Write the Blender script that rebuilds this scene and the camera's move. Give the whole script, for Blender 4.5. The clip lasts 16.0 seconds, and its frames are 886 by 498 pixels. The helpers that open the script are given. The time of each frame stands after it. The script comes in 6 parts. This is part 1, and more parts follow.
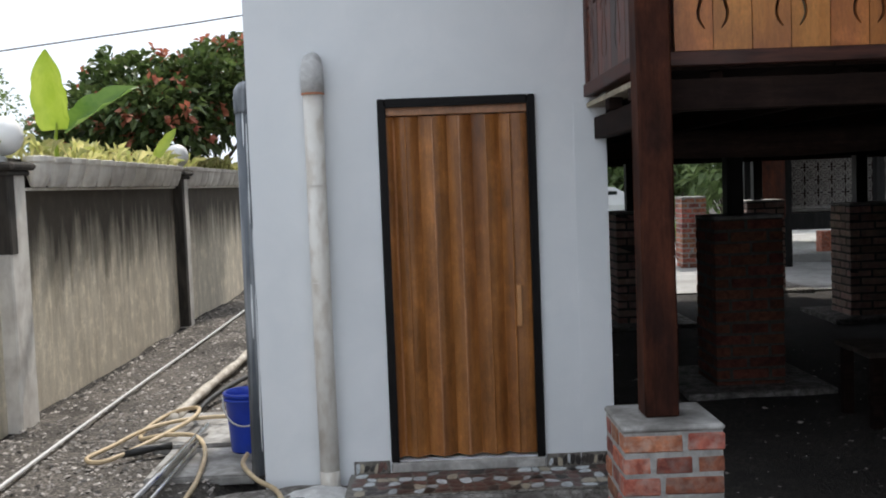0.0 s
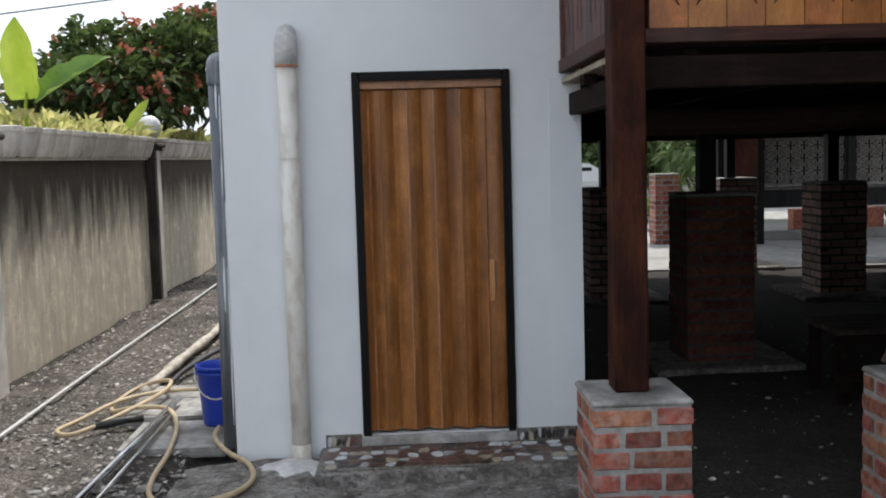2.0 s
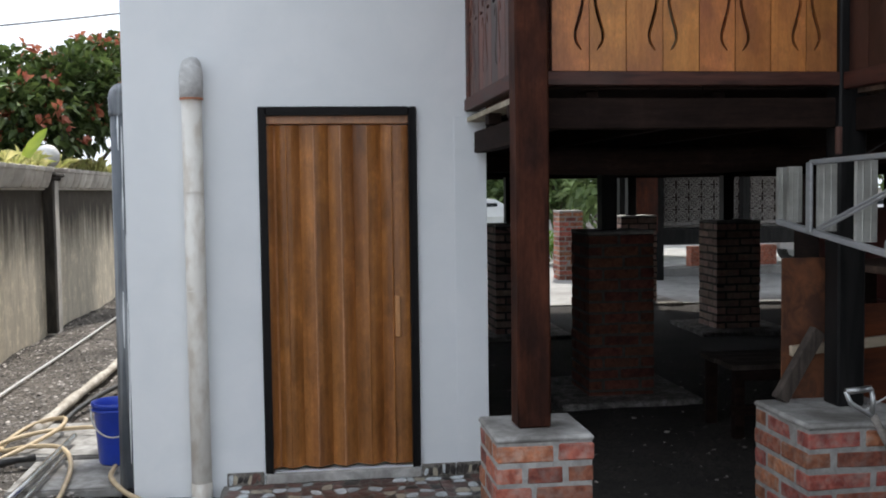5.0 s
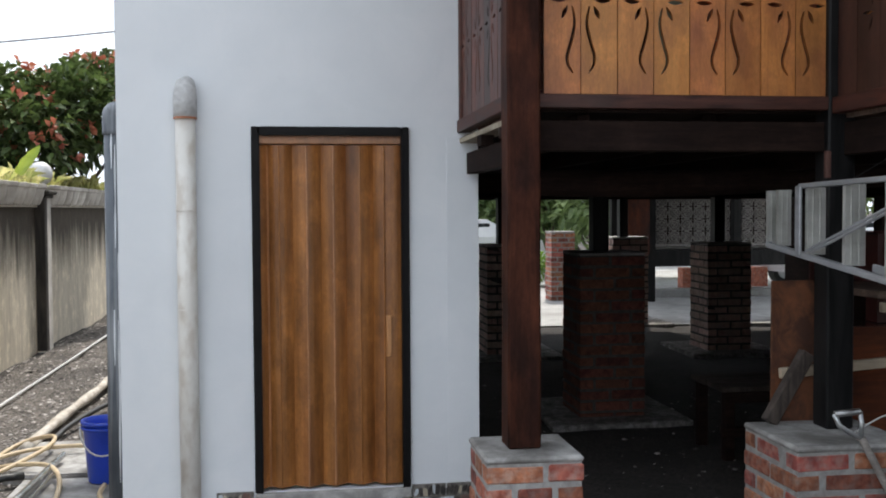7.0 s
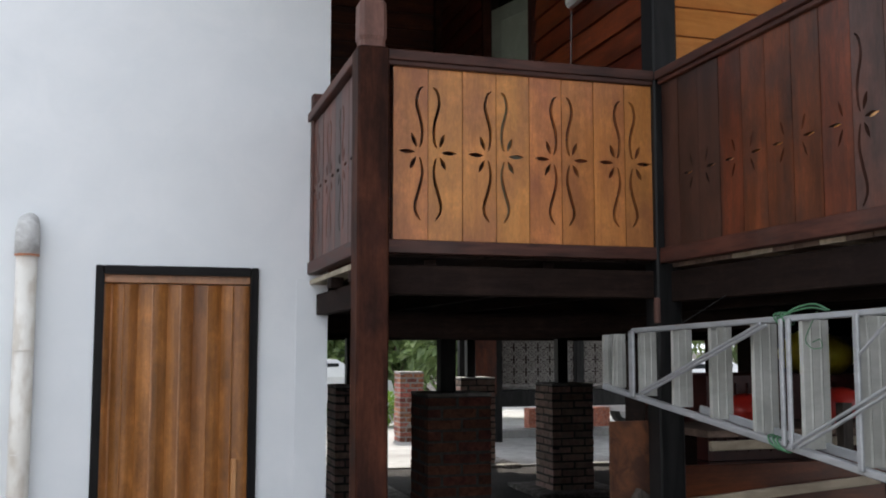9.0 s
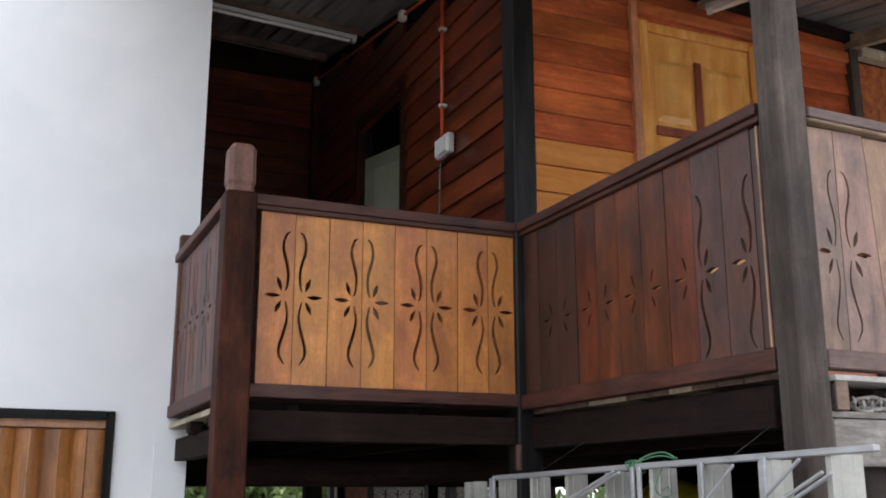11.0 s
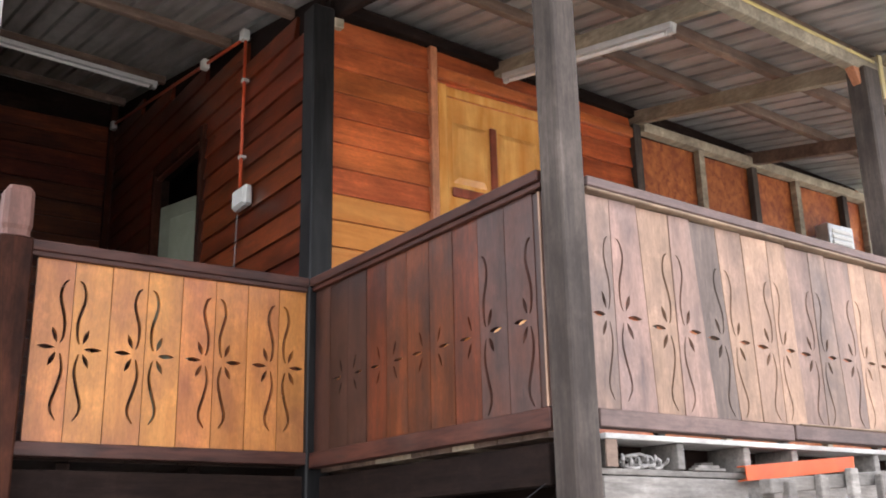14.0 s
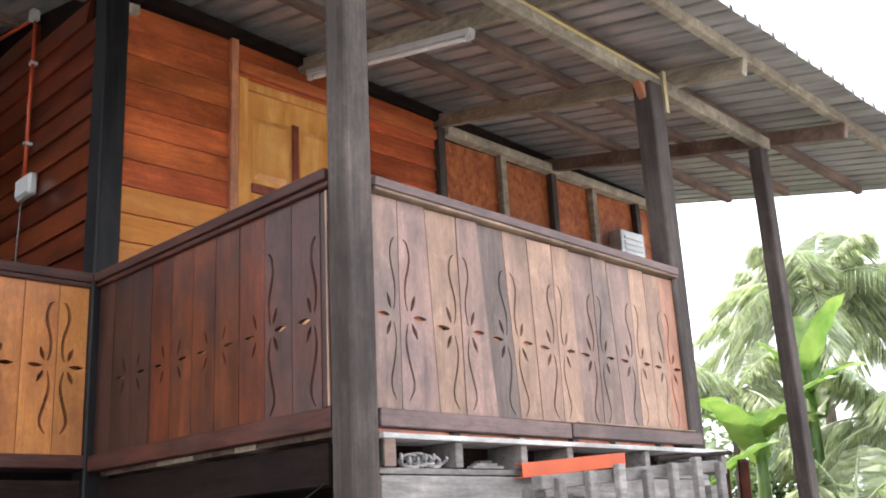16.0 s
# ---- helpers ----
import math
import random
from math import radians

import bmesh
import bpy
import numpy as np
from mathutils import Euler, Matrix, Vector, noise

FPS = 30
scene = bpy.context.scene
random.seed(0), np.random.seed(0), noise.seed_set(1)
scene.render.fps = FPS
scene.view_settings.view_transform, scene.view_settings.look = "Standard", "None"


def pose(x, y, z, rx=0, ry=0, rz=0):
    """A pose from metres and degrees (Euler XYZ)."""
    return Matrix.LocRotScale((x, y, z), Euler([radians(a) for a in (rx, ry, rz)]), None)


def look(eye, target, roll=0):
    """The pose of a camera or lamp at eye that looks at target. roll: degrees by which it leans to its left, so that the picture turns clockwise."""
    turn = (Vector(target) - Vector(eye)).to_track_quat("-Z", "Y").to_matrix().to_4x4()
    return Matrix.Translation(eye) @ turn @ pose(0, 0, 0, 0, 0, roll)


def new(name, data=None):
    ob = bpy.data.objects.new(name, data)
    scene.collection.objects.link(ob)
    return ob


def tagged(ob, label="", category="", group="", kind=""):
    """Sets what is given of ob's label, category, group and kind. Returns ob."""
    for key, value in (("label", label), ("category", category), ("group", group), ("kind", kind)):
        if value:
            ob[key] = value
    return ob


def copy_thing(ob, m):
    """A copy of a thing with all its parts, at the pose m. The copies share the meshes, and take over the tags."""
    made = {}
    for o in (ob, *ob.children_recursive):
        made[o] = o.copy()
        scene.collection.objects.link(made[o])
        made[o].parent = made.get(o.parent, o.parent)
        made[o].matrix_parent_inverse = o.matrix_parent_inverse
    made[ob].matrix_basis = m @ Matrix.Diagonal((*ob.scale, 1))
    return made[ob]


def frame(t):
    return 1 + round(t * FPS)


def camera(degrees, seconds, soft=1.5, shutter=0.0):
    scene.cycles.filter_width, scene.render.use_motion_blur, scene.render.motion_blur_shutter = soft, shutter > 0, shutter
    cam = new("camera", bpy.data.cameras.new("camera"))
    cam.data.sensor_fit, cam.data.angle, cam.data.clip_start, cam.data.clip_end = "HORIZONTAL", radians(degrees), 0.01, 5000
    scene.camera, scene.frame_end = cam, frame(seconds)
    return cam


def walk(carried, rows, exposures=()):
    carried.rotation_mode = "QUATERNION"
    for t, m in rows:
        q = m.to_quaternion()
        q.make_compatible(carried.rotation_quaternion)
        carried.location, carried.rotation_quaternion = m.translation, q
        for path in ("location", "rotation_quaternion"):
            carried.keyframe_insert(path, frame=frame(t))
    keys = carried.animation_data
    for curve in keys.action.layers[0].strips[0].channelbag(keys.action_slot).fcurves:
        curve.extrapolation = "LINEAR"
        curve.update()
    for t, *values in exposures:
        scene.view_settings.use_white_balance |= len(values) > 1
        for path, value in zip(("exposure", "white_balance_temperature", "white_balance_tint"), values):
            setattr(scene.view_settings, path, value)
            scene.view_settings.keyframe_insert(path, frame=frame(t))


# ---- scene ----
# camera: t, eye, yaw, pitch, roll
cam = camera(47.0, 16.0, soft=1.9)
PATH = [
    (0, -0.151, -0.252, 1.708, -1.05, -3.68, -2.20),
    (0.5, -0.148, -0.255, 1.709, -1.39, -4.84, -2.09),
    (1, -0.148, -0.258, 1.708, -1.72, -5.91, -1.92),
    (1.5, -0.145, -0.254, 1.709, -2.03, -5.78, -1.71),
    (2, -0.144, -0.253, 1.708, -2.43, -5.15, -1.58),
    (2.5, -0.143, -0.250, 1.709, -2.87, -4.61, -1.48),
    (3, -0.132, -0.261, 1.714, -4.40, -4.06, -1.27),
    (3.5, -0.133, -0.270, 1.719, -6.71, -3.74, -1.14),
    (4, -0.141, -0.272, 1.718, -7.64, -3.53, -1.03),
    (6.5, -0.136, -0.283, 1.726, -7.63, -2.86, -0.50),
    (7, -0.138, -0.292, 1.725, -8.16, -2.25, -0.33),
    (7.5, -0.141, -0.310, 1.720, -10.79, -0.96, -0.29),
    (8, -0.166, -0.335, 1.720, -13.46, 1.06, -0.40),
    (8.5, -0.170, -0.366, 1.730, -15.11, 3.60, -0.12),
    (9, -0.153, -0.386, 1.736, -16.59, 5.55, 0.01),
    (9.5, -0.126, -0.405, 1.738, -18.54, 7.61, 0.04),
    (10, -0.116, -0.432, 1.745, -20.08, 9.84, 0.03),
    (12.5, -0.104, -0.473, 1.738, -29.30, 16.48, -0.37),
    (13, -0.087, -0.487, 1.739, -31.11, 16.61, -0.53),
    (13.5, -0.064, -0.492, 1.741, -32.91, 16.57, -0.77),
    (14, -0.041, -0.487, 1.741, -34.63, 16.61, -1.17),
    (14.5, -0.026, -0.502, 1.747, -36.32, 16.80, -1.47),
    (15, 0.009, -0.530, 1.742, -39.52, 17.20, -1.99),
    (15.5, 0.042, -0.558, 1.742, -42.75, 16.66, -2.47),
    (16, 0.072, -0.560, 1.743, -45.02, 16.19, -2.84),
]


def aim(x, y, z, yaw, pitch, roll):
    a, b = radians(yaw), radians(pitch)
    way = Vector((-math.sin(a) * math.cos(b), math.cos(a) * math.cos(b), math.sin(b)))
    return look((x, y, z), Vector((x, y, z)) + way, roll)


EXPOSE = [(0.0, -0.07, 6500, 10), (2.0, -0.1, 6500, 10), (4.0, 0.03, 6500, 10), (6.5, 0.2, 6500, 10), (8.0, 0.2, 6550, 10), (9.0, 0.43, 6650, 11), (10.0, 0.52, 6750, 12), (12.5, 1.34, 6750, 14), (14.0, 1.64, 6800, 15), (15.0, 1.60, 6700, 15), (16.0, 1.37, 6550, 14)]
walk(cam, [(r[0], aim(*r[1:])) for r in PATH], EXPOSE)

# ---- world and sun ----
world = bpy.data.worlds.new("sky")
scene.world = world
world.use_nodes = True
wn, wl = world.node_tree.nodes, world.node_tree.links
wn.clear()
sky = wn.new("ShaderNodeTexSky")
sky.sky_type = "NISHITA"
sky.sun_disc = False
sky.sun_elevation, sky.sun_rotation = radians(58), radians(16)
sky.air_density, sky.dust_density, sky.ozone_density = 1.2, 6.0, 1.0
dim = wn.new("ShaderNodeVectorMath")
dim.operation = "SCALE"
dim.inputs[3].default_value = 0.07
cloud = wn.new("ShaderNodeMix")
cloud.data_type = "RGBA"
cloud.inputs[0].default_value = 0.72
cloud.inputs[7].default_value = (0.93, 1.0, 1.11, 1)
back = wn.new("ShaderNodeBackground")
back.inputs[1].default_value = 1.55
wout = wn.new("ShaderNodeOutputWorld")
wl.new(sky.outputs[0], dim.inputs[0])
wl.new(dim.outputs[0], cloud.inputs[6])
wl.new(cloud.outputs[2], back.inputs[0])
wl.new(back.outputs[0], wout.inputs[0])

sun_data = bpy.data.lights.new("sun", "SUN")
sun_data.energy, sun_data.angle, sun_data.color = 3.6, radians(2.5), (1.0, 0.95, 0.88)
sun = new("sun", sun_data)
sun.matrix_world = look((2.6, 9, 15), (0, 0, 0))


# ---- materials ----
def mat(name, c1, c2, scale=(6, 6, 6), rough=0.75, bump=0.25, metal=0.0, vary=0.15, stain=None, stain_scale=0.8, stain_amount=0.5,
        depth=0.004, through_light=0.0, gloss=0.5, c3=None, shift=0.0, detail=8.0, stain_stretch=(1, 1, 1), island=False, blotch=0.0, drip=None):
    timber = max(scale) > 8 * min(scale)
    if timber:
        low = min(scale)
        scale, blotch = tuple(v * (1.5 if v == low else 1.7) for v in scale), blotch or 0.40
    m = bpy.data.materials.new(name)
    m.use_nodes = True
    n, l = m.node_tree.nodes, m.node_tree.links
    n.clear()
    out = n.new("ShaderNodeOutputMaterial")
    bsdf = n.new("ShaderNodeBsdfPrincipled")
    co = n.new("ShaderNodeTexCoord")
    info = n.new("ShaderNodeNewGeometry" if island else "ShaderNodeObjectInfo")
    chance = info.outputs["Random Per Island" if island else "Random"]
    off = n.new("ShaderNodeVectorMath")
    off.operation = "MULTIPLY"
    off.inputs[1].default_value = (17.3, 9.1, 23.7)
    add = n.new("ShaderNodeVectorMath")
    add.operation = "ADD"
    l.new(chance, off.inputs[0])
    l.new(co.outputs["Object"], add.inputs[0])
    l.new(off.outputs[0], add.inputs[1])
    stretch = n.new("ShaderNodeVectorMath")
    stretch.operation = "MULTIPLY"
    stretch.inputs[1].default_value = scale
    l.new(add.outputs[0], stretch.inputs[0])
    grain = n.new("ShaderNodeTexNoise")
    grain.inputs["Scale"].default_value = 1.0
    grain.inputs["Detail"].default_value = detail
    grain.inputs["Roughness"].default_value = 0.62
    grain.inputs["Distortion"].default_value = 0.6
    l.new(stretch.outputs[0], grain.inputs["Vector"])
    ramp = n.new("ShaderNodeValToRGB")
    ramp.color_ramp.elements[0].position, ramp.color_ramp.elements[0].color = 0.20 if timber else 0.36, (*c1, 1)
    ramp.color_ramp.elements[1].position, ramp.color_ramp.elements[1].color = 0.80 if timber else 0.64, (*c2, 1)
    if c3:
        e = ramp.color_ramp.elements.new(0.5)
        e.color = (*c3, 1)
    l.new(grain.outputs["Fac"], ramp.inputs["Fac"])
    colour = ramp.outputs["Color"]
    if stain:
        wide = n.new("ShaderNodeTexNoise")
        wide.inputs["Scale"].default_value = stain_scale
        wide.inputs["Detail"].default_value = 5.0
        ws = n.new("ShaderNodeVectorMath")
        ws.operation = "MULTIPLY"
        ws.inputs[1].default_value = stain_stretch
        l.new(add.outputs[0], ws.inputs[0])
        l.new(ws.outputs[0], wide.inputs["Vector"])
        edge = n.new("ShaderNodeMapRange")
        edge.inputs["From Min"].default_value, edge.inputs["From Max"].default_value = (0.36, 0.84) if drip else (0.45, 0.68)
        edge.inputs["To Max"].default_value = stain_amount
        level = wide.outputs["Fac"]
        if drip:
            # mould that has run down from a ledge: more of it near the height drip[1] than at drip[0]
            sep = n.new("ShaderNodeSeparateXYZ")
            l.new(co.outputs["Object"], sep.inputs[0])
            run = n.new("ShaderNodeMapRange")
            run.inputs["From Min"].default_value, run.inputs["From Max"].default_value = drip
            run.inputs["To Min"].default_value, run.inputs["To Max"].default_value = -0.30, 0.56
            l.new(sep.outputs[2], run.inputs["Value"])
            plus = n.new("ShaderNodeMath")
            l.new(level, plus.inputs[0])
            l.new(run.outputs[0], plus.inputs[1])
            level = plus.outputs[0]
        l.new(level, edge.inputs["Value"])
        mix = n.new("ShaderNodeMix")
        mix.data_type = "RGBA"
        mix.inputs[7].default_value = (*stain, 1)
        l.new(edge.outputs[0], mix.inputs[0])
        l.new(colour, mix.inputs[6])
        colour = mix.outputs[2]
    hsv = n.new("ShaderNodeHueSaturation")
    val = n.new("ShaderNodeMapRange")
    val.inputs["To Min"].default_value, val.inputs["To Max"].default_value = 1 - vary, 1 + vary
    l.new(chance, val.inputs["Value"])
    value = val.outputs[0]
    if blotch:
        patch = n.new("ShaderNodeTexNoise")
        patch.inputs["Scale"].default_value = 1.0
        patch.inputs["Detail"].default_value = 6.0
        patch.inputs["Roughness"].default_value = 0.7
        ps = n.new("ShaderNodeVectorMath")
        ps.operation = "MULTIPLY"
        ps.inputs[1].default_value = tuple(2.2 if v == min(scale) and timber else 7.5 if timber else 7.0 for v in scale)
        l.new(add.outputs[0], ps.inputs[0])
        l.new(ps.outputs[0], patch.inputs["Vector"])
        pr_ = n.new("ShaderNodeMapRange")
        pr_.inputs["From Min"].default_value, pr_.inputs["From Max"].default_value = 0.3, 0.7
        pr_.inputs["To Min"].default_value, pr_.inputs["To Max"].default_value = 1 - blotch, 1 + blotch
        l.new(patch.outputs["Fac"], pr_.inputs["Value"])
        times_ = n.new("ShaderNodeMath")
        times_.operation = "MULTIPLY"
        l.new(value, times_.inputs[0])
        l.new(pr_.outputs[0], times_.inputs[1])
        value = times_.outputs[0]
    if timber:
        # short pores and nicks
        pore = n.new("ShaderNodeTexNoise")
        pore.inputs["Scale"].default_value = 1.0
        pore.inputs["Detail"].default_value = 4.0
        pv = n.new("ShaderNodeVectorMath")
        pv.operation = "MULTIPLY"
        pv.inputs[1].default_value = tuple(38.0 if v == min(scale) else 120.0 for v in scale)
        l.new(add.outputs[0], pv.inputs[0])
        l.new(pv.outputs[0], pore.inputs["Vector"])
        pm = n.new("ShaderNodeMapRange")
        pm.inputs["From Min"].default_value, pm.inputs["From Max"].default_value = 0.3, 0.6
        pm.inputs["To Min"].default_value, pm.inputs["To Max"].default_value = 0.88, 1.05
        l.new(pore.outputs["Fac"], pm.inputs["Value"])
        px = n.new("ShaderNodeMath")
        px.operation = "MULTIPLY"
        l.new(value, px.inputs[0])
        l.new(pm.outputs[0], px.inputs[1])
        value = px.outputs[0]
        # rubbed, paler places of any outline
        rub = n.new("ShaderNodeTexNoise")
        rub.inputs["Scale"].default_value = 5.5
        rub.inputs["Detail"].default_value = 9.0
        rub.inputs["Roughness"].default_value = 0.72
        l.new(add.outputs[0], rub.inputs["Vector"])
        rm = n.new("ShaderNodeMapRange")
        rm.inputs["From Min"].default_value, rm.inputs["From Max"].default_value = 0.50, 0.72
        rm.inputs["To Min"].default_value, rm.inputs["To Max"].default_value = 0.93, 1.42
        l.new(rub.outputs["Fac"], rm.inputs["Value"])
        rx = n.new("ShaderNodeMath")
        rx.operation = "MULTIPLY"
        l.new(value, rx.inputs[0])
        l.new(rm.outputs[0], rx.inputs[1])
        value = rx.outputs[0]
    l.new(value, hsv.inputs["Value"])
    if shift:
        hue = n.new("ShaderNodeMapRange")
        hue.inputs["To Min"].default_value, hue.inputs["To Max"].default_value = 0.5 - shift, 0.5 + shift
        jig = n.new("ShaderNodeMath")
        jig.operation = "MULTIPLY"
        jig.inputs[1].default_value = 7.31
        fr = n.new("ShaderNodeMath")
        fr.operation = "FRACT"
        l.new(chance, jig.inputs[0])
        l.new(jig.outputs[0], fr.inputs[0])
        l.new(fr.outputs[0], hue.inputs["Value"])
        l.new(hue.outputs[0], hsv.inputs["Hue"])
    l.new(colour, hsv.inputs["Color"])
    l.new(hsv.outputs[0], bsdf.inputs["Base Color"])
    rr = n.new("ShaderNodeMapRange")
    rr.inputs["To Min"].default_value, rr.inputs["To Max"].default_value = max(0.05, rough - 0.12), min(1.0, rough + 0.12)
    l.new(grain.outputs["Fac"], rr.inputs["Value"])
    l.new(rr.outputs[0], bsdf.inputs["Roughness"])
    bsdf.inputs["Metallic"].default_value = metal
    bsdf.inputs["Specular IOR Level"].default_value = gloss
    if bump:
        b = n.new("ShaderNodeBump")
        b.inputs["Strength"].default_value, b.inputs["Distance"].default_value = bump, depth
        l.new(grain.outputs["Fac"], b.inputs["Height"])
        l.new(b.outputs[0], bsdf.inputs["Normal"])
    surf = bsdf.outputs[0]
    if through_light:
        tr = n.new("ShaderNodeBsdfTranslucent")
        l.new(hsv.outputs[0], tr.inputs["Color"])
        ms = n.new("ShaderNodeMixShader")
        ms.inputs[0].default_value = through_light
        l.new(bsdf.outputs[0], ms.inputs[1])
        l.new(tr.outputs[0], ms.inputs[2])
        surf = ms.outputs[0]
    l.new(surf, out.inputs["Surface"])
    return m


M = {}
M["paint"] = mat("white_paint", (0.785, 0.815, 0.835), (0.835, 0.855, 0.87), (3, 3, 3), 0.7, 0.12, vary=0, stain=(0.71, 0.74, 0.76), stain_scale=0.9, stain_amount=0.5, depth=0.006)
M["gravel"] = mat("dry_grey_gravel", (0.022, 0.019, 0.016), (0.26, 0.23, 0.20), (42, 42, 42), 0.95, 1.0, vary=0, stain=(0.05, 0.044, 0.038), stain_scale=1.3, stain_amount=0.7, depth=0.03, blotch=0.4)
M["yard"] = mat("grey_bounce_yard", (0.32, 0.31, 0.295), (0.47, 0.46, 0.44), (7, 7, 7), 0.92, 0.4, vary=0, stain=(0.11, 0.10, 0.09), stain_amount=0.6, blotch=0.2)
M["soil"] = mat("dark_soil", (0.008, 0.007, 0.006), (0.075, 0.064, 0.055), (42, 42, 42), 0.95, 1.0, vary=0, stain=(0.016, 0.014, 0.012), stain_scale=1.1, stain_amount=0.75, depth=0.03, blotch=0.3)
M["stone"] = mat("rubble", (0.10, 0.088, 0.078), (0.44, 0.41, 0.38), (20, 20, 20), 0.9, 0.4, vary=0.9, island=True)
M["concrete"] = mat("concrete", (0.27, 0.262, 0.245), (0.46, 0.45, 0.43), (9, 9, 9), 0.9, 0.5, vary=0.1, stain=(0.085, 0.075, 0.064), stain_scale=2.6, stain_amount=0.75, depth=0.012, blotch=0.25)
M["pale_concrete"] = mat("pale_concrete", (0.33, 0.325, 0.31), (0.47, 0.465, 0.45), (4, 4, 4), 0.9, 0.3, vary=0, stain=(0.23, 0.22, 0.205), stain_amount=0.6)
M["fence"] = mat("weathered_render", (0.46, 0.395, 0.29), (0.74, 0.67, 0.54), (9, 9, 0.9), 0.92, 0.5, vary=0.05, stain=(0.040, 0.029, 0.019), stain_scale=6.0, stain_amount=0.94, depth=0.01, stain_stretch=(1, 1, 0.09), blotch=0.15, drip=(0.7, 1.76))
M["planter"] = mat("planter_render", (0.64, 0.60, 0.54), (0.80, 0.765, 0.70), (8, 8, 3), 0.9, 0.4, vary=0.14, stain=(0.36, 0.30, 0.25), stain_scale=5, stain_amount=0.45)
M["dark_render"] = mat("blackish_render", (0.02, 0.018, 0.015), (0.07, 0.06, 0.05), (8, 8, 2), 0.95, 0.4)
M["brick"] = mat("red_brick", (0.20, 0.055, 0.034), (0.42, 0.145, 0.088), (18, 18, 18), 0.9, 0.6, vary=0.42, stain=(0.36, 0.30, 0.26), stain_scale=22, stain_amount=0.45, shift=0.016, depth=0.008, blotch=0.25)
M["old_brick"] = mat("old_brick", (0.38, 0.235, 0.19), (0.62, 0.44, 0.37), (18, 18, 18), 0.92, 0.5, vary=0.3, stain=(0.36, 0.31, 0.27), stain_scale=7, stain_amount=0.55, shift=0.012, depth=0.006)
# the shade under the house is put into this brick and its mortar
M["shaded_brick"] = mat("shaded_red_brick", (0.075, 0.024, 0.015), (0.19, 0.068, 0.042), (18, 18, 18), 0.92, 0.5, vary=0.3, stain=(0.05, 0.03, 0.022), stain_scale=9, stain_amount=0.5, shift=0.01, depth=0.006)
M["dark_mortar"] = mat("dark_shaded_mortar", (0.055, 0.048, 0.042), (0.105, 0.095, 0.085), (25, 25, 25), 0.95, 0.6)
M["mortar"] = mat("mortar", (0.27, 0.26, 0.245), (0.40, 0.39, 0.37), (25, 25, 25), 0.95, 0.6, vary=0.05, stain=(0.18, 0.17, 0.16), stain_scale=4, depth=0.01)
M["honey"] = mat("honey_timber", (0.44, 0.157, 0.034), (0.62, 0.264, 0.070), (20, 20, 1.3), 0.45, 0.1, vary=0.1, stain=(0.30, 0.105, 0.042), stain_scale=3.0, stain_amount=0.65, shift=0.007, stain_stretch=(1.6, 1.6, 0.9), blotch=0.22)
M["darkred"] = mat("dark_red_timber", (0.048, 0.013, 0.006), (0.165, 0.041, 0.015), (16, 16, 1.4), 0.42, 0.15, vary=0.14, gloss=0.4, stain=(0.045, 0.022, 0.018), stain_scale=5, stain_amount=0.75, shift=0.004, stain_stretch=(1.2, 1.2, 0.8), blotch=0.55)
M["weathered"] = mat("weathered_timber", (0.16, 0.097, 0.070), (0.30, 0.192, 0.142), (16, 16, 1.3), 0.55, 0.2, vary=0.16, stain=(0.13, 0.095, 0.083), stain_scale=3.4, stain_amount=0.7, shift=0.012, stain_stretch=(1.4, 1.4, 0.7))
M["umber_board"] = mat("umber_timber", (0.022, 0.010, 0.008), (0.070, 0.032, 0.024), (16, 16, 1.6), 0.45, 0.15, vary=0.2, stain=(0.06, 0.020, 0.012), stain_scale=4)
M["tan_board"] = mat("tan_timber", (0.24, 0.142, 0.092), (0.42, 0.262, 0.172), (16, 16, 1.5), 0.6, 0.2, vary=0.12, stain=(0.22, 0.135, 0.105), stain_scale=2.8, stain_stretch=(1.4, 1.4, 0.7))
M["tile_e"] = mat("tile_blackish", (0.020, 0.017, 0.015), (0.06, 0.05, 0.045), (30, 30, 30), 0.35, 0.1, vary=0.3, island=True)
M["slate_board"] = mat("grey_timber", (0.075, 0.052, 0.042), (0.15, 0.108, 0.088), (24, 24, 1.5), 0.65, 0.2, vary=0.1)
M["orange_board"] = mat("orange_timber", (0.38, 0.13, 0.06), (0.55, 0.24, 0.12), (24, 24, 1.5), 0.55, 0.15, vary=0.1)
M["rail"] = mat("rail_timber", (0.030, 0.011, 0.008), (0.100, 0.038, 0.027), (3, 24, 24), 0.55, 0.2, vary=0.2, gloss=0.3, stain=(0.09, 0.05, 0.042), stain_scale=3)
M["rail_y"] = mat("rail_timber_long", (0.034, 0.011, 0.008), (0.105, 0.036, 0.024), (24, 3, 24), 0.55, 0.2, vary=0.2, gloss=0.3, stain=(0.08, 0.045, 0.037), stain_scale=3)
M["post"] = mat("red_brown_post", (0.017, 0.0065, 0.004), (0.082, 0.026, 0.014), (18, 18, 1.6), 0.65, 0.35, vary=0.1, gloss=0.1, stain=(0.014, 0.006, 0.005), stain_scale=6, stain_amount=0.75, stain_stretch=(1, 1, 0.6), blotch=0.5)
M["post_cap"] = mat("worn_post_head", (0.085, 0.034, 0.025), (0.22, 0.105, 0.08), (26, 26, 2), 0.7, 0.3)
M["greypost"] = mat("grey_weathered_post", (0.028, 0.022, 0.019), (0.105, 0.084, 0.070), (26, 26, 1.3), 0.75, 0.35, vary=0.15, gloss=0.3, stain=(0.022, 0.015, 0.012), stain_scale=4, stain_amount=0.7, stain_stretch=(1, 1, 0.4))
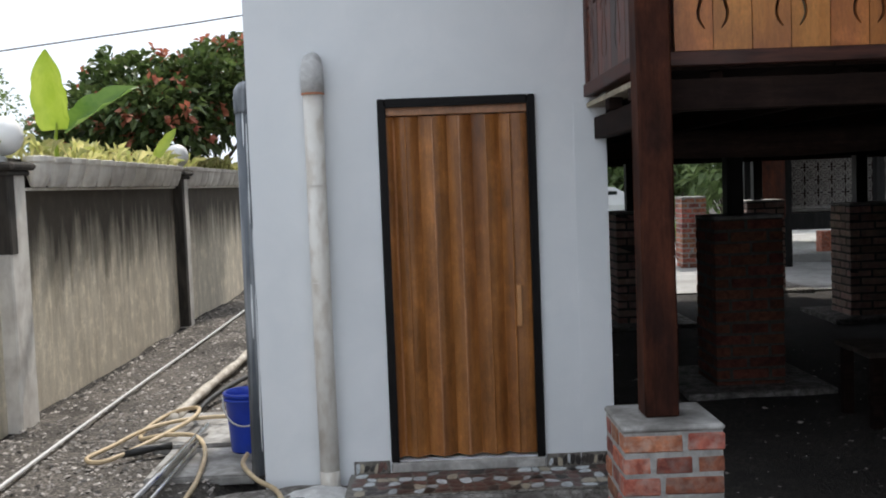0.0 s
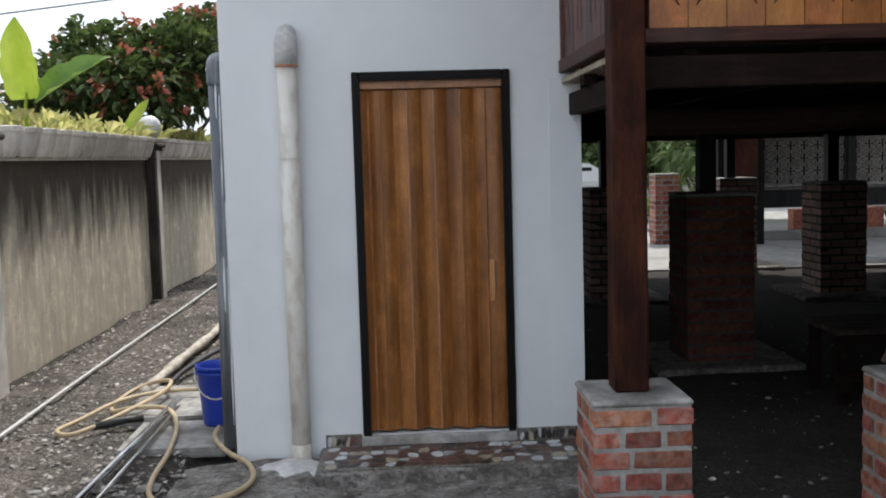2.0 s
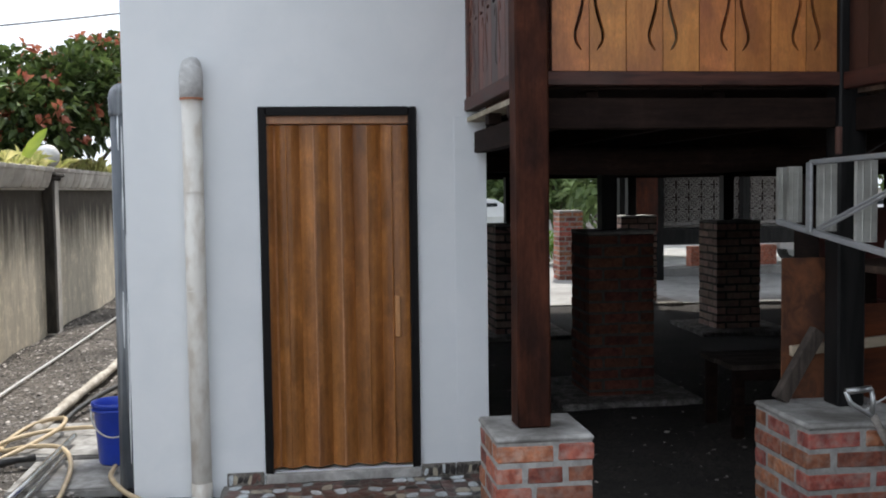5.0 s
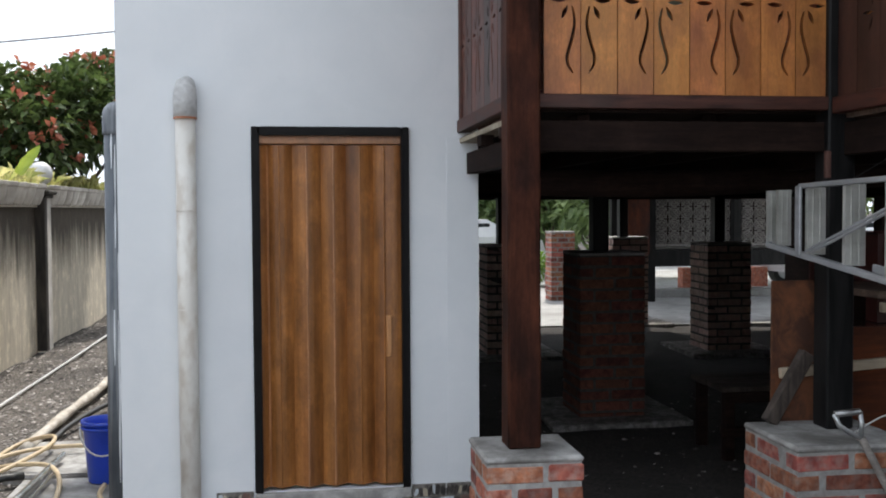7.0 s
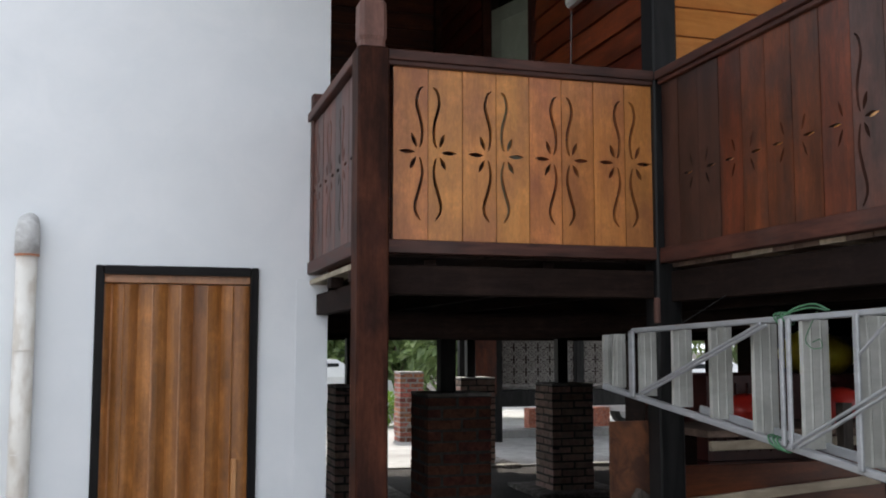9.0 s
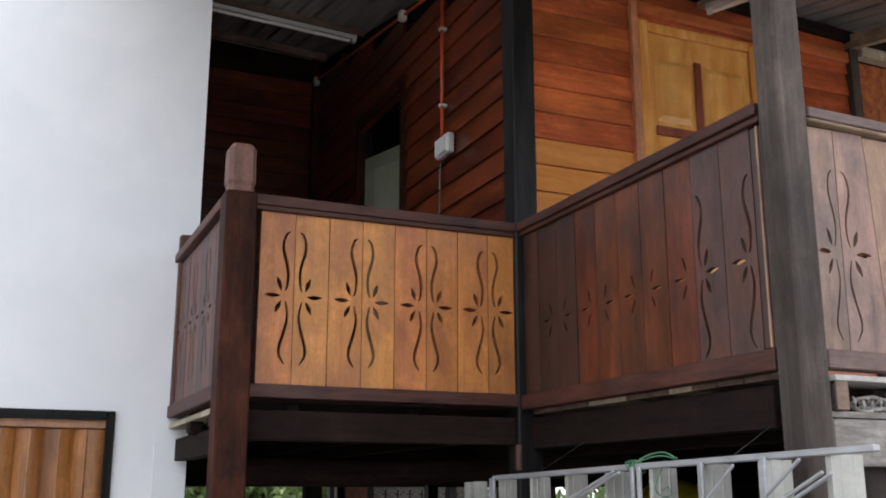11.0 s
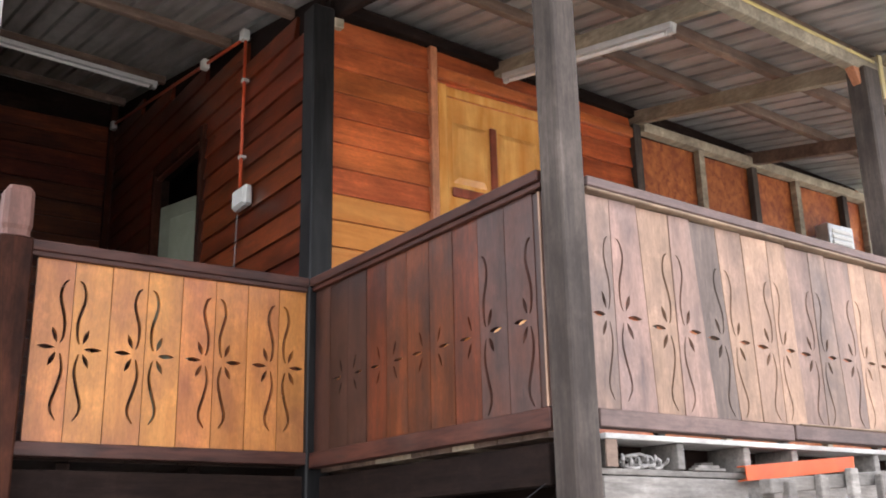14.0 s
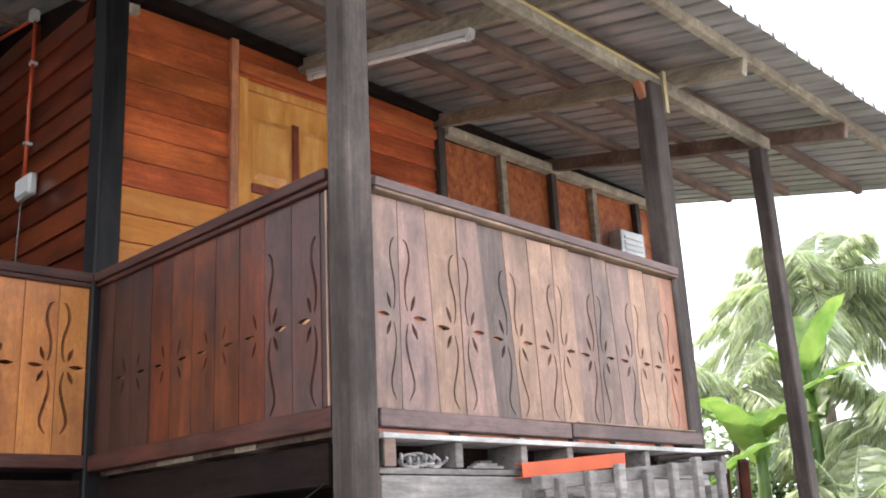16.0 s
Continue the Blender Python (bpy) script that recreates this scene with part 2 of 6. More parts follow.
M["blackpost"] = mat("black_painted_post", (0.005, 0.005, 0.0054), (0.018, 0.0175, 0.0172), (14, 14, 2), 0.5, 0.15, vary=0.1, gloss=0.2)
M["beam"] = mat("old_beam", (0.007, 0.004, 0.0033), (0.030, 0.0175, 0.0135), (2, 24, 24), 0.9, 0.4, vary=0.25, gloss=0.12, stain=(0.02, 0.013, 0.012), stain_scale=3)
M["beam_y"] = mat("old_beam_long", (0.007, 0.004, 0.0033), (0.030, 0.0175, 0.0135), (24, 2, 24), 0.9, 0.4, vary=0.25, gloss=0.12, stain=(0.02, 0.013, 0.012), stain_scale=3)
M["rafter"] = mat("grey_rafter", (0.19, 0.155, 0.11), (0.43, 0.375, 0.275), (20, 2, 20), 0.8, 0.3, vary=0.2, stain=(0.11, 0.08, 0.06), stain_scale=3)
M["purlin"] = mat("brown_purlin", (0.10, 0.062, 0.045), (0.23, 0.16, 0.12), (2, 20, 20), 0.8, 0.3, vary=0.3, stain=(0.06, 0.035, 0.028), stain_scale=3)
M["plank"] = mat("varnished_red_plank", (0.34, 0.062, 0.019), (0.70, 0.195, 0.060), (1.5, 22, 22), 0.33, 0.16, vary=0.2, stain=(0.18, 0.034, 0.013), stain_scale=2.4, stain_amount=0.6, shift=0.005, stain_stretch=(0.6, 2, 2), blotch=0.35)
# darker copies of the front plank colour, with the balcony's shade put in
M["plank_dim_y"] = mat("varnished_red_plank_dim_long", (0.062, 0.011, 0.005), (0.25, 0.052, 0.019), (22, 1.5, 22), 0.32, 0.16, vary=0.25, stain=(0.030, 0.009, 0.006), stain_scale=2.4, stain_amount=0.75, shift=0.005, stain_stretch=(2, 0.6, 2), blotch=0.4)
M["plank_dim"] = mat("varnished_plank_dim", (0.055, 0.012, 0.006), (0.22, 0.052, 0.020), (1.5, 22, 22), 0.34, 0.16, vary=0.3, stain=(0.030, 0.010, 0.007), stain_scale=2.4, stain_amount=0.75, shift=0.008, stain_stretch=(0.6, 2, 2))
M["plywood"] = mat("brown_plywood", (0.060, 0.020, 0.008), (0.20, 0.070, 0.026), (12, 12, 9), 0.65, 0.2, vary=0.1, stain=(0.05, 0.017, 0.008), stain_scale=4, stain_amount=0.6)
M["plank_pale"] = mat("pale_plank", (0.64, 0.225, 0.047), (0.81, 0.365, 0.098), (1.6, 12, 12), 0.33, 0.12, vary=0.10, stain=(0.46, 0.155, 0.045), stain_scale=2, stain_stretch=(0.5, 2, 2), blotch=0.12)
M["doorwood"] = mat("yellow_door_timber", (0.65, 0.27, 0.06), (0.80, 0.43, 0.13), (11, 11, 1.5), 0.13, 0.08, vary=0.06, stain=(0.55, 0.19, 0.04), stain_scale=3, blotch=0.10)
M["doorred"] = mat("red_moulding", (0.22, 0.045, 0.022), (0.32, 0.08, 0.04), (18, 18, 2), 0.35, 0.1)
M["osb"] = mat("orange_board_sheet", (0.24, 0.052, 0.015), (0.52, 0.165, 0.046), (20, 20, 16), 0.6, 0.2, vary=0.15, stain=(0.22, 0.045, 0.016), stain_scale=5, stain_amount=0.6, detail=6)
M["pvc_door"] = mat("wood_print_plastic", (0.225, 0.080, 0.019), (0.415, 0.172, 0.046), (24, 24, 0.7), 0.36, 0.05, vary=0.15, stain=(0.17, 0.056, 0.016), stain_scale=5, stain_amount=0.6, stain_stretch=(2, 2, 0.1))
M["pvc_door_pale"] = mat("wood_print_plastic_pale", (0.38, 0.17, 0.075), (0.47, 0.23, 0.11), (30, 30, 0.8), 0.36, 0.05, vary=0.04)
M["black"] = mat("black_paint", (0.005, 0.0045, 0.0045), (0.010, 0.009, 0.009), (8, 8, 8), 0.5, 0.1, vary=0.1, gloss=0.15)
M["handle"] = mat("tan_plastic", (0.42, 0.19, 0.07), (0.48, 0.23, 0.09), (8, 8, 8), 0.4, 0.05)
M["pvc_pipe"] = mat("stained_pvc", (0.71, 0.68, 0.62), (0.77, 0.745, 0.69), (5, 5, 5), 0.5, 0.2, vary=0.02, stain=(0.46, 0.39, 0.31), stain_scale=16, stain_amount=0.55, stain_stretch=(1, 1, 0.5))
M["cement_cap"] = mat("cement_daub", (0.56, 0.56, 0.55), (0.76, 0.76, 0.75), (26, 26, 26), 0.9, 0.9, stain=(0.44, 0.43, 0.42), stain_scale=9, depth=0.015)
M["grey_pipe"] = mat("grey_paint_pipe", (0.095, 0.108, 0.125), (0.15, 0.165, 0.185), (9, 9, 4), 0.6, 0.2, vary=0, stain=(0.55, 0.57, 0.59), stain_scale=4, stain_amount=0.6, stain_stretch=(7, 7, 0.3))
M["white_plastic"] = mat("white_plastic", (0.62, 0.62, 0.60), (0.72, 0.72, 0.70), (6, 6, 6), 0.4, 0.05, stain=(0.45, 0.44, 0.42), stain_scale=6)
M["lampglass"] = mat("opal_globe", (0.78, 0.77, 0.75), (0.82, 0.82, 0.80), (3, 3, 3), 0.25, 0.0)
M["blue"] = mat("blue_plastic", (0.012, 0.045, 0.42), (0.018, 0.06, 0.50), (6, 6, 6), 0.35, 0.05, stain=(0.03, 0.07, 0.36), stain_scale=5)
M["hose"] = mat("tan_hose", (0.44, 0.335, 0.20), (0.57, 0.455, 0.29), (12, 12, 12), 0.5, 0.1, stain=(0.30, 0.21, 0.12), stain_scale=7)
M["rubber"] = mat("black_rubber", (0.012, 0.012, 0.012), (0.03, 0.03, 0.03), (9, 9, 9), 0.5, 0.1)
M["tin"] = mat("galvanised", (0.42, 0.43, 0.43), (0.60, 0.61, 0.61), (7, 7, 7), 0.42, 0.1, metal=0.85, stain=(0.33, 0.32, 0.31), stain_scale=4)
M["alu"] = mat("aluminium", (0.34, 0.35, 0.36), (0.43, 0.44, 0.45), (5, 5, 30), 0.45, 0.05, metal=0.4, vary=0.05, stain=(0.26, 0.27, 0.27), stain_scale=5)
M["tread"] = mat("dull_aluminium_tread", (0.38, 0.38, 0.345), (0.48, 0.48, 0.445), (5, 5, 12), 0.55, 0.1, metal=0.2, vary=0.06, stain=(0.24, 0.24, 0.21), stain_scale=6)
M["zinc"] = mat("zinc_roof", (0.37, 0.365, 0.35), (0.52, 0.51, 0.49), (9, 3, 9), 0.42, 0.1, metal=0.35, vary=0, stain=(0.12, 0.10, 0.085), stain_scale=1.6, stain_amount=0.55, stain_stretch=(6, 0.5, 1))
M["red_conduit"] = mat("orange_conduit", (0.55, 0.075, 0.025), (0.66, 0.11, 0.04), (6, 6, 6), 0.4, 0.03)
M["box_white"] = mat("switch_box_plastic", (0.62, 0.62, 0.58), (0.70, 0.70, 0.66), (8, 8, 8), 0.4, 0.03)
M["pale_green"] = mat("pale_green_paint", (0.30, 0.33, 0.24), (0.38, 0.41, 0.31), (5, 5, 5), 0.5, 0.1, stain=(0.22, 0.24, 0.17), stain_scale=2)
M["yellow"] = mat("yellow_paint", (0.36, 0.28, 0.10), (0.48, 0.38, 0.15), (9, 9, 9), 0.6, 0.2, stain=(0.28, 0.24, 0.17), stain_scale=7, stain_amount=0.8)
M["oldwood"] = mat("pale_pallet_timber", (0.10, 0.088, 0.078), (0.32, 0.295, 0.265), (2.5, 24, 24), 0.85, 0.35, vary=0.3, stain=(0.09, 0.072, 0.06), stain_scale=4)
M["orange_steel"] = mat("orange_steel", (0.56, 0.085, 0.018), (0.66, 0.115, 0.03), (6, 6, 6), 0.45, 0.1, stain=(0.36, 0.06, 0.02), stain_scale=4)
M["leaf"] = mat("shrub_leaf", (0.040, 0.075, 0.022), (0.125, 0.175, 0.055), (4, 4, 4), 0.42, 0.0, vary=0.45, through_light=0.35, stain=(0.16, 0.20, 0.06), stain_scale=1.2, island=True)
M["flower"] = mat("coral_bract", (0.40, 0.105, 0.07), (0.55, 0.22, 0.13), (5, 5, 5), 0.6, 0.0, through_light=0.35)
M["croton"] = mat("yellow_green_leaf", (0.40, 0.39, 0.12), (0.66, 0.60, 0.28), (9, 9, 9), 0.45, 0.0, vary=0.4, through_light=0.55, stain=(0.22, 0.32, 0.06), stain_scale=6, stain_amount=0.6, island=True)
M["banana"] = mat("banana_leaf", (0.08, 0.17, 0.03), (0.19, 0.30, 0.06), (3, 3, 3), 0.35, 0.1, vary=0.35, through_light=0.45, stain=(0.25, 0.34, 0.09), stain_scale=3)
# fronds paled and whitened: the bright sky's glare is put into the colour
M["palm"] = mat("palm_frond_glare", (0.30, 0.39, 0.16), (0.66, 0.72, 0.46), (6, 6, 6), 0.3, 0.0, vary=0.35, through_light=0.5, stain=(0.72, 0.74, 0.64), stain_scale=3, stain_amount=0.8, island=True)
M["farleaf"] = mat("far_foliage", (0.09, 0.15, 0.05), (0.25, 0.33, 0.13), (1.5, 1.5, 1.5), 0.5, 0.0, vary=0.4, through_light=0.4, island=True)
M["bark"] = mat("bark", (0.07, 0.055, 0.04), (0.19, 0.155, 0.12), (8, 8, 3), 0.9, 0.6, vary=0.2, depth=0.02)
M["carpaint"] = mat("white_car_paint", (0.66, 0.67, 0.68), (0.72, 0.73, 0.74), (2, 2, 2), 0.22, 0.0)
M["glass"] = mat("dark_glass", (0.02, 0.024, 0.027), (0.03, 0.034, 0.038), (2, 2, 2), 0.08, 0.0)
M["red_plastic"] = mat("red_plastic", (0.50, 0.02, 0.015), (0.60, 0.04, 0.025), (6, 6, 6), 0.4, 0.05)
M["yellow_bag"] = mat("yellow_plastic_bag", (0.52, 0.42, 0.02), (0.66, 0.56, 0.05), (12, 12, 12), 0.4, 0.5)
M["crate"] = mat("maroon_crate", (0.06, 0.014, 0.012), (0.10, 0.025, 0.02), (9, 9, 9), 0.5, 0.1)
M["green_rope"] = mat("green_rope", (0.05, 0.15, 0.075), (0.09, 0.22, 0.12), (40, 40, 40), 0.7, 0.2)
M["tile_a"] = mat("tile_brown", (0.085, 0.040, 0.032), (0.19, 0.105, 0.085), (30, 30, 30), 0.35, 0.1, vary=0.35, island=True)
M["tile_b"] = mat("tile_grey", (0.42, 0.46, 0.48), (0.66, 0.69, 0.71), (30, 30, 30), 0.35, 0.1, vary=0.3, island=True)
M["tile_c"] = mat("tile_cream", (0.36, 0.31, 0.23), (0.52, 0.46, 0.35), (30, 30, 30), 0.35, 0.1, vary=0.25)
M["tile_d"] = mat("tile_mixed_ground", (0.07, 0.062, 0.052), (0.27, 0.25, 0.22), (30, 30, 30), 0.4, 0.1)
M["lattice"] = mat("carved_screen", (0.20, 0.19, 0.18), (0.34, 0.32, 0.30), (12, 12, 12), 0.7, 0.2)
M["paleply"] = mat("pale_timber", (0.36, 0.29, 0.21), (0.54, 0.45, 0.33), (3, 20, 20), 0.75, 0.2, vary=0.2, stain=(0.22, 0.17, 0.12), stain_scale=4)
M["apron"] = mat("dirty_rough_concrete", (0.13, 0.12, 0.108), (0.38, 0.36, 0.335), (30, 30, 30), 0.92, 1.0, vary=0.1, stain=(0.075, 0.065, 0.055), stain_scale=6, stain_amount=0.8, depth=0.025, blotch=0.4)
M["purple_board"] = mat("purplish_worn_timber", (0.040, 0.020, 0.016), (0.115, 0.056, 0.045), (16, 16, 1.4), 0.5, 0.15, vary=0.15, stain=(0.11, 0.034, 0.018), stain_scale=4, stain_amount=0.75, stain_stretch=(1.2, 1.2, 0.8), blotch=0.5)
M["salmon_board"] = mat("salmon_timber", (0.30, 0.125, 0.070), (0.45, 0.215, 0.128), (16, 16, 1.5), 0.55, 0.15, vary=0.1, stain=(0.24, 0.14, 0.10), stain_scale=3)
M["rail_worn"] = mat("worn_purplish_rail", (0.080, 0.046, 0.039), (0.19, 0.122, 0.104), (2, 24, 24), 0.55, 0.2, vary=0.15, stain=(0.09, 0.05, 0.042), stain_scale=4)
M["steel"] = mat("bright_steel", (0.52, 0.53, 0.54), (0.66, 0.67, 0.68), (7, 7, 7), 0.22, 0.05, metal=1.0, stain=(0.40, 0.39, 0.38), stain_scale=5)
M["pale_bark"] = mat("peeled_pale_wood", (0.40, 0.36, 0.30), (0.66, 0.62, 0.55), (14, 5, 14), 0.85, 0.4, vary=0.1, stain=(0.28, 0.22, 0.16), stain_scale=6)
M["bleached"] = mat("bleached_timber", (0.40, 0.385, 0.36), (0.60, 0.585, 0.555), (2.5, 24, 24), 0.85, 0.3, vary=0.15, stain=(0.24, 0.21, 0.185), stain_scale=4)
M["canna"] = mat("canna_leaf", (0.32, 0.44, 0.04), (0.47, 0.57, 0.08), (3, 14, 3), 0.35, 0.1, vary=0.15, through_light=0.45, stain=(0.20, 0.34, 0.03), stain_scale=3)
M["tan_strip"] = mat("tan_batten", (0.24, 0.16, 0.105), (0.40, 0.285, 0.195), (2, 24, 24), 0.7, 0.2, vary=0.1, stain=(0.14, 0.09, 0.065), stain_scale=5)
M["white_pvc"] = mat("white_pvc", (0.72, 0.72, 0.70), (0.80, 0.80, 0.78), (5, 5, 5), 0.4, 0.05, stain=(0.55, 0.53, 0.50), stain_scale=9, stain_amount=0.4)
M["wire"] = mat("grey_cable", (0.12, 0.12, 0.12), (0.18, 0.18, 0.18), (5, 5, 5), 0.6, 0.0)


# ---- building helpers ----
BASE = {}


def thing(name, at, label, category, group="", kind=""):
    ob = new(name)
    ob.location = at
    ob.empty_display_size = 0.1
    BASE[ob.name] = Vector(at)
    return tagged(ob, label, category, group, kind)


def finish(bm, name, material, smooth=False):
    bmesh.ops.recalc_face_normals(bm, faces=bm.faces)
    me = bpy.data.meshes.new(name)
    bm.to_mesh(me)
    bm.free()
    me.materials.append(material)
    if smooth:
        for p in me.polygons:
            p.use_smooth = True
    return me


def part(name, bm, material, parent, label="", smooth=False):
    """One mesh object under a thing; bm is given in world metres."""
    at = BASE[parent.name]
    bmesh.ops.translate(bm, verts=bm.verts, vec=-at)
    ob = new(name, finish(bm, name, material, smooth))
    ob.parent = parent
    BASE[ob.name] = at
    if label:
        ob["label"] = label
    return ob


def solo(name, bm, material, at, label, category, group="", kind="", smooth=False):
    """A thing of one mesh; bm in world metres."""
    bmesh.ops.translate(bm, verts=bm.verts, vec=-Vector(at))
    ob = new(name, finish(bm, name, material, smooth))
    ob.location = at
    BASE[ob.name] = Vector(at)
    return tagged(ob, label, category, group, kind)


def piece(name, me, parent, m):
    ob = new(name, me)
    ob.parent = parent
    ob.matrix_basis = Matrix.Translation(-BASE[parent.name]) @ m
    return ob


def box(bm, x0, x1, y0, y1, z0, z1, bevel=0.0):
    r = bmesh.ops.create_cube(bm, size=1.0, matrix=Matrix.Translation(((x0 + x1) / 2, (y0 + y1) / 2, (z0 + z1) / 2)) @ Matrix.Diagonal((abs(x1 - x0), abs(y1 - y0), abs(z1 - z0), 1)))
    if bevel:
        es = {e for v in r["verts"] for e in v.link_edges}
        bmesh.ops.bevel(bm, geom=list(es), offset=bevel, segments=1, affect="EDGES")
    return bm


def bx(*a, **k):
    return box(bmesh.new(), *a, **k)


def beam(bm, p, q, w, h, bevel=0.004, up=(0, 0, 1)):
    """A squared timber from p to q, w wide and h high."""
    p, q = Vector(p), Vector(q)
    d = q - p
    y = d.normalized()
    x = y.cross(Vector(up)).normalized()
    z = x.cross(y)
    m = Matrix((x, y, z)).transposed().to_4x4()
    m.translation = (p + q) / 2
    r = bmesh.ops.create_cube(bm, size=1.0, matrix=m @ Matrix.Diagonal((w, d.length, h, 1)))
    if bevel:
        bmesh.ops.bevel(bm, geom=list({e for v in r["verts"] for e in v.link_edges}), offset=bevel, segments=1, affect="EDGES")
    return bm


def bar(p, q, w, h, **k):
    return beam(bmesh.new(), p, q, w, h, **k)


def tube(bm, pts, r, n=10, cap=True, close=False):
    """A round pipe along pts; r is one radius or one for each point."""
    pts = [Vector(p) for p in pts]
    rs = r if isinstance(r, (list, tuple)) else [r] * len(pts)
    rings, side = [], None
    for i, p in enumerate(pts):
        a, b = pts[max(i - 1, 0)], pts[min(i + 1, len(pts) - 1)]
        if close:
            a, b = pts[i - 1], pts[(i + 1) % len(pts)]
        d = (b - a).normalized()
        if side is None:
            side = d.cross(Vector((0, 0, 1)) if abs(d.z) < 0.9 else Vector((1, 0, 0))).normalized()
        side = (side - d * side.dot(d)).normalized()
        up = d.cross(side)
        rings.append([bm.verts.new(p + (side * math.cos(k * math.tau / n) + up * math.sin(k * math.tau / n)) * rs[i]) for k in range(n)])
    pairs = list(zip(rings, rings[1:])) + ([(rings[-1], rings[0])] if close else [])
    for a, b in pairs:
        for k in range(n):
            bm.faces.new((a[k], a[(k + 1) % n], b[(k + 1) % n], b[k]))
    if cap and not close:
        bm.faces.new(rings[0][::-1])
        bm.faces.new(rings[-1])
    return bm


def pipe(pts, r, n=10, **k):
    return tube(bmesh.new(), pts, r, n, **k)


def spline(ctrl, n=8):
    """A smooth line through the points."""
    c = [Vector(p) for p in ctrl]
    c = [c[0] * 2 - c[1]] + c + [c[-1] * 2 - c[-2]]
    out = []
    for i in range(1, len(c) - 2):
        p0, p1, p2, p3 = c[i - 1:i + 3]
        for k in range(n):
            t = k / n
            out.append(0.5 * ((2 * p1) + (p2 - p0) * t + (2 * p0 - 5 * p1 + 4 * p2 - p3) * t * t + (3 * p1 - p0 - 3 * p2 + p3) * t ** 3))
    out.append(c[-2])
    return out


def lathe(bm, at, profile, n=20):
    """A turned body: profile of (radius, height) round the upright axis at a place."""
    rings = [[bm.verts.new((at[0] + r * math.cos(k * math.tau / n), at[1] + r * math.sin(k * math.tau / n), at[2] + h)) for k in range(n)] for r, h in profile]
    for a, b in zip(rings, rings[1:]):
        for k in range(n):
            bm.faces.new((a[k], a[(k + 1) % n], b[(k + 1) % n], b[k]))
    return bm


def slab(bm, outline, z0, z1):
    """A flat body from a convex outline of (x, y)."""
    a = [bm.verts.new((x, y, z0)) for x, y in outline]
    b = [bm.verts.new((x, y, z1)) for x, y in outline]
    bm.faces.new(a[::-1])
    bm.faces.new(b)
    for i in range(len(a)):
        j = (i + 1) % len(a)
        bm.faces.new((a[i], a[j], b[j], b[i]))
    return bm


rnd = random.Random(7)


# ---- ground ----
def apron_height(x, y):
    step_side = max(0.0, min(1.0, (x + 0.68) / 0.1))
    return 0.020 - 0.036 * step_side + 0.018 * noise.noise((x * 3, y * 3, 2)) + 0.014 * noise.noise((x * 9, y * 9, 7)) - 0.05 * max(0, 4.7 - y) - 0.1 * max(0, -1.1 - x)


def ground_height(x, y):
    if -1.4 < x < 0.95 and 4.2 < y < 5.8:
        return -0.10
    if 0.95 < x < 5 and y < 15:
        return 0.012 * noise.noise((x * 2.0, y * 2.0, 3.0))
    return 0.035 * noise.noise((x * 1.1, y * 1.1, 0.0)) + 0.02 * noise.noise((x * 4, y * 4, 5.0)) - 0.02


def ground():
    bm = bmesh.new()
    xs = [-400, -120, -40, -15, -8] + [-5 + 0.14 * i for i in range(93)] + [10, 14, 22, 40, 120, 400]
    ys = [-400, -120, -40, -12, -4] + [0 + 0.2 * i for i in range(101)] + [24, 32, 50, 120, 400]
    grid = [[bm.verts.new((x, y, ground_height(x, y) if -5 < x < 9 and 0 < y < 21 else -0.03)) for x in xs] for y in ys]
    for a, b in zip(grid, grid[1:]):
        for i in range(len(xs) - 1):
            bm.faces.new((a[i], a[i + 1], b[i + 1], b[i]))
    return solo("ground", bm, M["soil"], (0, 0, 0), "dark soil strewn with small rubble", "ground", kind="structure", smooth=True)


ground()
bm = bmesh.new()
xs, ys = [-3.29 + 0.1 * i for i in range(22)], [3.0 + 0.15 * i for i in range(98)]
g = [[bm.verts.new((x, y, ground_height(x, y) + 0.012 + 0.012 * noise.noise((x * 6, y * 6, 9)) - (0.04 if i in (0, 21) else 0))) for i, x in enumerate(xs)] for y in ys]
for a, b in zip(g, g[1:]):
    for i in range(len(xs) - 1):
        bm.faces.new((a[i], a[i + 1], b[i + 1], b[i]))
solo("alley_gravel", bm, M["gravel"], (-2.2, 9, 0), "dry grey gravel and dirt in the alley beside the wall", "gravel", kind="structure", smooth=True)
# small rubble in the alley and under the house
bm = bmesh.new()
for i in range(17150):
    if i < 16000:
        x, y = rnd.uniform(-3.25, -1.2), 4.2 + 13 * rnd.random() ** 1.6
    elif i < 16550:
        x, y = rnd.uniform(-1.3, 0.6), rnd.uniform(4.35, 5.02)
    else:
        x, y = rnd.uniform(0.95, 3.6), 4.3 + 5.5 * rnd.random() ** 1.5
        if y > 5.0 and x < 1.0:
            continue
    s = 0.006 + 0.024 * rnd.random() ** 3.5
    z = ground_height(x, y) + (0.012 if x < -1.2 else 0.0)
    if 16000 <= i < 16550:
        z, s = apron_height(x, y), s * 0.6
    ang = rnd.random() * 6.28
    v = [bm.verts.new((x + s * rnd.uniform(0.6, 1.2) * math.cos(ang + k * 1.257), y + s * rnd.uniform(0.6, 1.2) * math.sin(ang + k * 1.257), z + rnd.uniform(-0.3, 0.5) * s)) for k in range(5)]
    t = bm.verts.new((x + rnd.uniform(-0.3, 0.3) * s, y, z + s * rnd.uniform(0.3, 0.7)))
    for k in range(5):
        bm.faces.new((v[k], v[(k + 1) % 5], t))
solo("rubble", bm, M["stone"], (0, 0, 0), "scattered grey stone chips and debris on the soil", "rubble", kind="stuff")

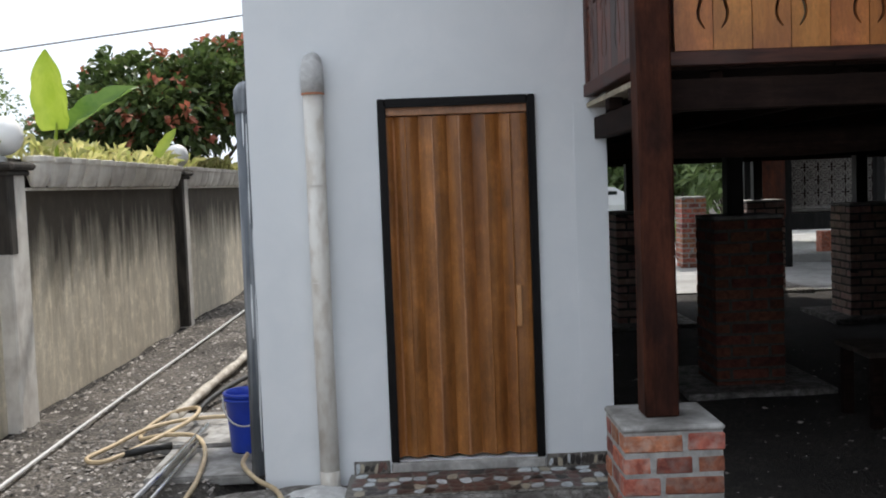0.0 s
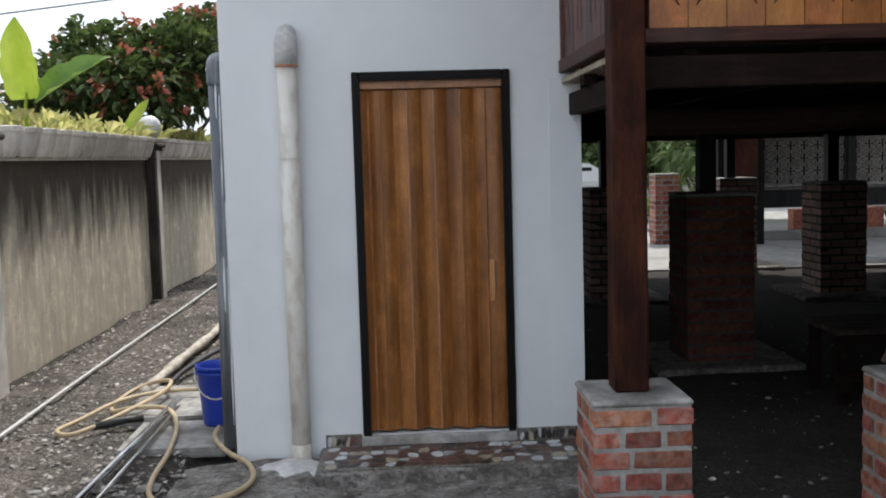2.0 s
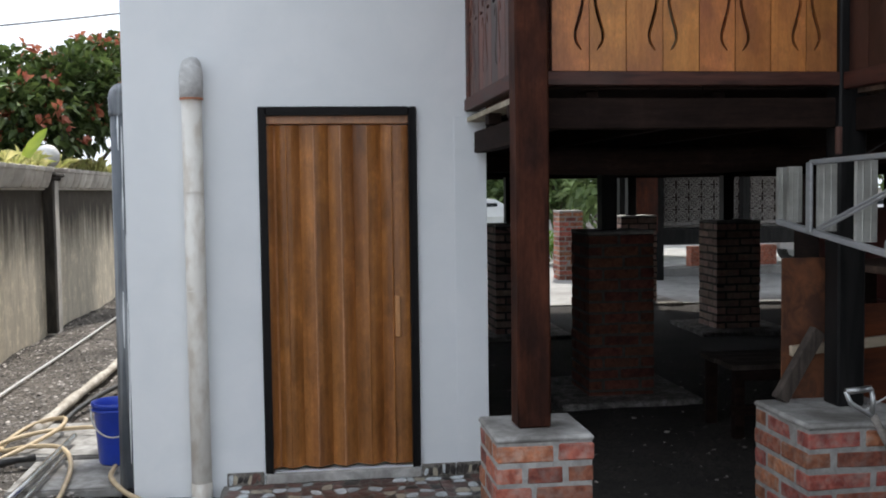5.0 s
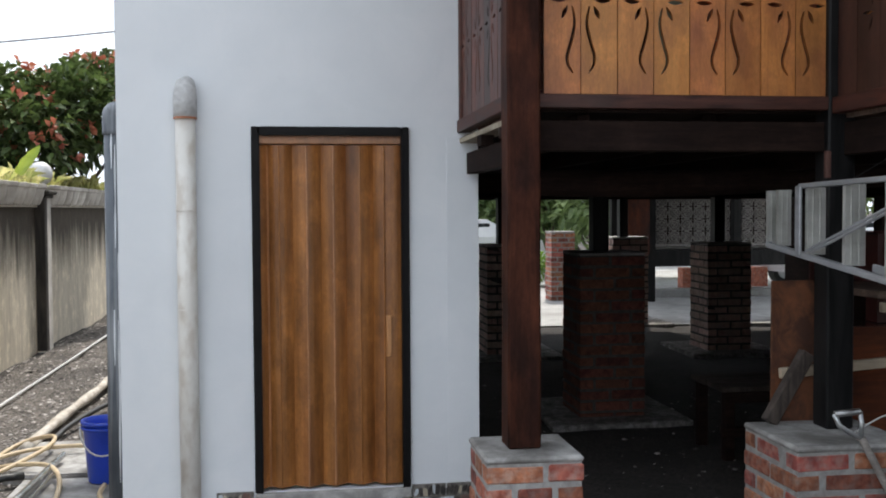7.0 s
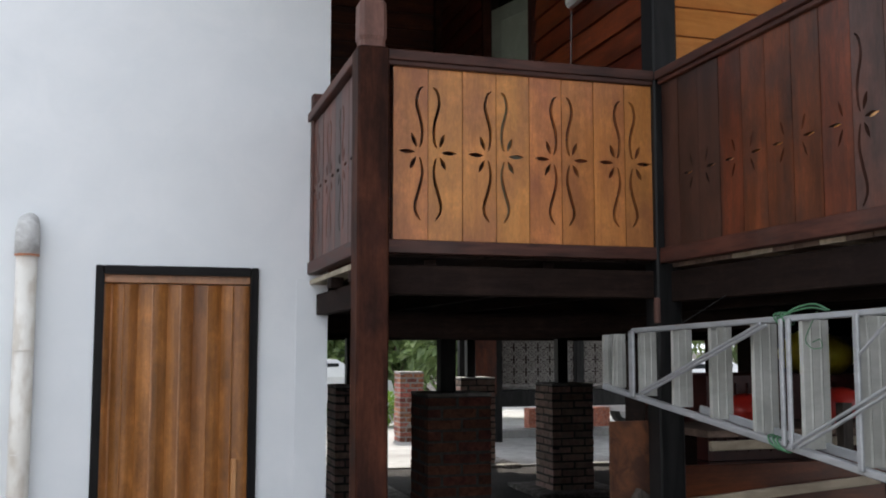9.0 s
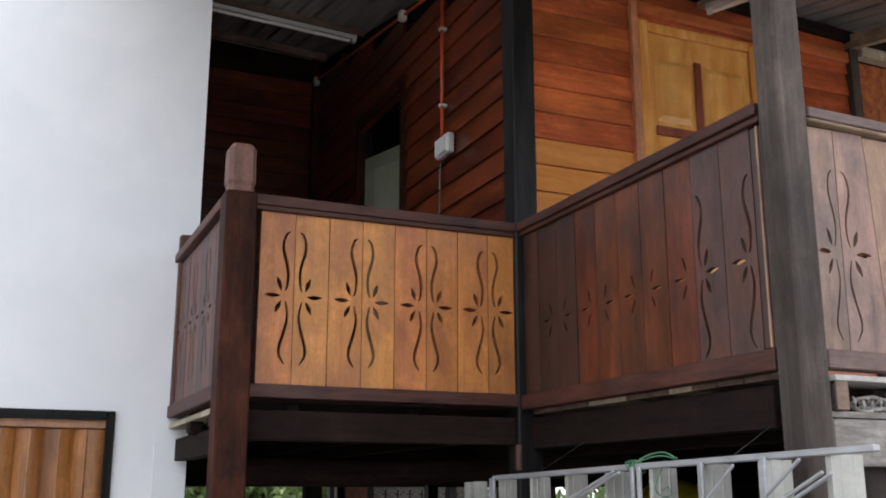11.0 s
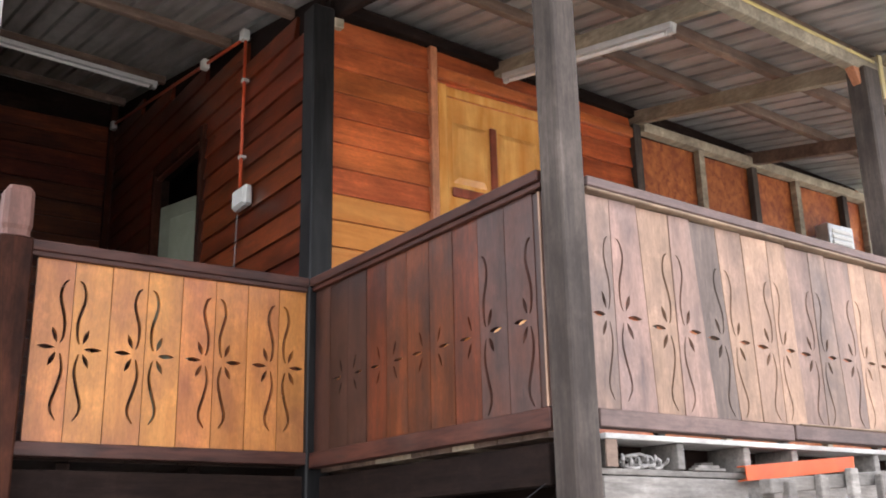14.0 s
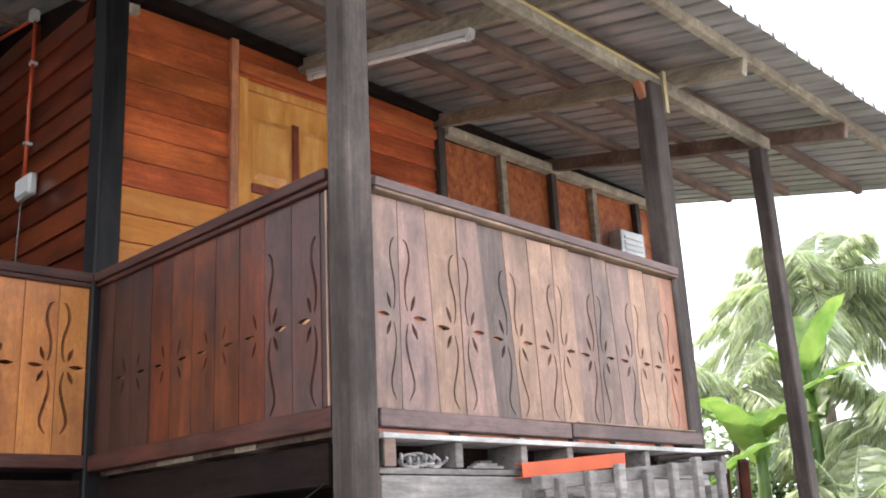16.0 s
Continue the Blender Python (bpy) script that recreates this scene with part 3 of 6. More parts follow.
# unseen yard before the house, behind the camera, added to bounce light up
solo("yard", slab(bmesh.new(), [(-3.1, -30), (40, -30), (40, 1.2), (-3.1, 1.2)], -0.09, 0.02), M["yard"], (10, -10, 0), "unseen grey yard before the house that bounces light", "yard", kind="structure")
# pale paving behind the house
solo("paving", slab(bmesh.new(), [(0.5, 14.3), (14, 13.3), (14, 30), (0.5, 30)], -0.06, 0.02), M["pale_concrete"], (7, 20, 0), "sunlit pale concrete paving behind the house", "paving", kind="structure")
solo("paving_step", bx(5.6, 9.5, 18.2, 18.6, 0.02, 0.17, bevel=0.01), M["pale_concrete"], (7.5, 18.4, 0.02), "low pale concrete step", "step", kind="structure")

# ---- white washroom block ----
WY = 5.5
bm = bmesh.new()
DX0, DX1, DZ0, DZ1 = -0.372, 0.486, 0.13, 2.185
for a in ((-1.11, DX0, 0.0, 5.03), (DX1, 0.9, 0.0, 5.03), (DX0, DX1, DZ1, 5.03), (DX0, DX1, 0.0, DZ0)):
    box(bm, a[0], a[1], WY, WY + 0.15, a[2], a[3])
bmesh.ops.remove_doubles(bm, verts=bm.verts, dist=0.0005)
solo("wall_front", bm, M["paint"], (-0.1, WY, 0), "white painted plaster wall of the washroom", "wall", kind="structure")
solo("wall_side_west", bx(-1.11, -0.96, WY + 0.15, 7.9, 0, 5.03), M["paint"], (-1.03, 6.7, 0), "white painted plaster side wall", "wall", kind="structure")
solo("wall_side_east", bx(0.75, 0.9, WY + 0.15, 7.9, 0, 5.03), M["paint"], (0.83, 6.7, 0), "white painted plaster side wall", "wall", kind="structure")
solo("wall_back", bx(-0.96, 0.75, 7.75, 7.9, 0, 5.03), M["paint"], (0, 7.8, 0), "white painted plaster back wall", "wall", kind="structure")
solo("ceiling", bx(-1.11, 0.9, WY, 7.9, 5.032, 5.09), M["concrete"], (0, 6.7, 5.03), "plain concrete lid of the washroom", "ceiling", kind="structure")
# a raised plaster band at the wall's end and a daub where it stops
solo("plaster_band", bx(0.715, 0.898, WY - 0.0035, WY - 0.0005, 0.14, 2.13, bevel=0.001), M["paint"], (0.8, WY, 0.14), "slightly raised white plaster band", "trim", kind="structure")

door = thing("door_1", (0.055, WY, 0.13), "closed brown wood-print folding door in a black frame", "door", kind="structure")
bm = bmesh.new()
for a in ((-0.385, -0.343, 0.13, 2.19), (0.455, 0.497, 0.13, 2.19), (-0.343, 0.455, 2.148, 2.19)):
    box(bm, a[0], a[1], WY - 0.028, WY + 0.09, a[2], a[3], bevel=0.006)
for a in ((-0.352, -0.338, 0.13, 2.15), (0.45, 0.464, 0.13, 2.15), (-0.338, 0.45, 2.138, 2.152)):
    box(bm, a[0], a[1], WY - 0.036, WY - 0.026, a[2], a[3], bevel=0.003)
frame_part = part("door_frame", bm, M["black"], door, "glossy black painted frame")
part("top_track", bx(-0.342, 0.454, WY + 0.004, WY + 0.06, 2.095, 2.145, bevel=0.004), M["pvc_door_pale"], door)
# folding leaves: each slat leans the other way
edges = [-0.341, -0.30, -0.235, -0.16, -0.08, 0.0, 0.07, 0.14, 0.22, 0.295, 0.355, 0.453]
for i in range(len(edges) - 1):
    a, b = edges[i], edges[i + 1]
    ya, yb = (WY + 0.012, WY + 0.046) if i % 2 == 0 else (WY + 0.046, WY + 0.012)
    if i == len(edges) - 2:
        ya = yb = WY + 0.02
    bm = bmesh.new()
    n = 5
    rows = []
    for z, lift in ((0.142, 0), (2.085, 0)):
        row = []
        for k in range(n + 1):
            t = k / n
            belly = 0.007 * math.sin(t * math.pi)
            row.append(bm.verts.new((a + (b - a) * t, ya + (yb - ya) * t - belly, z + 0.006 * ((ya + (yb - ya) * t - WY) / 0.03))))
        rows.append(row)
    front = [bm.faces.new((rows[0][k], rows[0][k + 1], rows[1][k + 1], rows[1][k])) for k in range(n)]
    g = bmesh.ops.extrude_face_region(bm, geom=front)
    bmesh.ops.translate(bm, verts=[v for v in g["geom"] if isinstance(v, bmesh.types.BMVert)], vec=(0, 0.006, 0))
    part("slat", bm, M["pvc_door"], door, smooth=False)
    if i in (0, 3, 5):
        part("slat_bead", pipe([(b, min(ya, yb) - 0.001 + (0.034 if i % 2 == 0 else 0), 0.145), (b, min(ya, yb) - 0.001 + (0.034 if i % 2 == 0 else 0), 2.083)], 0.007, 6), M["pvc_door_pale"], door)
for x in edges[2:-1:2]:
    part("hinge_bead", pipe([(x, WY + 0.012, 0.145), (x, WY + 0.012, 2.083)], 0.006, 6), M["pvc_door"], door)
part("door_handle", bx(0.362, 0.395, WY - 0.012, WY + 0.014, 0.88, 1.12, bevel=0.006), M["handle"], door, "tan plastic handle")

# step with pebble-pattern tiles
step = thing("tiled_step", (0.12, 5.25, 0), "low concrete step faced with brown and grey pebble-pattern tiles", "step", kind="structure")
part("step_core", bx(-0.63, 0.9, 5.03, WY, -0.1, 0.058, bevel=0.01), M["apron"], step)
for i in range(5):
    x0 = -0.62 + i * 0.303
    part("tile", bx(x0, x0 + 0.298, 5.06, WY - 0.012, 0.058, 0.068, bevel=0.002), M["tile_d"], step)
for x0, x1 in ((-0.6, -0.395), (0.505, 0.7), (0.705, 0.87)):
    part("skirting_tile", bx(x0, x1, WY - 0.013, WY - 0.001, 0.06, 0.138, bevel=0.002), M["tile_d"], step)
part("threshold", bx(-0.385, 0.5, WY - 0.035, WY - 0.001, 0.069, 0.128, bevel=0.008), M["concrete"], step)
pebbles = {k: bmesh.new() for k in ("tile_a", "tile_b", "tile_c", "tile_e")}


def stone_cells(nu, nv, u0, v0, du, dv, jitter, keys, place, crown):
    """Closely packed angular stones: a jittered grid of cells, each shrunk from its joints and cut at the corners."""
    node = {(i, j): (u0 + i * du + rnd.uniform(-jitter, jitter) * du + (0.22 * du if j % 2 else 0), v0 + j * dv + rnd.uniform(-jitter, jitter) * dv) for i in range(nu + 1) for j in range(nv + 1)}
    for i in range(nu):
        for j in range(nv):
            q = [Vector(node[c]) for c in ((i, j), (i + 1, j), (i + 1, j + 1), (i, j + 1))]
            mid = sum(q, Vector((0, 0))) / 4
            q = [mid + (p - mid) * 0.93 for p in q]
            ring = [q[k].lerp(q[(k + 1) % 4], f) for k in range(4) for f in (rnd.uniform(0.16, 0.34), rnd.uniform(0.66, 0.84))]
            bmp = pebbles[rnd.choice(keys)]
            vs = [bmp.verts.new(place(p.x, p.y, 0.0)) for p in ring]
            top = bmp.verts.new(place(mid.x, mid.y, crown))
            for k in range(8):
                bmp.faces.new((vs[k], vs[(k + 1) % 8], top))


stone_cells(22, 5, -0.605, 5.072, 0.066, 0.08, 0.36, ("tile_a", "tile_a", "tile_b", "tile_b", "tile_a", "tile_c", "tile_e"), lambda u, v, h: (min(u, 0.875), min(v, WY - 0.02), 0.0705 + h), 0.002)
for u0, nu in ((-0.595, 7), (0.512, 13)):
    stone_cells(nu, 1, u0, 0.074, 0.026, 0.052, 0.3, ("tile_c", "tile_b", "tile_a", "tile_e", "tile_e"), lambda u, v, h: (u, WY - 0.0145 - h, v), 0.002)
for k, b in pebbles.items():
    ob = part("pebble_pattern", b, M[k], step)
    ob["kind"] = "stuff"

# rough concrete apron before the block
bm = bmesh.new()
xs, ys = [-1.40 + 0.06 * i for i in range(40)], [4.2 + 0.06 * i for i in range(22)]
g = [[bm.verts.new((x, y, apron_height(x, y))) for x in xs] for y in ys]
for a, b in zip(g, g[1:]):
    for i in range(len(xs) - 1):
        bm.faces.new((a[i], a[i + 1], b[i + 1], b[i]))
solo("concrete_apron", bm, M["apron"], (-0.2, 5, 0), "rough cracked concrete apron before the washroom", "pavement", kind="structure", smooth=True)
bm = bmesh.new()
lathe(bm, (-0.78, 5.3, 0.0), [(0.21, -0.03), (0.19, 0.012), (0.14, 0.030), (0.09, 0.046), (0.02, 0.05), (0.001, 0.05)], 22)
for v in bm.verts:
    v.co.x += 0.06 * noise.noise(v.co * 9)
    v.co.z += 0.012 * noise.noise(v.co * 14)
    v.co.y = v.co.y if v.co.y < WY - 0.005 else WY - 0.005
solo("cement_mound", bm, M["cement_cap"], (-0.78, 5.3, 0), "small mound of pale cement at the foot of the pipe", "cement", smooth=True)

# white drain pipe
dp = thing("drain_pipe", (-0.735, 5.44, 0), "stained white PVC drain pipe with a cement-daubed elbow", "pipe")
PX = -0.735
dpipe = part("pipe", pipe([(PX + 0.003, 5.43, -0.02), (PX - 0.001, 5.435, 0.8), (PX, 5.44, 2.24)], 0.0545, 18), M["pvc_pipe"], dp, smooth=True)
part("elbow", pipe([(PX, 5.44, 2.225), (PX, 5.44, 2.33), (PX, 5.447, 2.375), (PX, 5.465, 2.405), (PX, 5.52, 2.42)], [0.063, 0.064, 0.061, 0.056, 0.05], 16), M["cement_cap"], dp, "cement-daubed grey elbow", smooth=True)
part("rust_ring", pipe([(PX, 5.44, 2.224), (PX, 5.44, 2.234)], 0.0636, 18), M["orange_board"], dp)
part("collar", pipe([(PX + 0.002, 5.43, 0.0), (PX + 0.002, 5.43, 0.115)], 0.0575, 18), M["pvc_pipe"], dp, smooth=True)
for z in (0.5, 1.18, 1.72):
    part("joint_ring", pipe([(PX, 5.436, z), (PX, 5.436, z + 0.005)], 0.0555, 18), M["pvc_pipe"], dpipe)

# grey pipe on the west corner
gp = thing("grey_pipe", (-1.17, 5.6, 0), "grey painted drain pipe with white paint drips", "pipe")
part("pipe", pipe([(-1.165, 5.6, 0.06), (-1.160, 5.6, 1.2), (-1.158, 5.6, 2.20)], 0.036, 14), M["grey_pipe"], gp, smooth=True)
part("bend", pipe(spline([(-1.158, 5.6, 2.15), (-1.158, 5.6, 2.25), (-1.14, 5.6, 2.285), (-1.09, 5.6, 2.29)], 5), 0.044, 14), M["grey_pipe"], gp, smooth=True)

drip_rnd = random.Random(5)
for k in range(9):
    ang, z0 = radians(drip_rnd.uniform(-75, -20)), 0.2 + 0.22 * k
    ln = drip_rnd.uniform(0.15, 0.5)
    x, y = -1.160 + 0.035 * math.cos(ang), 5.6 + 0.035 * math.sin(ang)
    part("paint_drip", pipe([(x, y, z0), (x + 0.001, y, z0 + ln * 0.6), (x + 0.002, y, min(z0 + ln, 2.15))], [0.002, 0.006, 0.003], 6), M["paint"], gp, "white paint drip")

# ---- alley things ----
bk = thing("bucket", (-1.36, 6.25, 0.03), "bright blue plastic bucket with a pale handle", "bucket")
bbody = part("bucket_body", lathe(bmesh.new(), (-1.33, 6.25, 0.045), [(0.0, 0.0), (0.105, 0.0), (0.11, 0.01), (0.138, 0.36), (0.150, 0.365), (0.150, 0.385), (0.141, 0.385), (0.132, 0.35), (0.105, 0.02), (0.0, 0.02)], 24), M["blue"], bk, smooth=True)
part("bucket_rim", lathe(bmesh.new(), (-1.33, 6.25, 0.045), [(0.137, 0.33), (0.147, 0.332), (0.148, 0.345), (0.139, 0.348)], 24), M["blue"], bbody, smooth=True)
arc = [(-1.33 + 0.148 * math.cos(t), 6.25 - 0.10 * math.sin(t) - 0.03, 0.05 + 0.345 - 0.17 * math.sin(t)) for t in [math.pi * k / 12 for k in range(13)]]
part("bucket_handle", pipe(arc, 0.006, 6), M["white_plastic"], bk, "pale bent handle", smooth=True)

for i, (o, z, lab) in enumerate((([(-2.0, 6.42), (-1.24, 6.42), (-1.24, 7.4), (-2.08, 7.4)], 0.05, "pale worn drain cover slab"), ([(-1.86, 5.68), (-1.2, 5.68), (-1.2, 6.36), (-1.86, 6.36)], 0.04, "pale worn drain cover slab with a chipped edge"))):
    bm = slab(bmesh.new(), o, -0.02, z)
    bmesh.ops.bevel(bm, geom=list(bm.edges), offset=0.012, segments=2, affect="EDGES")
    solo("cover_slab", bm, M["concrete"], (o[0][0], o[0][1], 0), lab, "slab", group="drain covers")

solo("white_pipe", pipe(spline([(-2.66, 4.3, 0.03), (-2.70, 6.5, 0.035), (-2.72, 9, 0.03), (-2.71, 12, 0.03), (-2.74, 16.5, 0.03)], 6), 0.0125, 10), M["white_pvc"], (-2.7, 9, 0.0), "long thin white plastic pipe on the soil", "pipe", smooth=True)
for i, (a, b) in enumerate((((-1.80, 4.4, 0.05), (-1.70, 6.75, 0.10)), ((-1.70, 4.4, 0.04), (-1.665, 6.3, 0.085)))):
    solo("steel_tube", pipe([a, b], 0.0215 if i == 0 else 0.0135, 12), M["steel"], ((a[0] + b[0]) / 2, 5.5, 0.0), "shiny galvanised steel tube on the ground", "tube", group="steel tubes", smooth=True)
solo("timber_pole", pipe(spline([(-2.04, 7.1, 0.06), (-2.02, 8.2, 0.07), (-1.98, 9.5, 0.065), (-2.0, 10.8, 0.05)], 5), [0.040 + 0.006 * math.sin(k * 1.7) for k in range(16)], 10), M["pale_bark"], (-2.0, 9, 0.0), "pale barked timber pole lying on the soil", "pole", smooth=True)
solo("black_hose", pipe(spline([(-1.93, 7.45, 0.04), (-1.9, 7.9, 0.06), (-1.78, 8.6, 0.07), (-1.62, 9.2, 0.05), (-1.4, 9.6, 0.04)], 6), 0.022, 8), M["rubber"], (-1.8, 8.2, 0.0), "black rubber hose beside the pole", "hose", smooth=True)
hs = thing("garden_hose", (-1.9, 6.4, 0.03), "coiled tan garden hose with a black nozzle", "hose")
pts = [(-1.34, 6.9, 0.10), (-1.62, 7.0, 0.10), (-1.9, 6.95, 0.10), (-2.12, 6.75, 0.09), (-2.28, 6.45, 0.05), (-2.36, 6.2, 0.04), (-2.22, 6.12, 0.04), (-2.02, 6.4, 0.08), (-1.84, 6.85, 0.12), (-1.85, 7.15, 0.14), (-2.05, 7.2, 0.10), (-2.16, 6.95, 0.06), (-2.12, 6.6, 0.06), (-1.95, 6.55, 0.09), (-1.72, 6.45, 0.10), (-1.58, 6.1, 0.08), (-1.52, 5.6, 0.05), (-1.50, 5.1, 0.04), (-1.42, 4.78, 0.04), (-1.22, 4.68, 0.04), (-1.03, 4.82, 0.04), (-0.96, 5.05, 0.04), (-1.02, 5.3, 0.05), (-1.16, 5.5, 0.06), (-1.28, 5.75, 0.08), (-1.3, 6.0, 0.08)]
part("hose_coil", pipe(spline(pts, 7), 0.0148, 9), M["hose"], hs, smooth=True)
part("nozzle", pipe([(-2.14, 6.22, 0.05), (-2.02, 6.3, 0.06), (-1.95, 6.33, 0.065), (-1.86, 6.38, 0.06)], [0.022, 0.03, 0.022, 0.026], 10), M["rubber"], hs, "black rubber nozzle", smooth=True)
for i in range(8):
    x, y = rnd.uniform(-2.2, -1.3), rnd.uniform(4.5, 5.6)
    s = rnd.uniform(0.03, 0.06)
    bm = bmesh.new()
    bmesh.ops.create_icosphere(bm, subdivisions=1, radius=s, matrix=Matrix.Translation((x, y, s * 0.3)) @ Matrix.Diagonal((1.3, 1, 0.45, 1)))
    for v in bm.verts:
        v.co += 0.5 * s * noise.noise_vector(v.co * 14)
    solo("stone", bm, M["concrete"] if i % 2 else M["stone"], (x, y, 0), "broken grey stone on the ground", "stone", group="loose stones")

# ---- boundary wall with planter ----
FX = -3.3
bw = thing("boundary_wall", (FX, 11, 0), "stained grey rendered boundary wall with pillars", "wall", kind="structure")
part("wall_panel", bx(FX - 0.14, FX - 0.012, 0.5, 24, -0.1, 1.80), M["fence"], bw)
part("wall_coping", bx(FX - 0.2, FX + 0.02, 0.5, 24, 1.775, 1.80, bevel=0.006), M["planter"], bw)
for y in (2.3, 7.5, 12.95, 18.4):
    part("pillar", bx(FX - 0.16, FX + 0.10, y - 0.17, y + 0.17, -0.1, 1.93, bevel=0.012), M["planter"], bw)
    part("pillar_stain", bx(FX - 0.03, FX + 0.106, y - 0.176, y - 0.05, 0.0 if y > 12 else 1.3, 1.93, bevel=0.01), M["dark_render"], bw)
    cap = bmesh.new()
    box(cap, FX - 0.22, FX + 0.17, y - 0.24, y + 0.24, 1.93, 1.99, bevel=0.02)
    box(cap, FX - 0.18, FX + 0.13, y - 0.20, y + 0.20, 1.89, 1.93, bevel=0.012)
    part("pillar_cap", cap, M["dark_render"], bw)
# scalloped planter trough: pot-shaped swellings side by side
pl = thing("planter_trough", (FX, 11, 1.80), "row of pot-shaped weathered concrete planters on the wall", "planter", kind="structure")
# trough coloured dark to stand for the shade between the pots
part("trough", bx(FX - 0.14, FX - 0.02, 2.6, 22, 1.80, 2.03), M["dark_render"], pl)
pot_bm, rings = bmesh.new(), []
for half, deep, h in ((0.150, 0.045, 0.0), (0.160, 0.060, 0.02), (0.176, 0.095, 0.10), (0.186, 0.115, 0.19), (0.200, 0.132, 0.205), (0.202, 0.135, 0.245), (0.186, 0.115, 0.25), (0.18, 0.10, 0.20)):
    rings.append([pot_bm.verts.new((deep * math.cos(a) * (1.0 if math.cos(a) > 0 else 0.8), 0.96 * half * math.copysign(abs(math.sin(a)) ** 0.9, math.sin(a)), h)) for a in [math.tau * k / 14 for k in range(14)]])
for ra, rb in zip(rings, rings[1:]):
    for k in range(14):
        pot_bm.faces.new((ra[k], ra[(k + 1) % 14], rb[(k + 1) % 14], rb[k]))
pot_bm.faces.new(rings[0][::-1])
pot_bm.faces.new(rings[-1])
pot = finish(pot_bm, "pot", M["planter"])
y = 2.8
while y < 22:
    if min(abs(y - p) for p in (2.3, 7.5, 12.95, 18.4)) > 0.33:
        piece("planter_pot", pot, pl, pose(FX + 0.05, y, 1.802, 0, 0, rnd.uniform(-4, 4)))
    y += 0.405
for y in (7.5, 12.95):
    gl = thing("globe_lamp", (FX - 0.03, y, 1.99), "white opal globe lamp on the wall pillar", "lamp", group="globe lamps")
    part("lamp_base", lathe(bmesh.new(), (FX - 0.03, y, 1.99), [(0.0, 0.0), (0.07, 0.0), (0.07, 0.03), (0.05, 0.05), (0.0, 0.05)], 16), M["white_plastic"], gl)
    bm = bmesh.new()
    bmesh.ops.create_uvsphere(bm, u_segments=20, v_segments=12, radius=0.15, matrix=Matrix.Translation((FX + 0.02, y, 2.19)))
    part("globe", bm, M["lampglass"], gl, smooth=True)


# ---- plants ----
def leaf(bm, at, way, length, width, droop=0.3, roll=0.0, n=2):
    """A small pointed leaf, folded along its rib."""
    way = way.normalized()
    side = way.cross(Vector((0, 0, 1)))
    side = side.normalized() if side.length > 0.05 else Vector((1, 0, 0))
    up = side.cross(way)
    side = side * math.cos(roll) + up * math.sin(roll)
    a = bm.verts.new(at)
    m = at + way * length * 0.5
    l = bm.verts.new(m + side * width / 2 + up * width * 0.15)
    r = bm.verts.new(m - side * width / 2 + up * width * 0.15)
    t = bm.verts.new(at + way * length - Vector((0, 0, droop * length)))
    c = bm.verts.new(m - Vector((0, 0, droop * length * 0.25)))
    bm.faces.new((a, c, l))
    bm.faces.new((a, r, c))
    bm.faces.new((l, c, t))
    bm.faces.new((c, r, t))


def rand_way(lift=0.0):
    v = Vector((rnd.gauss(0, 1), rnd.gauss(0, 1), rnd.gauss(0, 1) + lift))
    return v.normalized()


def shrub(name, at, blobs, label, leaf_len, count, material, flowers=0, group=""):
    """A leafy tree or bush: trunk, limbs to each clump, and leaves set in the clumps' outer shell."""
    th = thing(name, at, label, "tree" if name.endswith("tree") else "bush", group)
    base = Vector(at)
    tr = bmesh.new()
    for c, r in blobs:
        c = Vector(c)
        mid = base.lerp(c, 0.5) + Vector((rnd.uniform(-0.2, 0.2), rnd.uniform(-0.2, 0.2), 0))
        tube(tr, spline([base + Vector((rnd.uniform(-0.06, 0.06), rnd.uniform(-0.06, 0.06), 0)), mid, c], 4), [0.05 - 0.004 * k for k in range(9)], 6)
    part("trunk", tr, M["bark"], th)
    lv, fl = bmesh.new(), bmesh.new()
    total = sum(r ** 2 for _, r in blobs)
    for c, r in blobs:
        c = Vector(c)
        for i in range(int(count * r * r / total)):
            d = rand_way(0.25)
            rad = r * (1 - 0.55 * rnd.random() ** 2.2) * (0.82 + 0.3 * noise.noise(c + d * 2.3))
            p = c + Vector((d.x, d.y, d.z * 0.85)) * rad
            w = (d + rand_way() * 0.8)
            leaf(lv, p, w, leaf_len * rnd.uniform(0.7, 1.3), leaf_len * rnd.uniform(0.5, 0.68), 0.25, rnd.uniform(-0.8, 0.8))
        for i in range(int(flowers * r * r / total)):
            d = rand_way(0.5)
            p = c + Vector((d.x, d.y, d.z * 0.85)) * r * (0.85 + 0.25 * noise.noise(c + d * 2.3) + 0.05)
            for k in range(9):
                leaf(fl, p + rand_way() * 0.07, rand_way(0.4), leaf_len * 0.75, leaf_len * 0.5, 0.1, rnd.uniform(-1, 1))
    part("crown", lv, material, th)
    if flowers:
        part("blossom", fl, M["flower"], th, "coral red bracts")
    return th


shrub("flowering_tree", (-4.6, 15.5, 0), [((x + 0.45, y, z - 0.38), r) for (x, y, z), r in (((-5.3, 14.6, 3.0), 0.9), ((-4.4, 14.6, 3.05), 0.95), ((-4.9, 15.2, 3.6), 0.85), ((-3.9, 15.4, 3.5), 0.95), ((-5.6, 15.0, 2.5), 0.8), ((-3.6, 16.3, 3.85), 0.95), ((-4.9, 14.4, 2.5), 0.75), ((-2.9, 16.9, 3.8), 0.85))],
      "bushy green tree with coral red blossoms behind the wall", 0.19, 8500, M["leaf"], 120)
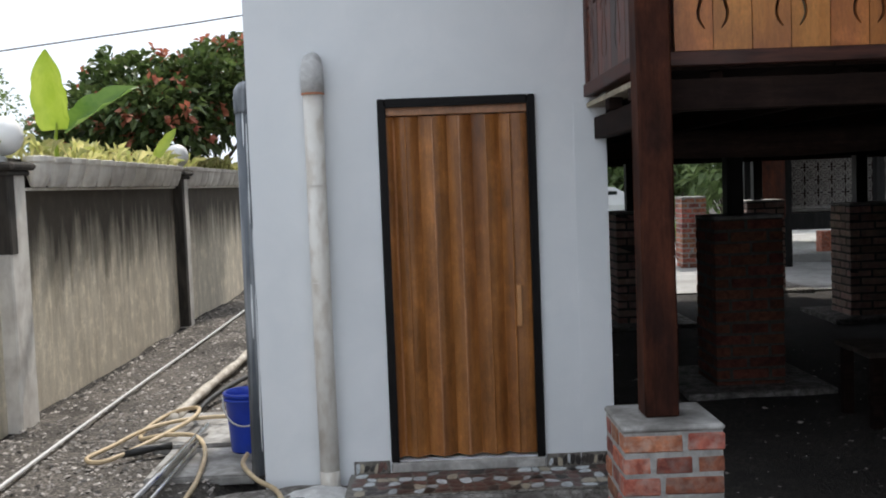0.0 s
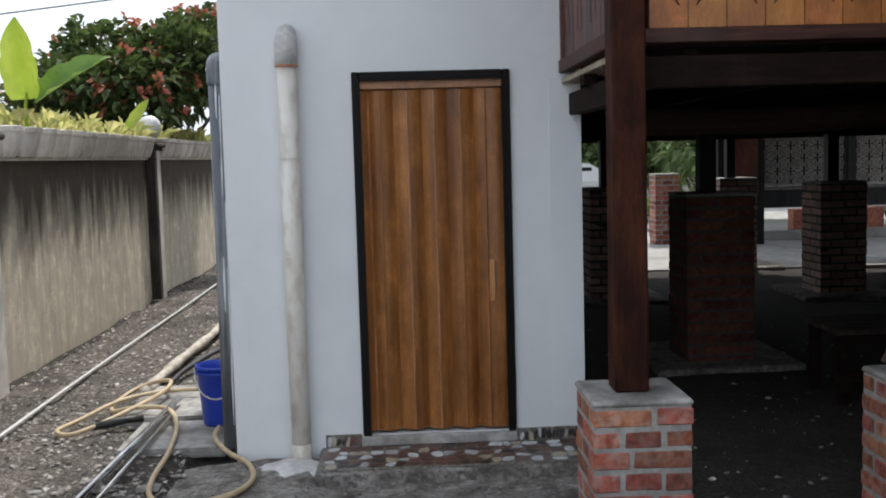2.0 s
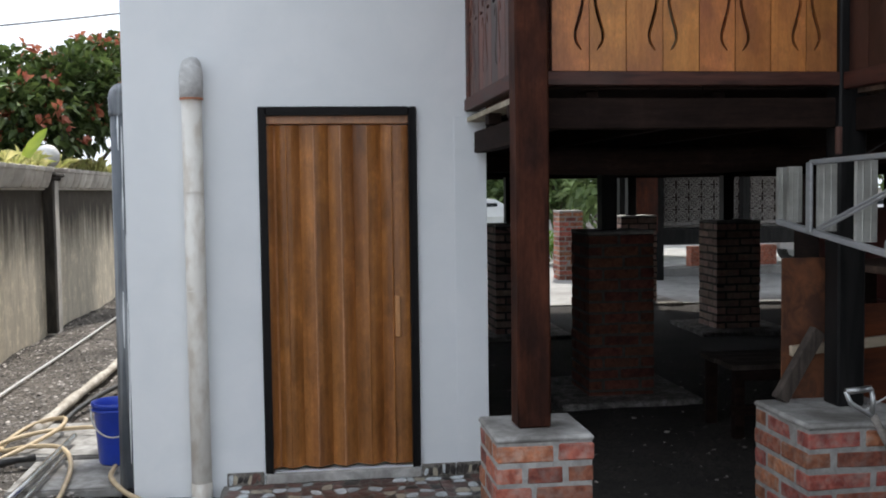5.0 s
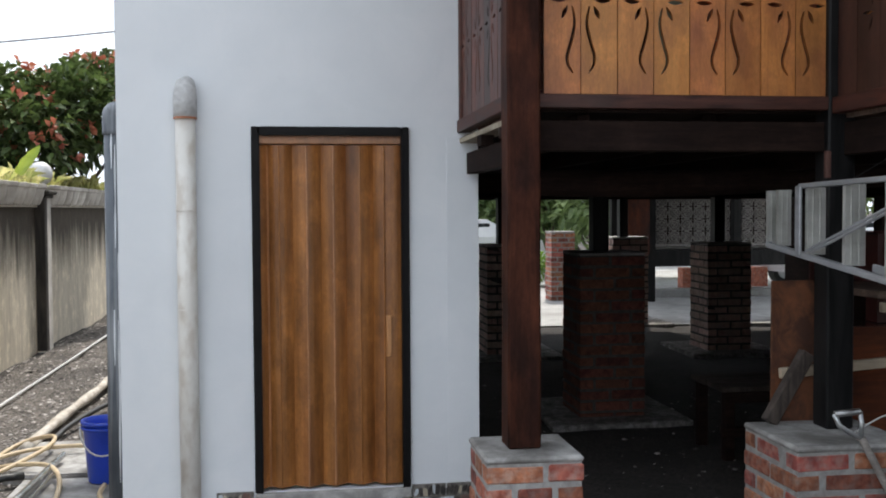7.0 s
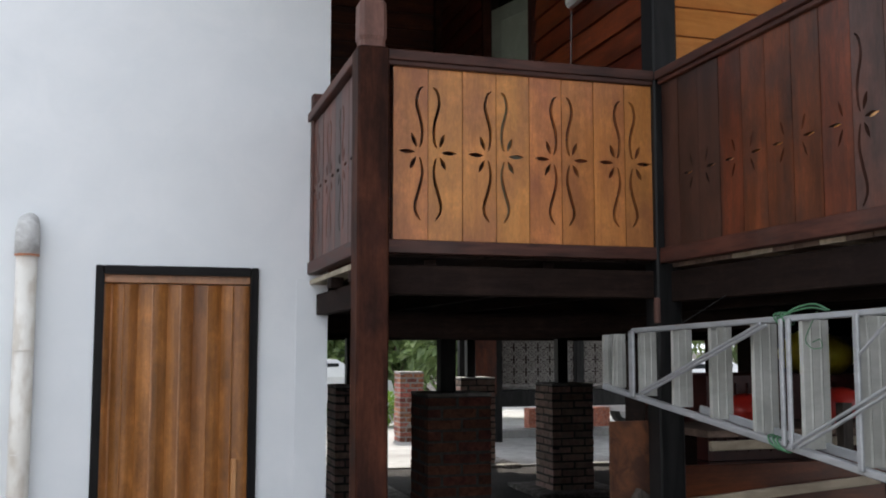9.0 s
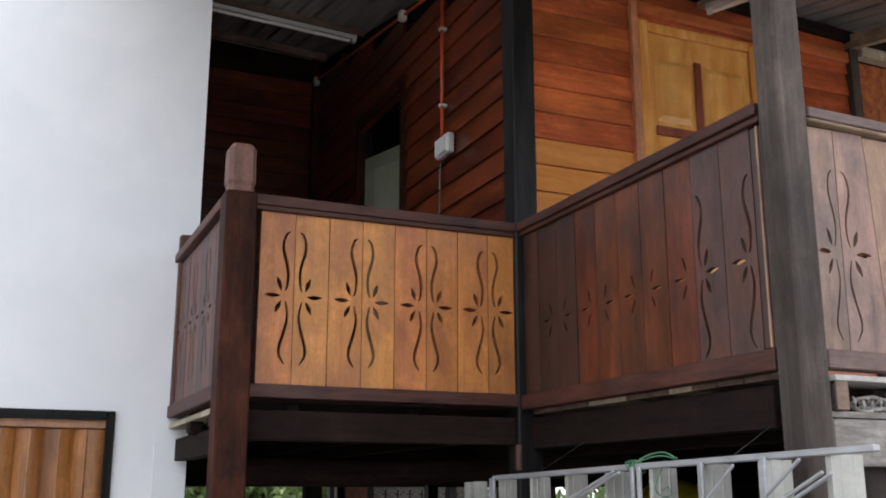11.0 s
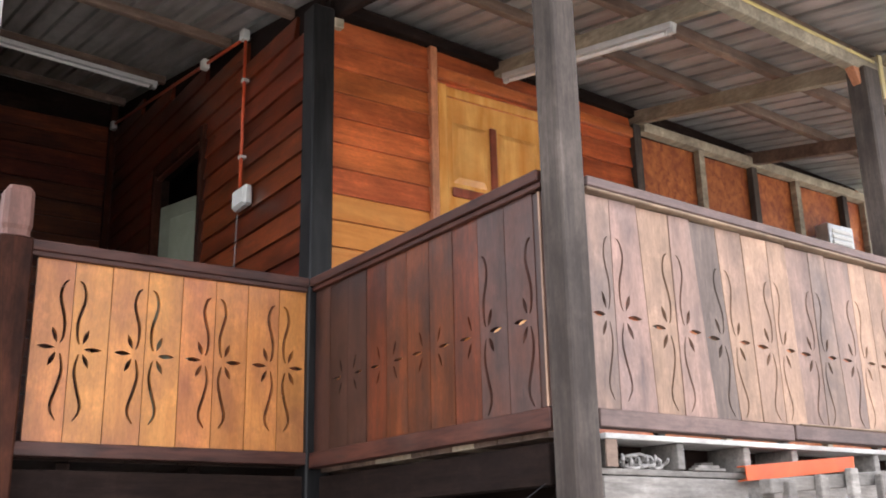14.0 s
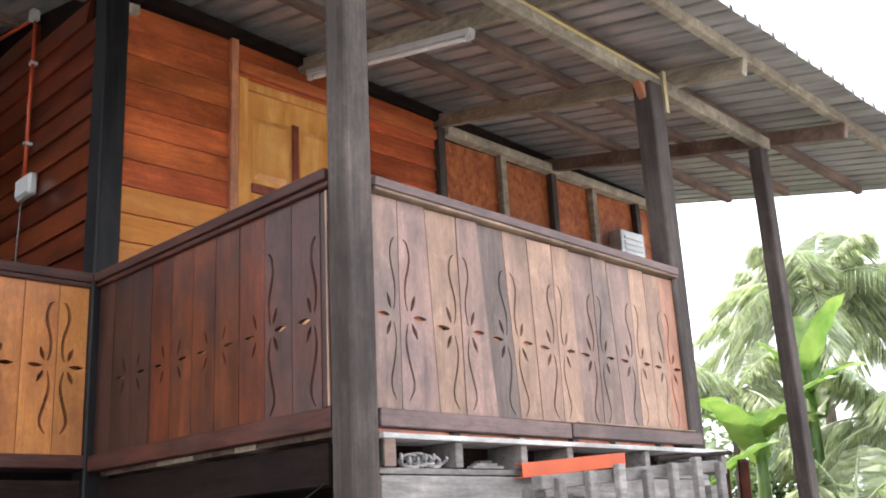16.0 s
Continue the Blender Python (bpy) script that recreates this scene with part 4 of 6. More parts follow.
shrub("feathery_tree", (-7.0, 17, 0), [((-6.95, 16.5, 3.1), 0.55), ((-6.7, 17, 2.4), 0.6), ((-7.6, 17, 3.6), 0.7), ((-7.2, 18, 2.0), 0.9), ((-6.2, 17.5, 2.1), 0.55)], "grey-green feathery tree far behind the wall", 0.10, 1500, M["farleaf"])

for k in range(5):
    y0 = 3.6 + k * 3.1
    cr = thing("croton_row", (FX, y0 + 1.5, 2.0), "low yellow-green leafy plants in the planter", "plant", group="planter plants")
    bm = bmesh.new()
    for i in range(135):
        y = y0 + rnd.random() * 3.1
        if min(abs(y - p) for p in (7.5, 12.95)) < 0.16:
            continue
        at = Vector((FX - 0.03 + rnd.uniform(-0.13, 0.13), y, 2.0 + rnd.uniform(0, 0.06)))
        w = Vector((rnd.gauss(0, 0.5), rnd.gauss(0, 0.5), 1.0))
        leaf(bm, at, w, rnd.uniform(0.14, 0.40), rnd.uniform(0.035, 0.085), 0.35, rnd.uniform(-1.5, 1.5))
    part("leaves", bm, M["croton"], cr)


def big_leaf(bm, base, tip, width, sag=0.2, twist=0.0, fold=0.25, n=9, tears=0.0, face=None):
    """A broad banana-like blade with a rib, from base to tip."""
    base, tip = Vector(base), Vector(tip)
    d = tip - base
    side = d.cross(Vector(face) if face else Vector((0, 0, 1)))
    side = side.normalized() if side.length > 0.05 else Vector((1, 0, 0))
    up = side.cross(d.normalized())
    side = side * math.cos(twist) + up * math.sin(twist)
    up = side.cross(d.normalized())
    prev = None
    for i in range(n + 1):
        t = i / n
        w = width * (math.sin(math.pi * min(1.0, 0.12 + 0.88 * t) ** 0.8) ** 0.55 if t < 1 else 0.0) * (1 - tears * rnd.random())
        c = base + d * t - Vector((0, 0, sag * d.length * t * t))
        wob = 0.06 * width * math.sin(i * 2.2)
        row = [bm.verts.new(c + side * (-w / 2) + up * (fold * w + wob)), bm.verts.new(c + side * (-w / 4) + up * (fold * w * 0.4)), bm.verts.new(c), bm.verts.new(c + side * (w / 4) + up * (fold * w * 0.4)), bm.verts.new(c + side * (w / 2) + up * (fold * w - wob))]
        if prev:
            for k in range(4):
                bm.faces.new((prev[k], prev[k + 1], row[k + 1], row[k]))
        prev = row
    return bm


cn = thing("canna_plant", (FX, 8.7, 1.95), "tall plant with broad bright green leaves in the planter", "plant")
part("stalk", pipe(spline([(FX, 8.7, 1.95), (FX - 0.01, 8.7, 2.2), (FX + 0.02, 8.68, 2.36)], 5), [0.022 - 0.001 * k for k in range(11)], 8), M["canna"], cn)
part("leaf", big_leaf(bmesh.new(), (FX + 0.02, 8.68, 2.3), (FX - 0.02, 8.6, 2.98), 0.33, 0.0, 0.25, 0.22, face=(0.1, -1, 0)), M["canna"], cn, smooth=True)
part("leaf", big_leaf(bmesh.new(), (FX + 0.08, 8.72, 2.27), (FX + 0.70, 8.8, 2.70), 0.30, 0.06, 0.5, 0.35, face=(0.2, -0.8, 0.5)), M["banana"], cn, smooth=True)
part("leaf", big_leaf(bmesh.new(), (FX + 0.37, 10.6, 2.10), (FX + 0.56, 10.7, 2.40), 0.13, 0.0, 0.3, 0.2, face=(0.2, -0.8, 0.3)), M["canna"], cn, smooth=True)
solo("power_line", pipe([(-40, 40, 5.2), (-17, 40, 7.4), (-8.7, 40, 8.3), (12, 40, 10.8)], 0.03, 5), M["wire"], (-10, 40, 11), "thin overhead power line", "cable", kind="structure")

# ---- the timber house ----
def roof_z(x, y):
    return 4.86 + 0.21 * (y - 4.15) - 0.05 * (x - 2.45)


BRICKS = {}


def brick_mesh(length, material):
    key = (round(length, 2), material)
    if key not in BRICKS:
        bm = bmesh.new()
        box(bm, -key[0] / 2, key[0] / 2, -0.055, 0.055, -0.035, 0.035, bevel=0.006)
        for v in bm.verts:
            v.co += 0.003 * noise.noise_vector(v.co * 31 + Vector((length * 50, 0, 0)))
        BRICKS[key] = finish(bm, "brick", M[material])
    return BRICKS[key]


def brick_pier(x0, x1, y0, y1, h, material, label, name="brick_pier", top=True, pitch=0.09, core="mortar"):
    """A square pier: mortar core, bricks laid round it course by course, a cement top."""
    th = thing(name, ((x0 + x1) / 2, (y0 + y1) / 2, 0), label, "pier", "brick piers")
    part("mortar_core", bx(x0 + 0.005, x1 - 0.005, y0 + 0.005, y1 - 0.005, -0.05, h - 0.02), M[core], th)
    if top:
        bm = bx(x0 - 0.004, x1 + 0.004, y0 - 0.004, y1 + 0.004, h - 0.028, h, bevel=0.01)
        part("cement_top", bm, M["concrete"], th, "rough cement top")
    z, course = h - 0.028 - 0.045, 0
    gap = 0.02
    while z > -0.03:
        for side in range(4):
            horiz = side % 2 == 0
            full = (course + side) % 2 == 0
            a0, a1 = (x0, x1) if horiz else (y0, y1)
            if not full:
                a0, a1 = a0 + 0.11 + gap, a1 - 0.11 - gap
            run = a1 - a0
            n = max(1, round((run + gap) / 0.255))
            cuts = [run / n - gap * (n - 1) / n] * n
            if full and run > 0.36 and n <= 2:
                cuts = [0.245, run - 0.245 - gap] if (course // 2) % 2 == 0 else [run - 0.245 - gap, 0.245]
            p = a0
            for c in cuts:
                mid = p + c / 2
                j = rnd.uniform(-0.004, 0.004)
                if horiz:
                    y = y0 + 0.055 + j if side == 0 else y1 - 0.055 + j
                    m = pose(mid, y, z + rnd.uniform(-0.003, 0.003), 0, rnd.uniform(-0.8, 0.8), rnd.uniform(-0.8, 0.8))
                else:
                    x = x1 - 0.055 + j if side == 1 else x0 + 0.055 + j
                    m = pose(x, mid, z + rnd.uniform(-0.003, 0.003), 0, rnd.uniform(-0.8, 0.8), 90 + rnd.uniform(-0.8, 0.8))
                piece("brick", brick_mesh(c, material), th, m)
                p += c + gap
        z -= pitch
        course += 1
    return th


def pad(x0, x1, y0, y1):
    bm = slab(bmesh.new(), [(x0, y0), (x1, y0 + 0.06), (x1, y1), (x0 + 0.05, y1)], -0.03, 0.045)
    bmesh.ops.bevel(bm, geom=list(bm.edges), offset=0.012, segments=1, affect="EDGES")
    solo("footing_pad", bm, M["apron"], ((x0 + x1) / 2, (y0 + y1) / 2, 0), "rough concrete footing under a brick pier", "footing", "footings")


# posts
def post(name, x0, x1, y0, y1, z0, z1, material, label, lean=(0, 0)):
    bm = bx(x0, x1, y0, y1, z0, z1, bevel=0.008)
    bmesh.ops.subdivide_edges(bm, edges=[e for e in bm.edges if abs(e.verts[0].co.z - e.verts[1].co.z) > 0.5], cuts=14)
    for v in bm.verts:
        t = (v.co.z - z0) / (z1 - z0)
        w = 0.004 * noise.noise((v.co.x * 3 + 5, v.co.y * 3, v.co.z * 1.7))
        v.co.x += w + lean[0] * t
        v.co.y += w + lean[1] * t
    return solo(name, bm, M[material], ((x0 + x1) / 2, (y0 + y1) / 2, z0), label, "post", "house posts")


p1 = thing("corner_post", (0.81, 3.99, 0.7), "dark red-brown timber corner post with a worn head", "post", "house posts")
bm = bx(0.742, 0.885, 3.92, 4.06, 0.70, 3.07, bevel=0.008)
bmesh.ops.subdivide_edges(bm, edges=[e for e in bm.edges if abs(e.verts[0].co.z - e.verts[1].co.z) > 0.5], cuts=16)
for v in bm.verts:
    v.co.x += 0.004 * noise.noise((v.co.x * 3, v.co.y * 3, v.co.z * 1.9))
part("post_shaft", bm, M["post"], p1)
bm = bmesh.new()
rings = []
for z, s in ((3.068, 0.069), (3.078, 0.056), (3.10, 0.056), (3.12, 0.063), (3.275, 0.061), (3.30, 0.044)):
    rings.append([bm.verts.new((0.813 + a * s, 3.99 + b * s, z)) for a, b in ((-1, -0.7), (-0.7, -1), (0.7, -1), (1, -0.7), (1, 0.7), (0.7, 1), (-0.7, 1), (-1, 0.7))])
for a, b in zip(rings, rings[1:]):
    for k in range(8):
        bm.faces.new((a[k], a[(k + 1) % 8], b[(k + 1) % 8], b[k]))
bm.faces.new(rings[-1])
part("post_head", bm, M["post_cap"], p1, "worn pinkish chamfered head")

post("inner_post", 2.262, 2.395, 4.06, 4.19, 0.70, 4.70, "blackpost", "black painted tall timber post at the inner corner")
post("veranda_post", 2.270, 2.390, 2.105, 2.222, 0.0, 4.16, "greypost", "grey weathered tall timber post of the veranda")
post("veranda_post", 4.515, 4.635, 2.2, 2.318, 0.0, 4.12, "greypost", "grey weathered timber post at the veranda end", lean=(-0.03, 0))
post("outer_post", 5.70, 5.79, 2.2, 2.29, 0.0, 4.02, "greypost", "thin grey timber post carrying the roof beam", lean=(-0.05, 0))

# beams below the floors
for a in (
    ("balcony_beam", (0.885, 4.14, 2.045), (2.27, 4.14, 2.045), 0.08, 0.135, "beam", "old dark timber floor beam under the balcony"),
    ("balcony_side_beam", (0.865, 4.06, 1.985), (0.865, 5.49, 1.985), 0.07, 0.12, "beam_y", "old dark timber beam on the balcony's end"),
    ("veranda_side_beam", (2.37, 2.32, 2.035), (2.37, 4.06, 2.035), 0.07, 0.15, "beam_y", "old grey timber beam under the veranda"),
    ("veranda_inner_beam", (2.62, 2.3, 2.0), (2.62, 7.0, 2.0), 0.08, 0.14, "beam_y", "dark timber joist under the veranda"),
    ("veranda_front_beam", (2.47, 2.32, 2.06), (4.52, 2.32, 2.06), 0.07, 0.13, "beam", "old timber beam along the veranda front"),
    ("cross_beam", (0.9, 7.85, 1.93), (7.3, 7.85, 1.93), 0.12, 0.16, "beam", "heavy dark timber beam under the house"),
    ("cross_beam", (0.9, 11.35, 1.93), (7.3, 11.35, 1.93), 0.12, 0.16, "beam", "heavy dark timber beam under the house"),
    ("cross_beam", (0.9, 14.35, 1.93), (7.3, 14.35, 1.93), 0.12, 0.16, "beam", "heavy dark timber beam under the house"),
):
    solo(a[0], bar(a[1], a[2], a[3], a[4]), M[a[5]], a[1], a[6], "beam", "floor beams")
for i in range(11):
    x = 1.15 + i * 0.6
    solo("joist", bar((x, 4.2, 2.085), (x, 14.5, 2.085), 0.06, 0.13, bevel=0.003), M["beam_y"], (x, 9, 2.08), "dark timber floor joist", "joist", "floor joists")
solo("log_beam", pipe(spline([(1.1, 5.3, 1.87), (1.9, 5.25, 1.86), (2.7, 5.2, 1.89), (3.6, 5.1, 1.93)], 5), [0.075, 0.078, 0.08, 0.078, 0.08, 0.08, 0.078, 0.08, 0.08, 0.08, 0.078, 0.08, 0.08, 0.078, 0.07, 0.07], 10), M["beam"], (2.3, 5.2, 1.87), "crooked dark round log under the floor", "log", smooth=True)
for x in (1.02, 1.1):
    solo("short_block", bx(0.79, 0.86, 4.25 + (x - 1.02) * 7, 4.35 + (x - 1.02) * 7, 2.045, 2.1, bevel=0.004), M["beam_y"], (0.82, 4.3, 2.045), "short dark timber packing block", "block", "packing blocks")

# floors
fl = thing("floor", (4, 8, 2.15), "dark old timber floor boards of the raised house", "floor", kind="structure")
for i in range(27):
    x = 0.91 + i * 0.245
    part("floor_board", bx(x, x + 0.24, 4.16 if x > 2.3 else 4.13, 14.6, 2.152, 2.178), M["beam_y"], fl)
vf = thing("floor_veranda", (3.5, 3.2, 2.15), "old timber floor boards of the veranda", "floor", kind="structure")
for i in range(12):
    y = 2.33 + i * 0.152
    part("floor_board", bx(2.345, 4.6, y, y + 0.146, 2.13, 2.152), M["paleply"] if i in (3, 6, 7) else M["purlin"], vf)
solo("floor_edge_board", bx(0.79, 0.9, 4.06, 5.49, 2.10, 2.128, bevel=0.003), M["rafter"], (0.84, 4.8, 2.1), "pale grey floor edge board", "trim", kind="structure")

# brick piers
brick_pier(0.62, 1.03, 3.78, 4.19, 0.70, "brick", "new red brick pier with thick mortar and a cement top")
brick_pier(1.965, 2.52, 3.76, 4.28, 0.70, "brick", "wide new red brick pier with thick mortar")
for (x0, y0, h, mt, lab) in ((2.1, 7.6, 1.37, "shaded_brick", "tall red brick pier under the house, shade put into its colour"), (4.63, 11.08, 1.31, "old_brick", "old pale-edged brick pier under the house"), (2.02, 11.2, 1.31, "old_brick", "old brick pier beside the washroom"), (4.42, 14.05, 1.30, "old_brick", "old brick pier at the back of the house")):
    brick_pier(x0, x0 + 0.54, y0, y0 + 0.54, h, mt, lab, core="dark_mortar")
    pad(x0 - 0.3, x0 + 0.86, y0 - 0.3, y0 + 0.9)
    solo("stub_post", bx(x0 + 0.17, x0 + 0.30, y0 + 0.2, y0 + 0.34, h, 1.86, bevel=0.006), M["blackpost"], (x0 + 0.24, y0 + 0.27, h), "short dark timber stub post on a brick pier", "post", "stub posts")
brick_pier(4.5, 4.95, 18.0, 18.45, 1.30, "brick", "sunlit red brick pillar behind the house")

# ---- carved balustrades ----
UP = [(0.024, 0.308), (0.042, 0.292), (0.054, 0.25), (0.052, 0.21), (0.034, 0.145), (0.028, 0.10), (0.032, 0.05), (0.042, 0.022)]
DOWN = [(0.040, -0.024), (0.029, -0.075), (0.030, -0.12), (0.046, -0.185), (0.062, -0.24), (0.059, -0.28), (0.036, -0.317)]


def slot(line, wide):
    """The closed outline of a tapering slot along a line."""
    pts = [Vector((a, b, 0)) for a, b in line]
    pts = spline(pts, 3)
    left, right = [], []
    for i, p in enumerate(pts):
        d = (pts[min(i + 1, len(pts) - 1)] - pts[max(i - 1, 0)]).normalized()
        s = Vector((-d.y, d.x, 0))
        t = i / (len(pts) - 1)
        w = wide * (0.25 + 0.75 * math.sin(math.pi * t) ** 0.5) / 2
        left.append(p + s * w)
        right.append(p - s * w)
    return [(p.x, p.y) for p in left + right[::-1]]


def petal(a, b, w):
    a, b = Vector(a), Vector(b)
    d = b - a
    s = Vector((-d.y, d.x)).normalized()
    out = []
    for t, k in ((0, 0), (0.25, 0.7), (0.5, 1), (0.75, 0.7), (1, 0), (0.75, -0.7), (0.5, -1), (0.25, -0.7)):
        out.append(tuple(a + d * t + s * (k * w / 2)))
    return out


from mathutils.geometry import tessellate_polygon


PETALS = (((0.062, 0.0), (0.140, 0.002)), ((0.056, 0.022), (0.080, 0.09)), ((0.058, -0.020), (0.088, -0.083)))


def pierced(outer, holes, material):
    """A board 2 cm thick, x along it and z up, with holes cut right through."""
    loops = [outer] + holes
    tris = tessellate_polygon([[Vector((u, v, 0)) for u, v in lp] for lp in loops])
    bm = bmesh.new()
    flat = [p for lp in loops for p in lp]
    f = [bm.verts.new((u, 0.0, v)) for u, v in flat]
    b = [bm.verts.new((u, 0.02, v)) for u, v in flat]
    for t in tris:
        bm.faces.new([f[i] for i in t])
        bm.faces.new([b[i] for i in reversed(t)])
    n = 0
    for lp in loops:
        for i in range(len(lp)):
            j = (i + 1) % len(lp)
            bm.faces.new((f[n + i], f[n + j], b[n + j], b[n + i]))
        n += len(lp)
    return finish(bm, "board", M[material])


def board_mesh(w, h, mirror, material, carve=1, lower=0.0):
    """A pierced board of a mirrored pair, from the pair's joint outwards. carve 2: petals alone; lower: how far the carving sits below the middle."""
    k, zc, sc = min(1.0, w / 0.165), h * 0.505 - lower, h / 0.81
    sgn = -1 if mirror else 1
    holes = [[(u * k, zc + v * sc) for u, v in slot(line, 0.016)] for line in ((UP, DOWN) if carve == 1 else ())]
    holes += [[(u * k, zc + v * sc) for u, v in petal(a, b, 0.022 if carve == 1 else 0.014)] for a, b in PETALS]
    outer = [(0.002, 0), (w - 0.002, 0), (w - 0.002, h), (0.002, h)]
    return pierced([(sgn * u, v) for u, v in outer], [[(sgn * u, v) for u, v in lp] for lp in holes], material)


def balustrade(name, start, turn, w, pairs, z0, h, materials, label, rails, carve=lambda k: 1, lower=0.0, skip=()):
    """Pierced boards in mirrored pairs from a start along a turned line; rails: parts made by the caller."""
    th = thing(name, (start[0], start[1], z0), label, "balustrade", "carved balustrades")
    meshes = {}
    base = pose(start[0], start[1], z0, 0, 0, turn)
    for i in range(pairs):
        for mirror in (True, False):
            mt = materials[(2 * i + (0 if mirror else 1)) % len(materials)]
            q = 2 * i + (0 if mirror else 1)
            if q in skip:
                continue
            key = (mirror, mt, carve(q))
            if key not in meshes:
                meshes[key] = board_mesh(w, h, mirror, mt, carve(q), lower)
            m = base @ Matrix.Translation(((2 * i + 1) * w, rnd.uniform(-0.0015, 0.0015), 0))
            piece("board", meshes[key], th, m)
    for nm, bm, mt in rails:
        part(nm, bm, M[mt], th)
    return th


ZB, ZT = 2.228, 3.04
balustrade("front_balustrade", (0.942, 4.095), 0, 0.1675, 4, ZB, ZT - ZB, ["honey"], "honey-coloured pierced board balustrade between dark rails", [
    ("top_rail", bar((0.885, 4.105, 3.082), (2.265, 4.105, 3.082), 0.085, 0.05), "rail"),
    ("under_rail", bar((0.885, 4.1, 3.046), (2.265, 4.1, 3.046), 0.055, 0.024), "rail"),
    ("bottom_rail", bar((0.885, 4.1, 2.195), (2.265, 4.1, 2.195), 0.07, 0.062), "rail"),
])
balustrade("end_balustrade", (0.80, 5.49), -90, 0.1785, 4, ZB, ZT - ZB, ["darkred", "purple_board", "darkred", "darkred", "umber_board"], "reddish pierced board balustrade beside the washroom wall", [
    ("top_rail", bar((0.81, 4.06, 3.082), (0.81, 5.49, 3.082), 0.085, 0.05), "rail_y"),
    ("bottom_rail", bar((0.81, 4.06, 2.195), (0.81, 5.49, 2.195), 0.07, 0.07), "rail_y"),
    ("end_stile", bx(0.785, 0.86, 5.43, 5.495, 2.16, 3.22, bevel=0.01), "rail_y"),
])
balustrade("side_balustrade", (2.30, 3.895), -90, 0.1765, 5, 2.222, ZT - 2.222, ["umber_board", "umber_board", "darkred", "darkred", "darkred", "darkred", "darkred", "purple_board", "purple_board", "umber_board"], "dark red-brown pierced board balustrade with worn varnish", [
    ("top_rail", bar((2.307, 2.235, 3.082), (2.307, 4.06, 3.082), 0.085, 0.045), "rail_y"),
    ("under_rail", bar((2.305, 2.235, 3.048), (2.305, 4.06, 3.048), 0.05, 0.024), "rail_y"),
    ("bottom_rail", bar((2.305, 2.235, 2.185), (2.305, 4.06, 2.185), 0.06, 0.075), "rail_y"),
    ("board", bx(2.30, 2.32, 3.899, 4.053, 2.222, 3.038), "umber_board"),
    ("pale_batten", bx(2.297, 2.303, 2.262, 2.272, 2.23, 3.03), "tan_board"),
    ("end_stile", bx(2.304, 2.349, 2.240, 2.312, 2.23, 3.03), "umber_board"),
], carve=lambda k: 1 if k in (7, 8) else 2, lower=0.078, skip=(9,))
# each veranda pair: its middle joint and outer joints (foot, head), the carving's height and size, the two boards' timber
VERANDA = [
    (2.600, 2.606, 2.476, 2.476, 2.578, 1.00, "weathered", "weathered"),
    (2.936, 2.926, 2.793, 2.751, 2.558, 1.00, "tan_board", "weathered"),
    (3.258, 3.206, 3.118, 3.049, 2.546, 0.97, "slate_board", "tan_board"),
    (3.537, 3.531, 3.393, 3.366, 2.538, 0.95, "tan_board", "tan_board"),
    (3.822, 3.818, 3.675, 3.655, 2.533, 0.94, "weathered", "weathered"),
    (4.116, 4.112, 3.977, 3.935, 2.531, 0.93, "weathered", "tan_board"),
    (4.378, 4.370, 4.252, 4.238, 2.525, 0.92, "tan_board", "salmon_board"),
]
VERANDA_END = (4.512, 4.508)
vb = thing("veranda_balustrade", (2.475, 2.215, 2.225), "weathered pinkish-grey pierced board balustrade along the veranda", "balustrade", "carved balustrades")
for i, (c0, c1, l0, l1, zf, sc, ma, mb_) in enumerate(VERANDA):
    r0, r1 = VERANDA[i + 1][2:4] if i < len(VERANDA) - 1 else VERANDA_END
    mid, tall = (c0 + c1) / 2, 3.04 - 2.225 - 0.008 * i
    for sgn, a0, a1, b0, b1, mt in ((-1, l0, l1, c0, c1, ma), (1, c0, c1, r0, r1, mb_)):
        outer = [(a0 - mid + 0.002, 0), (b0 - mid - 0.002, 0), (b1 - mid - 0.002, tall), (a1 - mid + 0.002, tall)]
        k = min(1.0, (abs((a0 + a1 - b0 - b1) / 2)) / 0.160)
        at_z = lambda u, v: (sgn * u * k + (c1 - c0) * ((zf - 2.225 + v * sc) / tall - 0.5), zf - 2.225 + v * sc)
        holes = [[at_z(u, v) for u, v in slot(line, 0.0105)] for line in (UP, DOWN)]
        holes += [[at_z(u, v) for u, v in petal(a, b, 0.020)] for a, b in PETALS]
        ob = piece("board", pierced(outer, holes, mt), vb, pose(mid, 2.215 + rnd.uniform(-0.0025, 0.0025), 2.225))
for nm, bm, mt in (
    ("top_rail", bar((2.47, 2.225, 3.085), (4.52, 2.225, 3.035), 0.09, 0.04), "rail_worn"),
    ("under_rail", bar((2.47, 2.22, 3.058), (4.52, 2.22, 3.008), 0.07, 0.012), "tan_strip"),
    ("bottom_rail", bar((2.47, 2.222, 2.192), (3.55, 2.222, 2.185), 0.065, 0.065), "rail_worn"),
    ("bottom_rail", bar((3.56, 2.222, 2.19), (4.58, 2.222, 2.185), 0.065, 0.06), "rail_worn"),
    ("foot_strip", bar((3.6, 2.195, 2.224), (4.52, 2.195, 2.222), 0.02, 0.008), "tan_strip"),
):
    part(nm, bm, M[mt], vb)

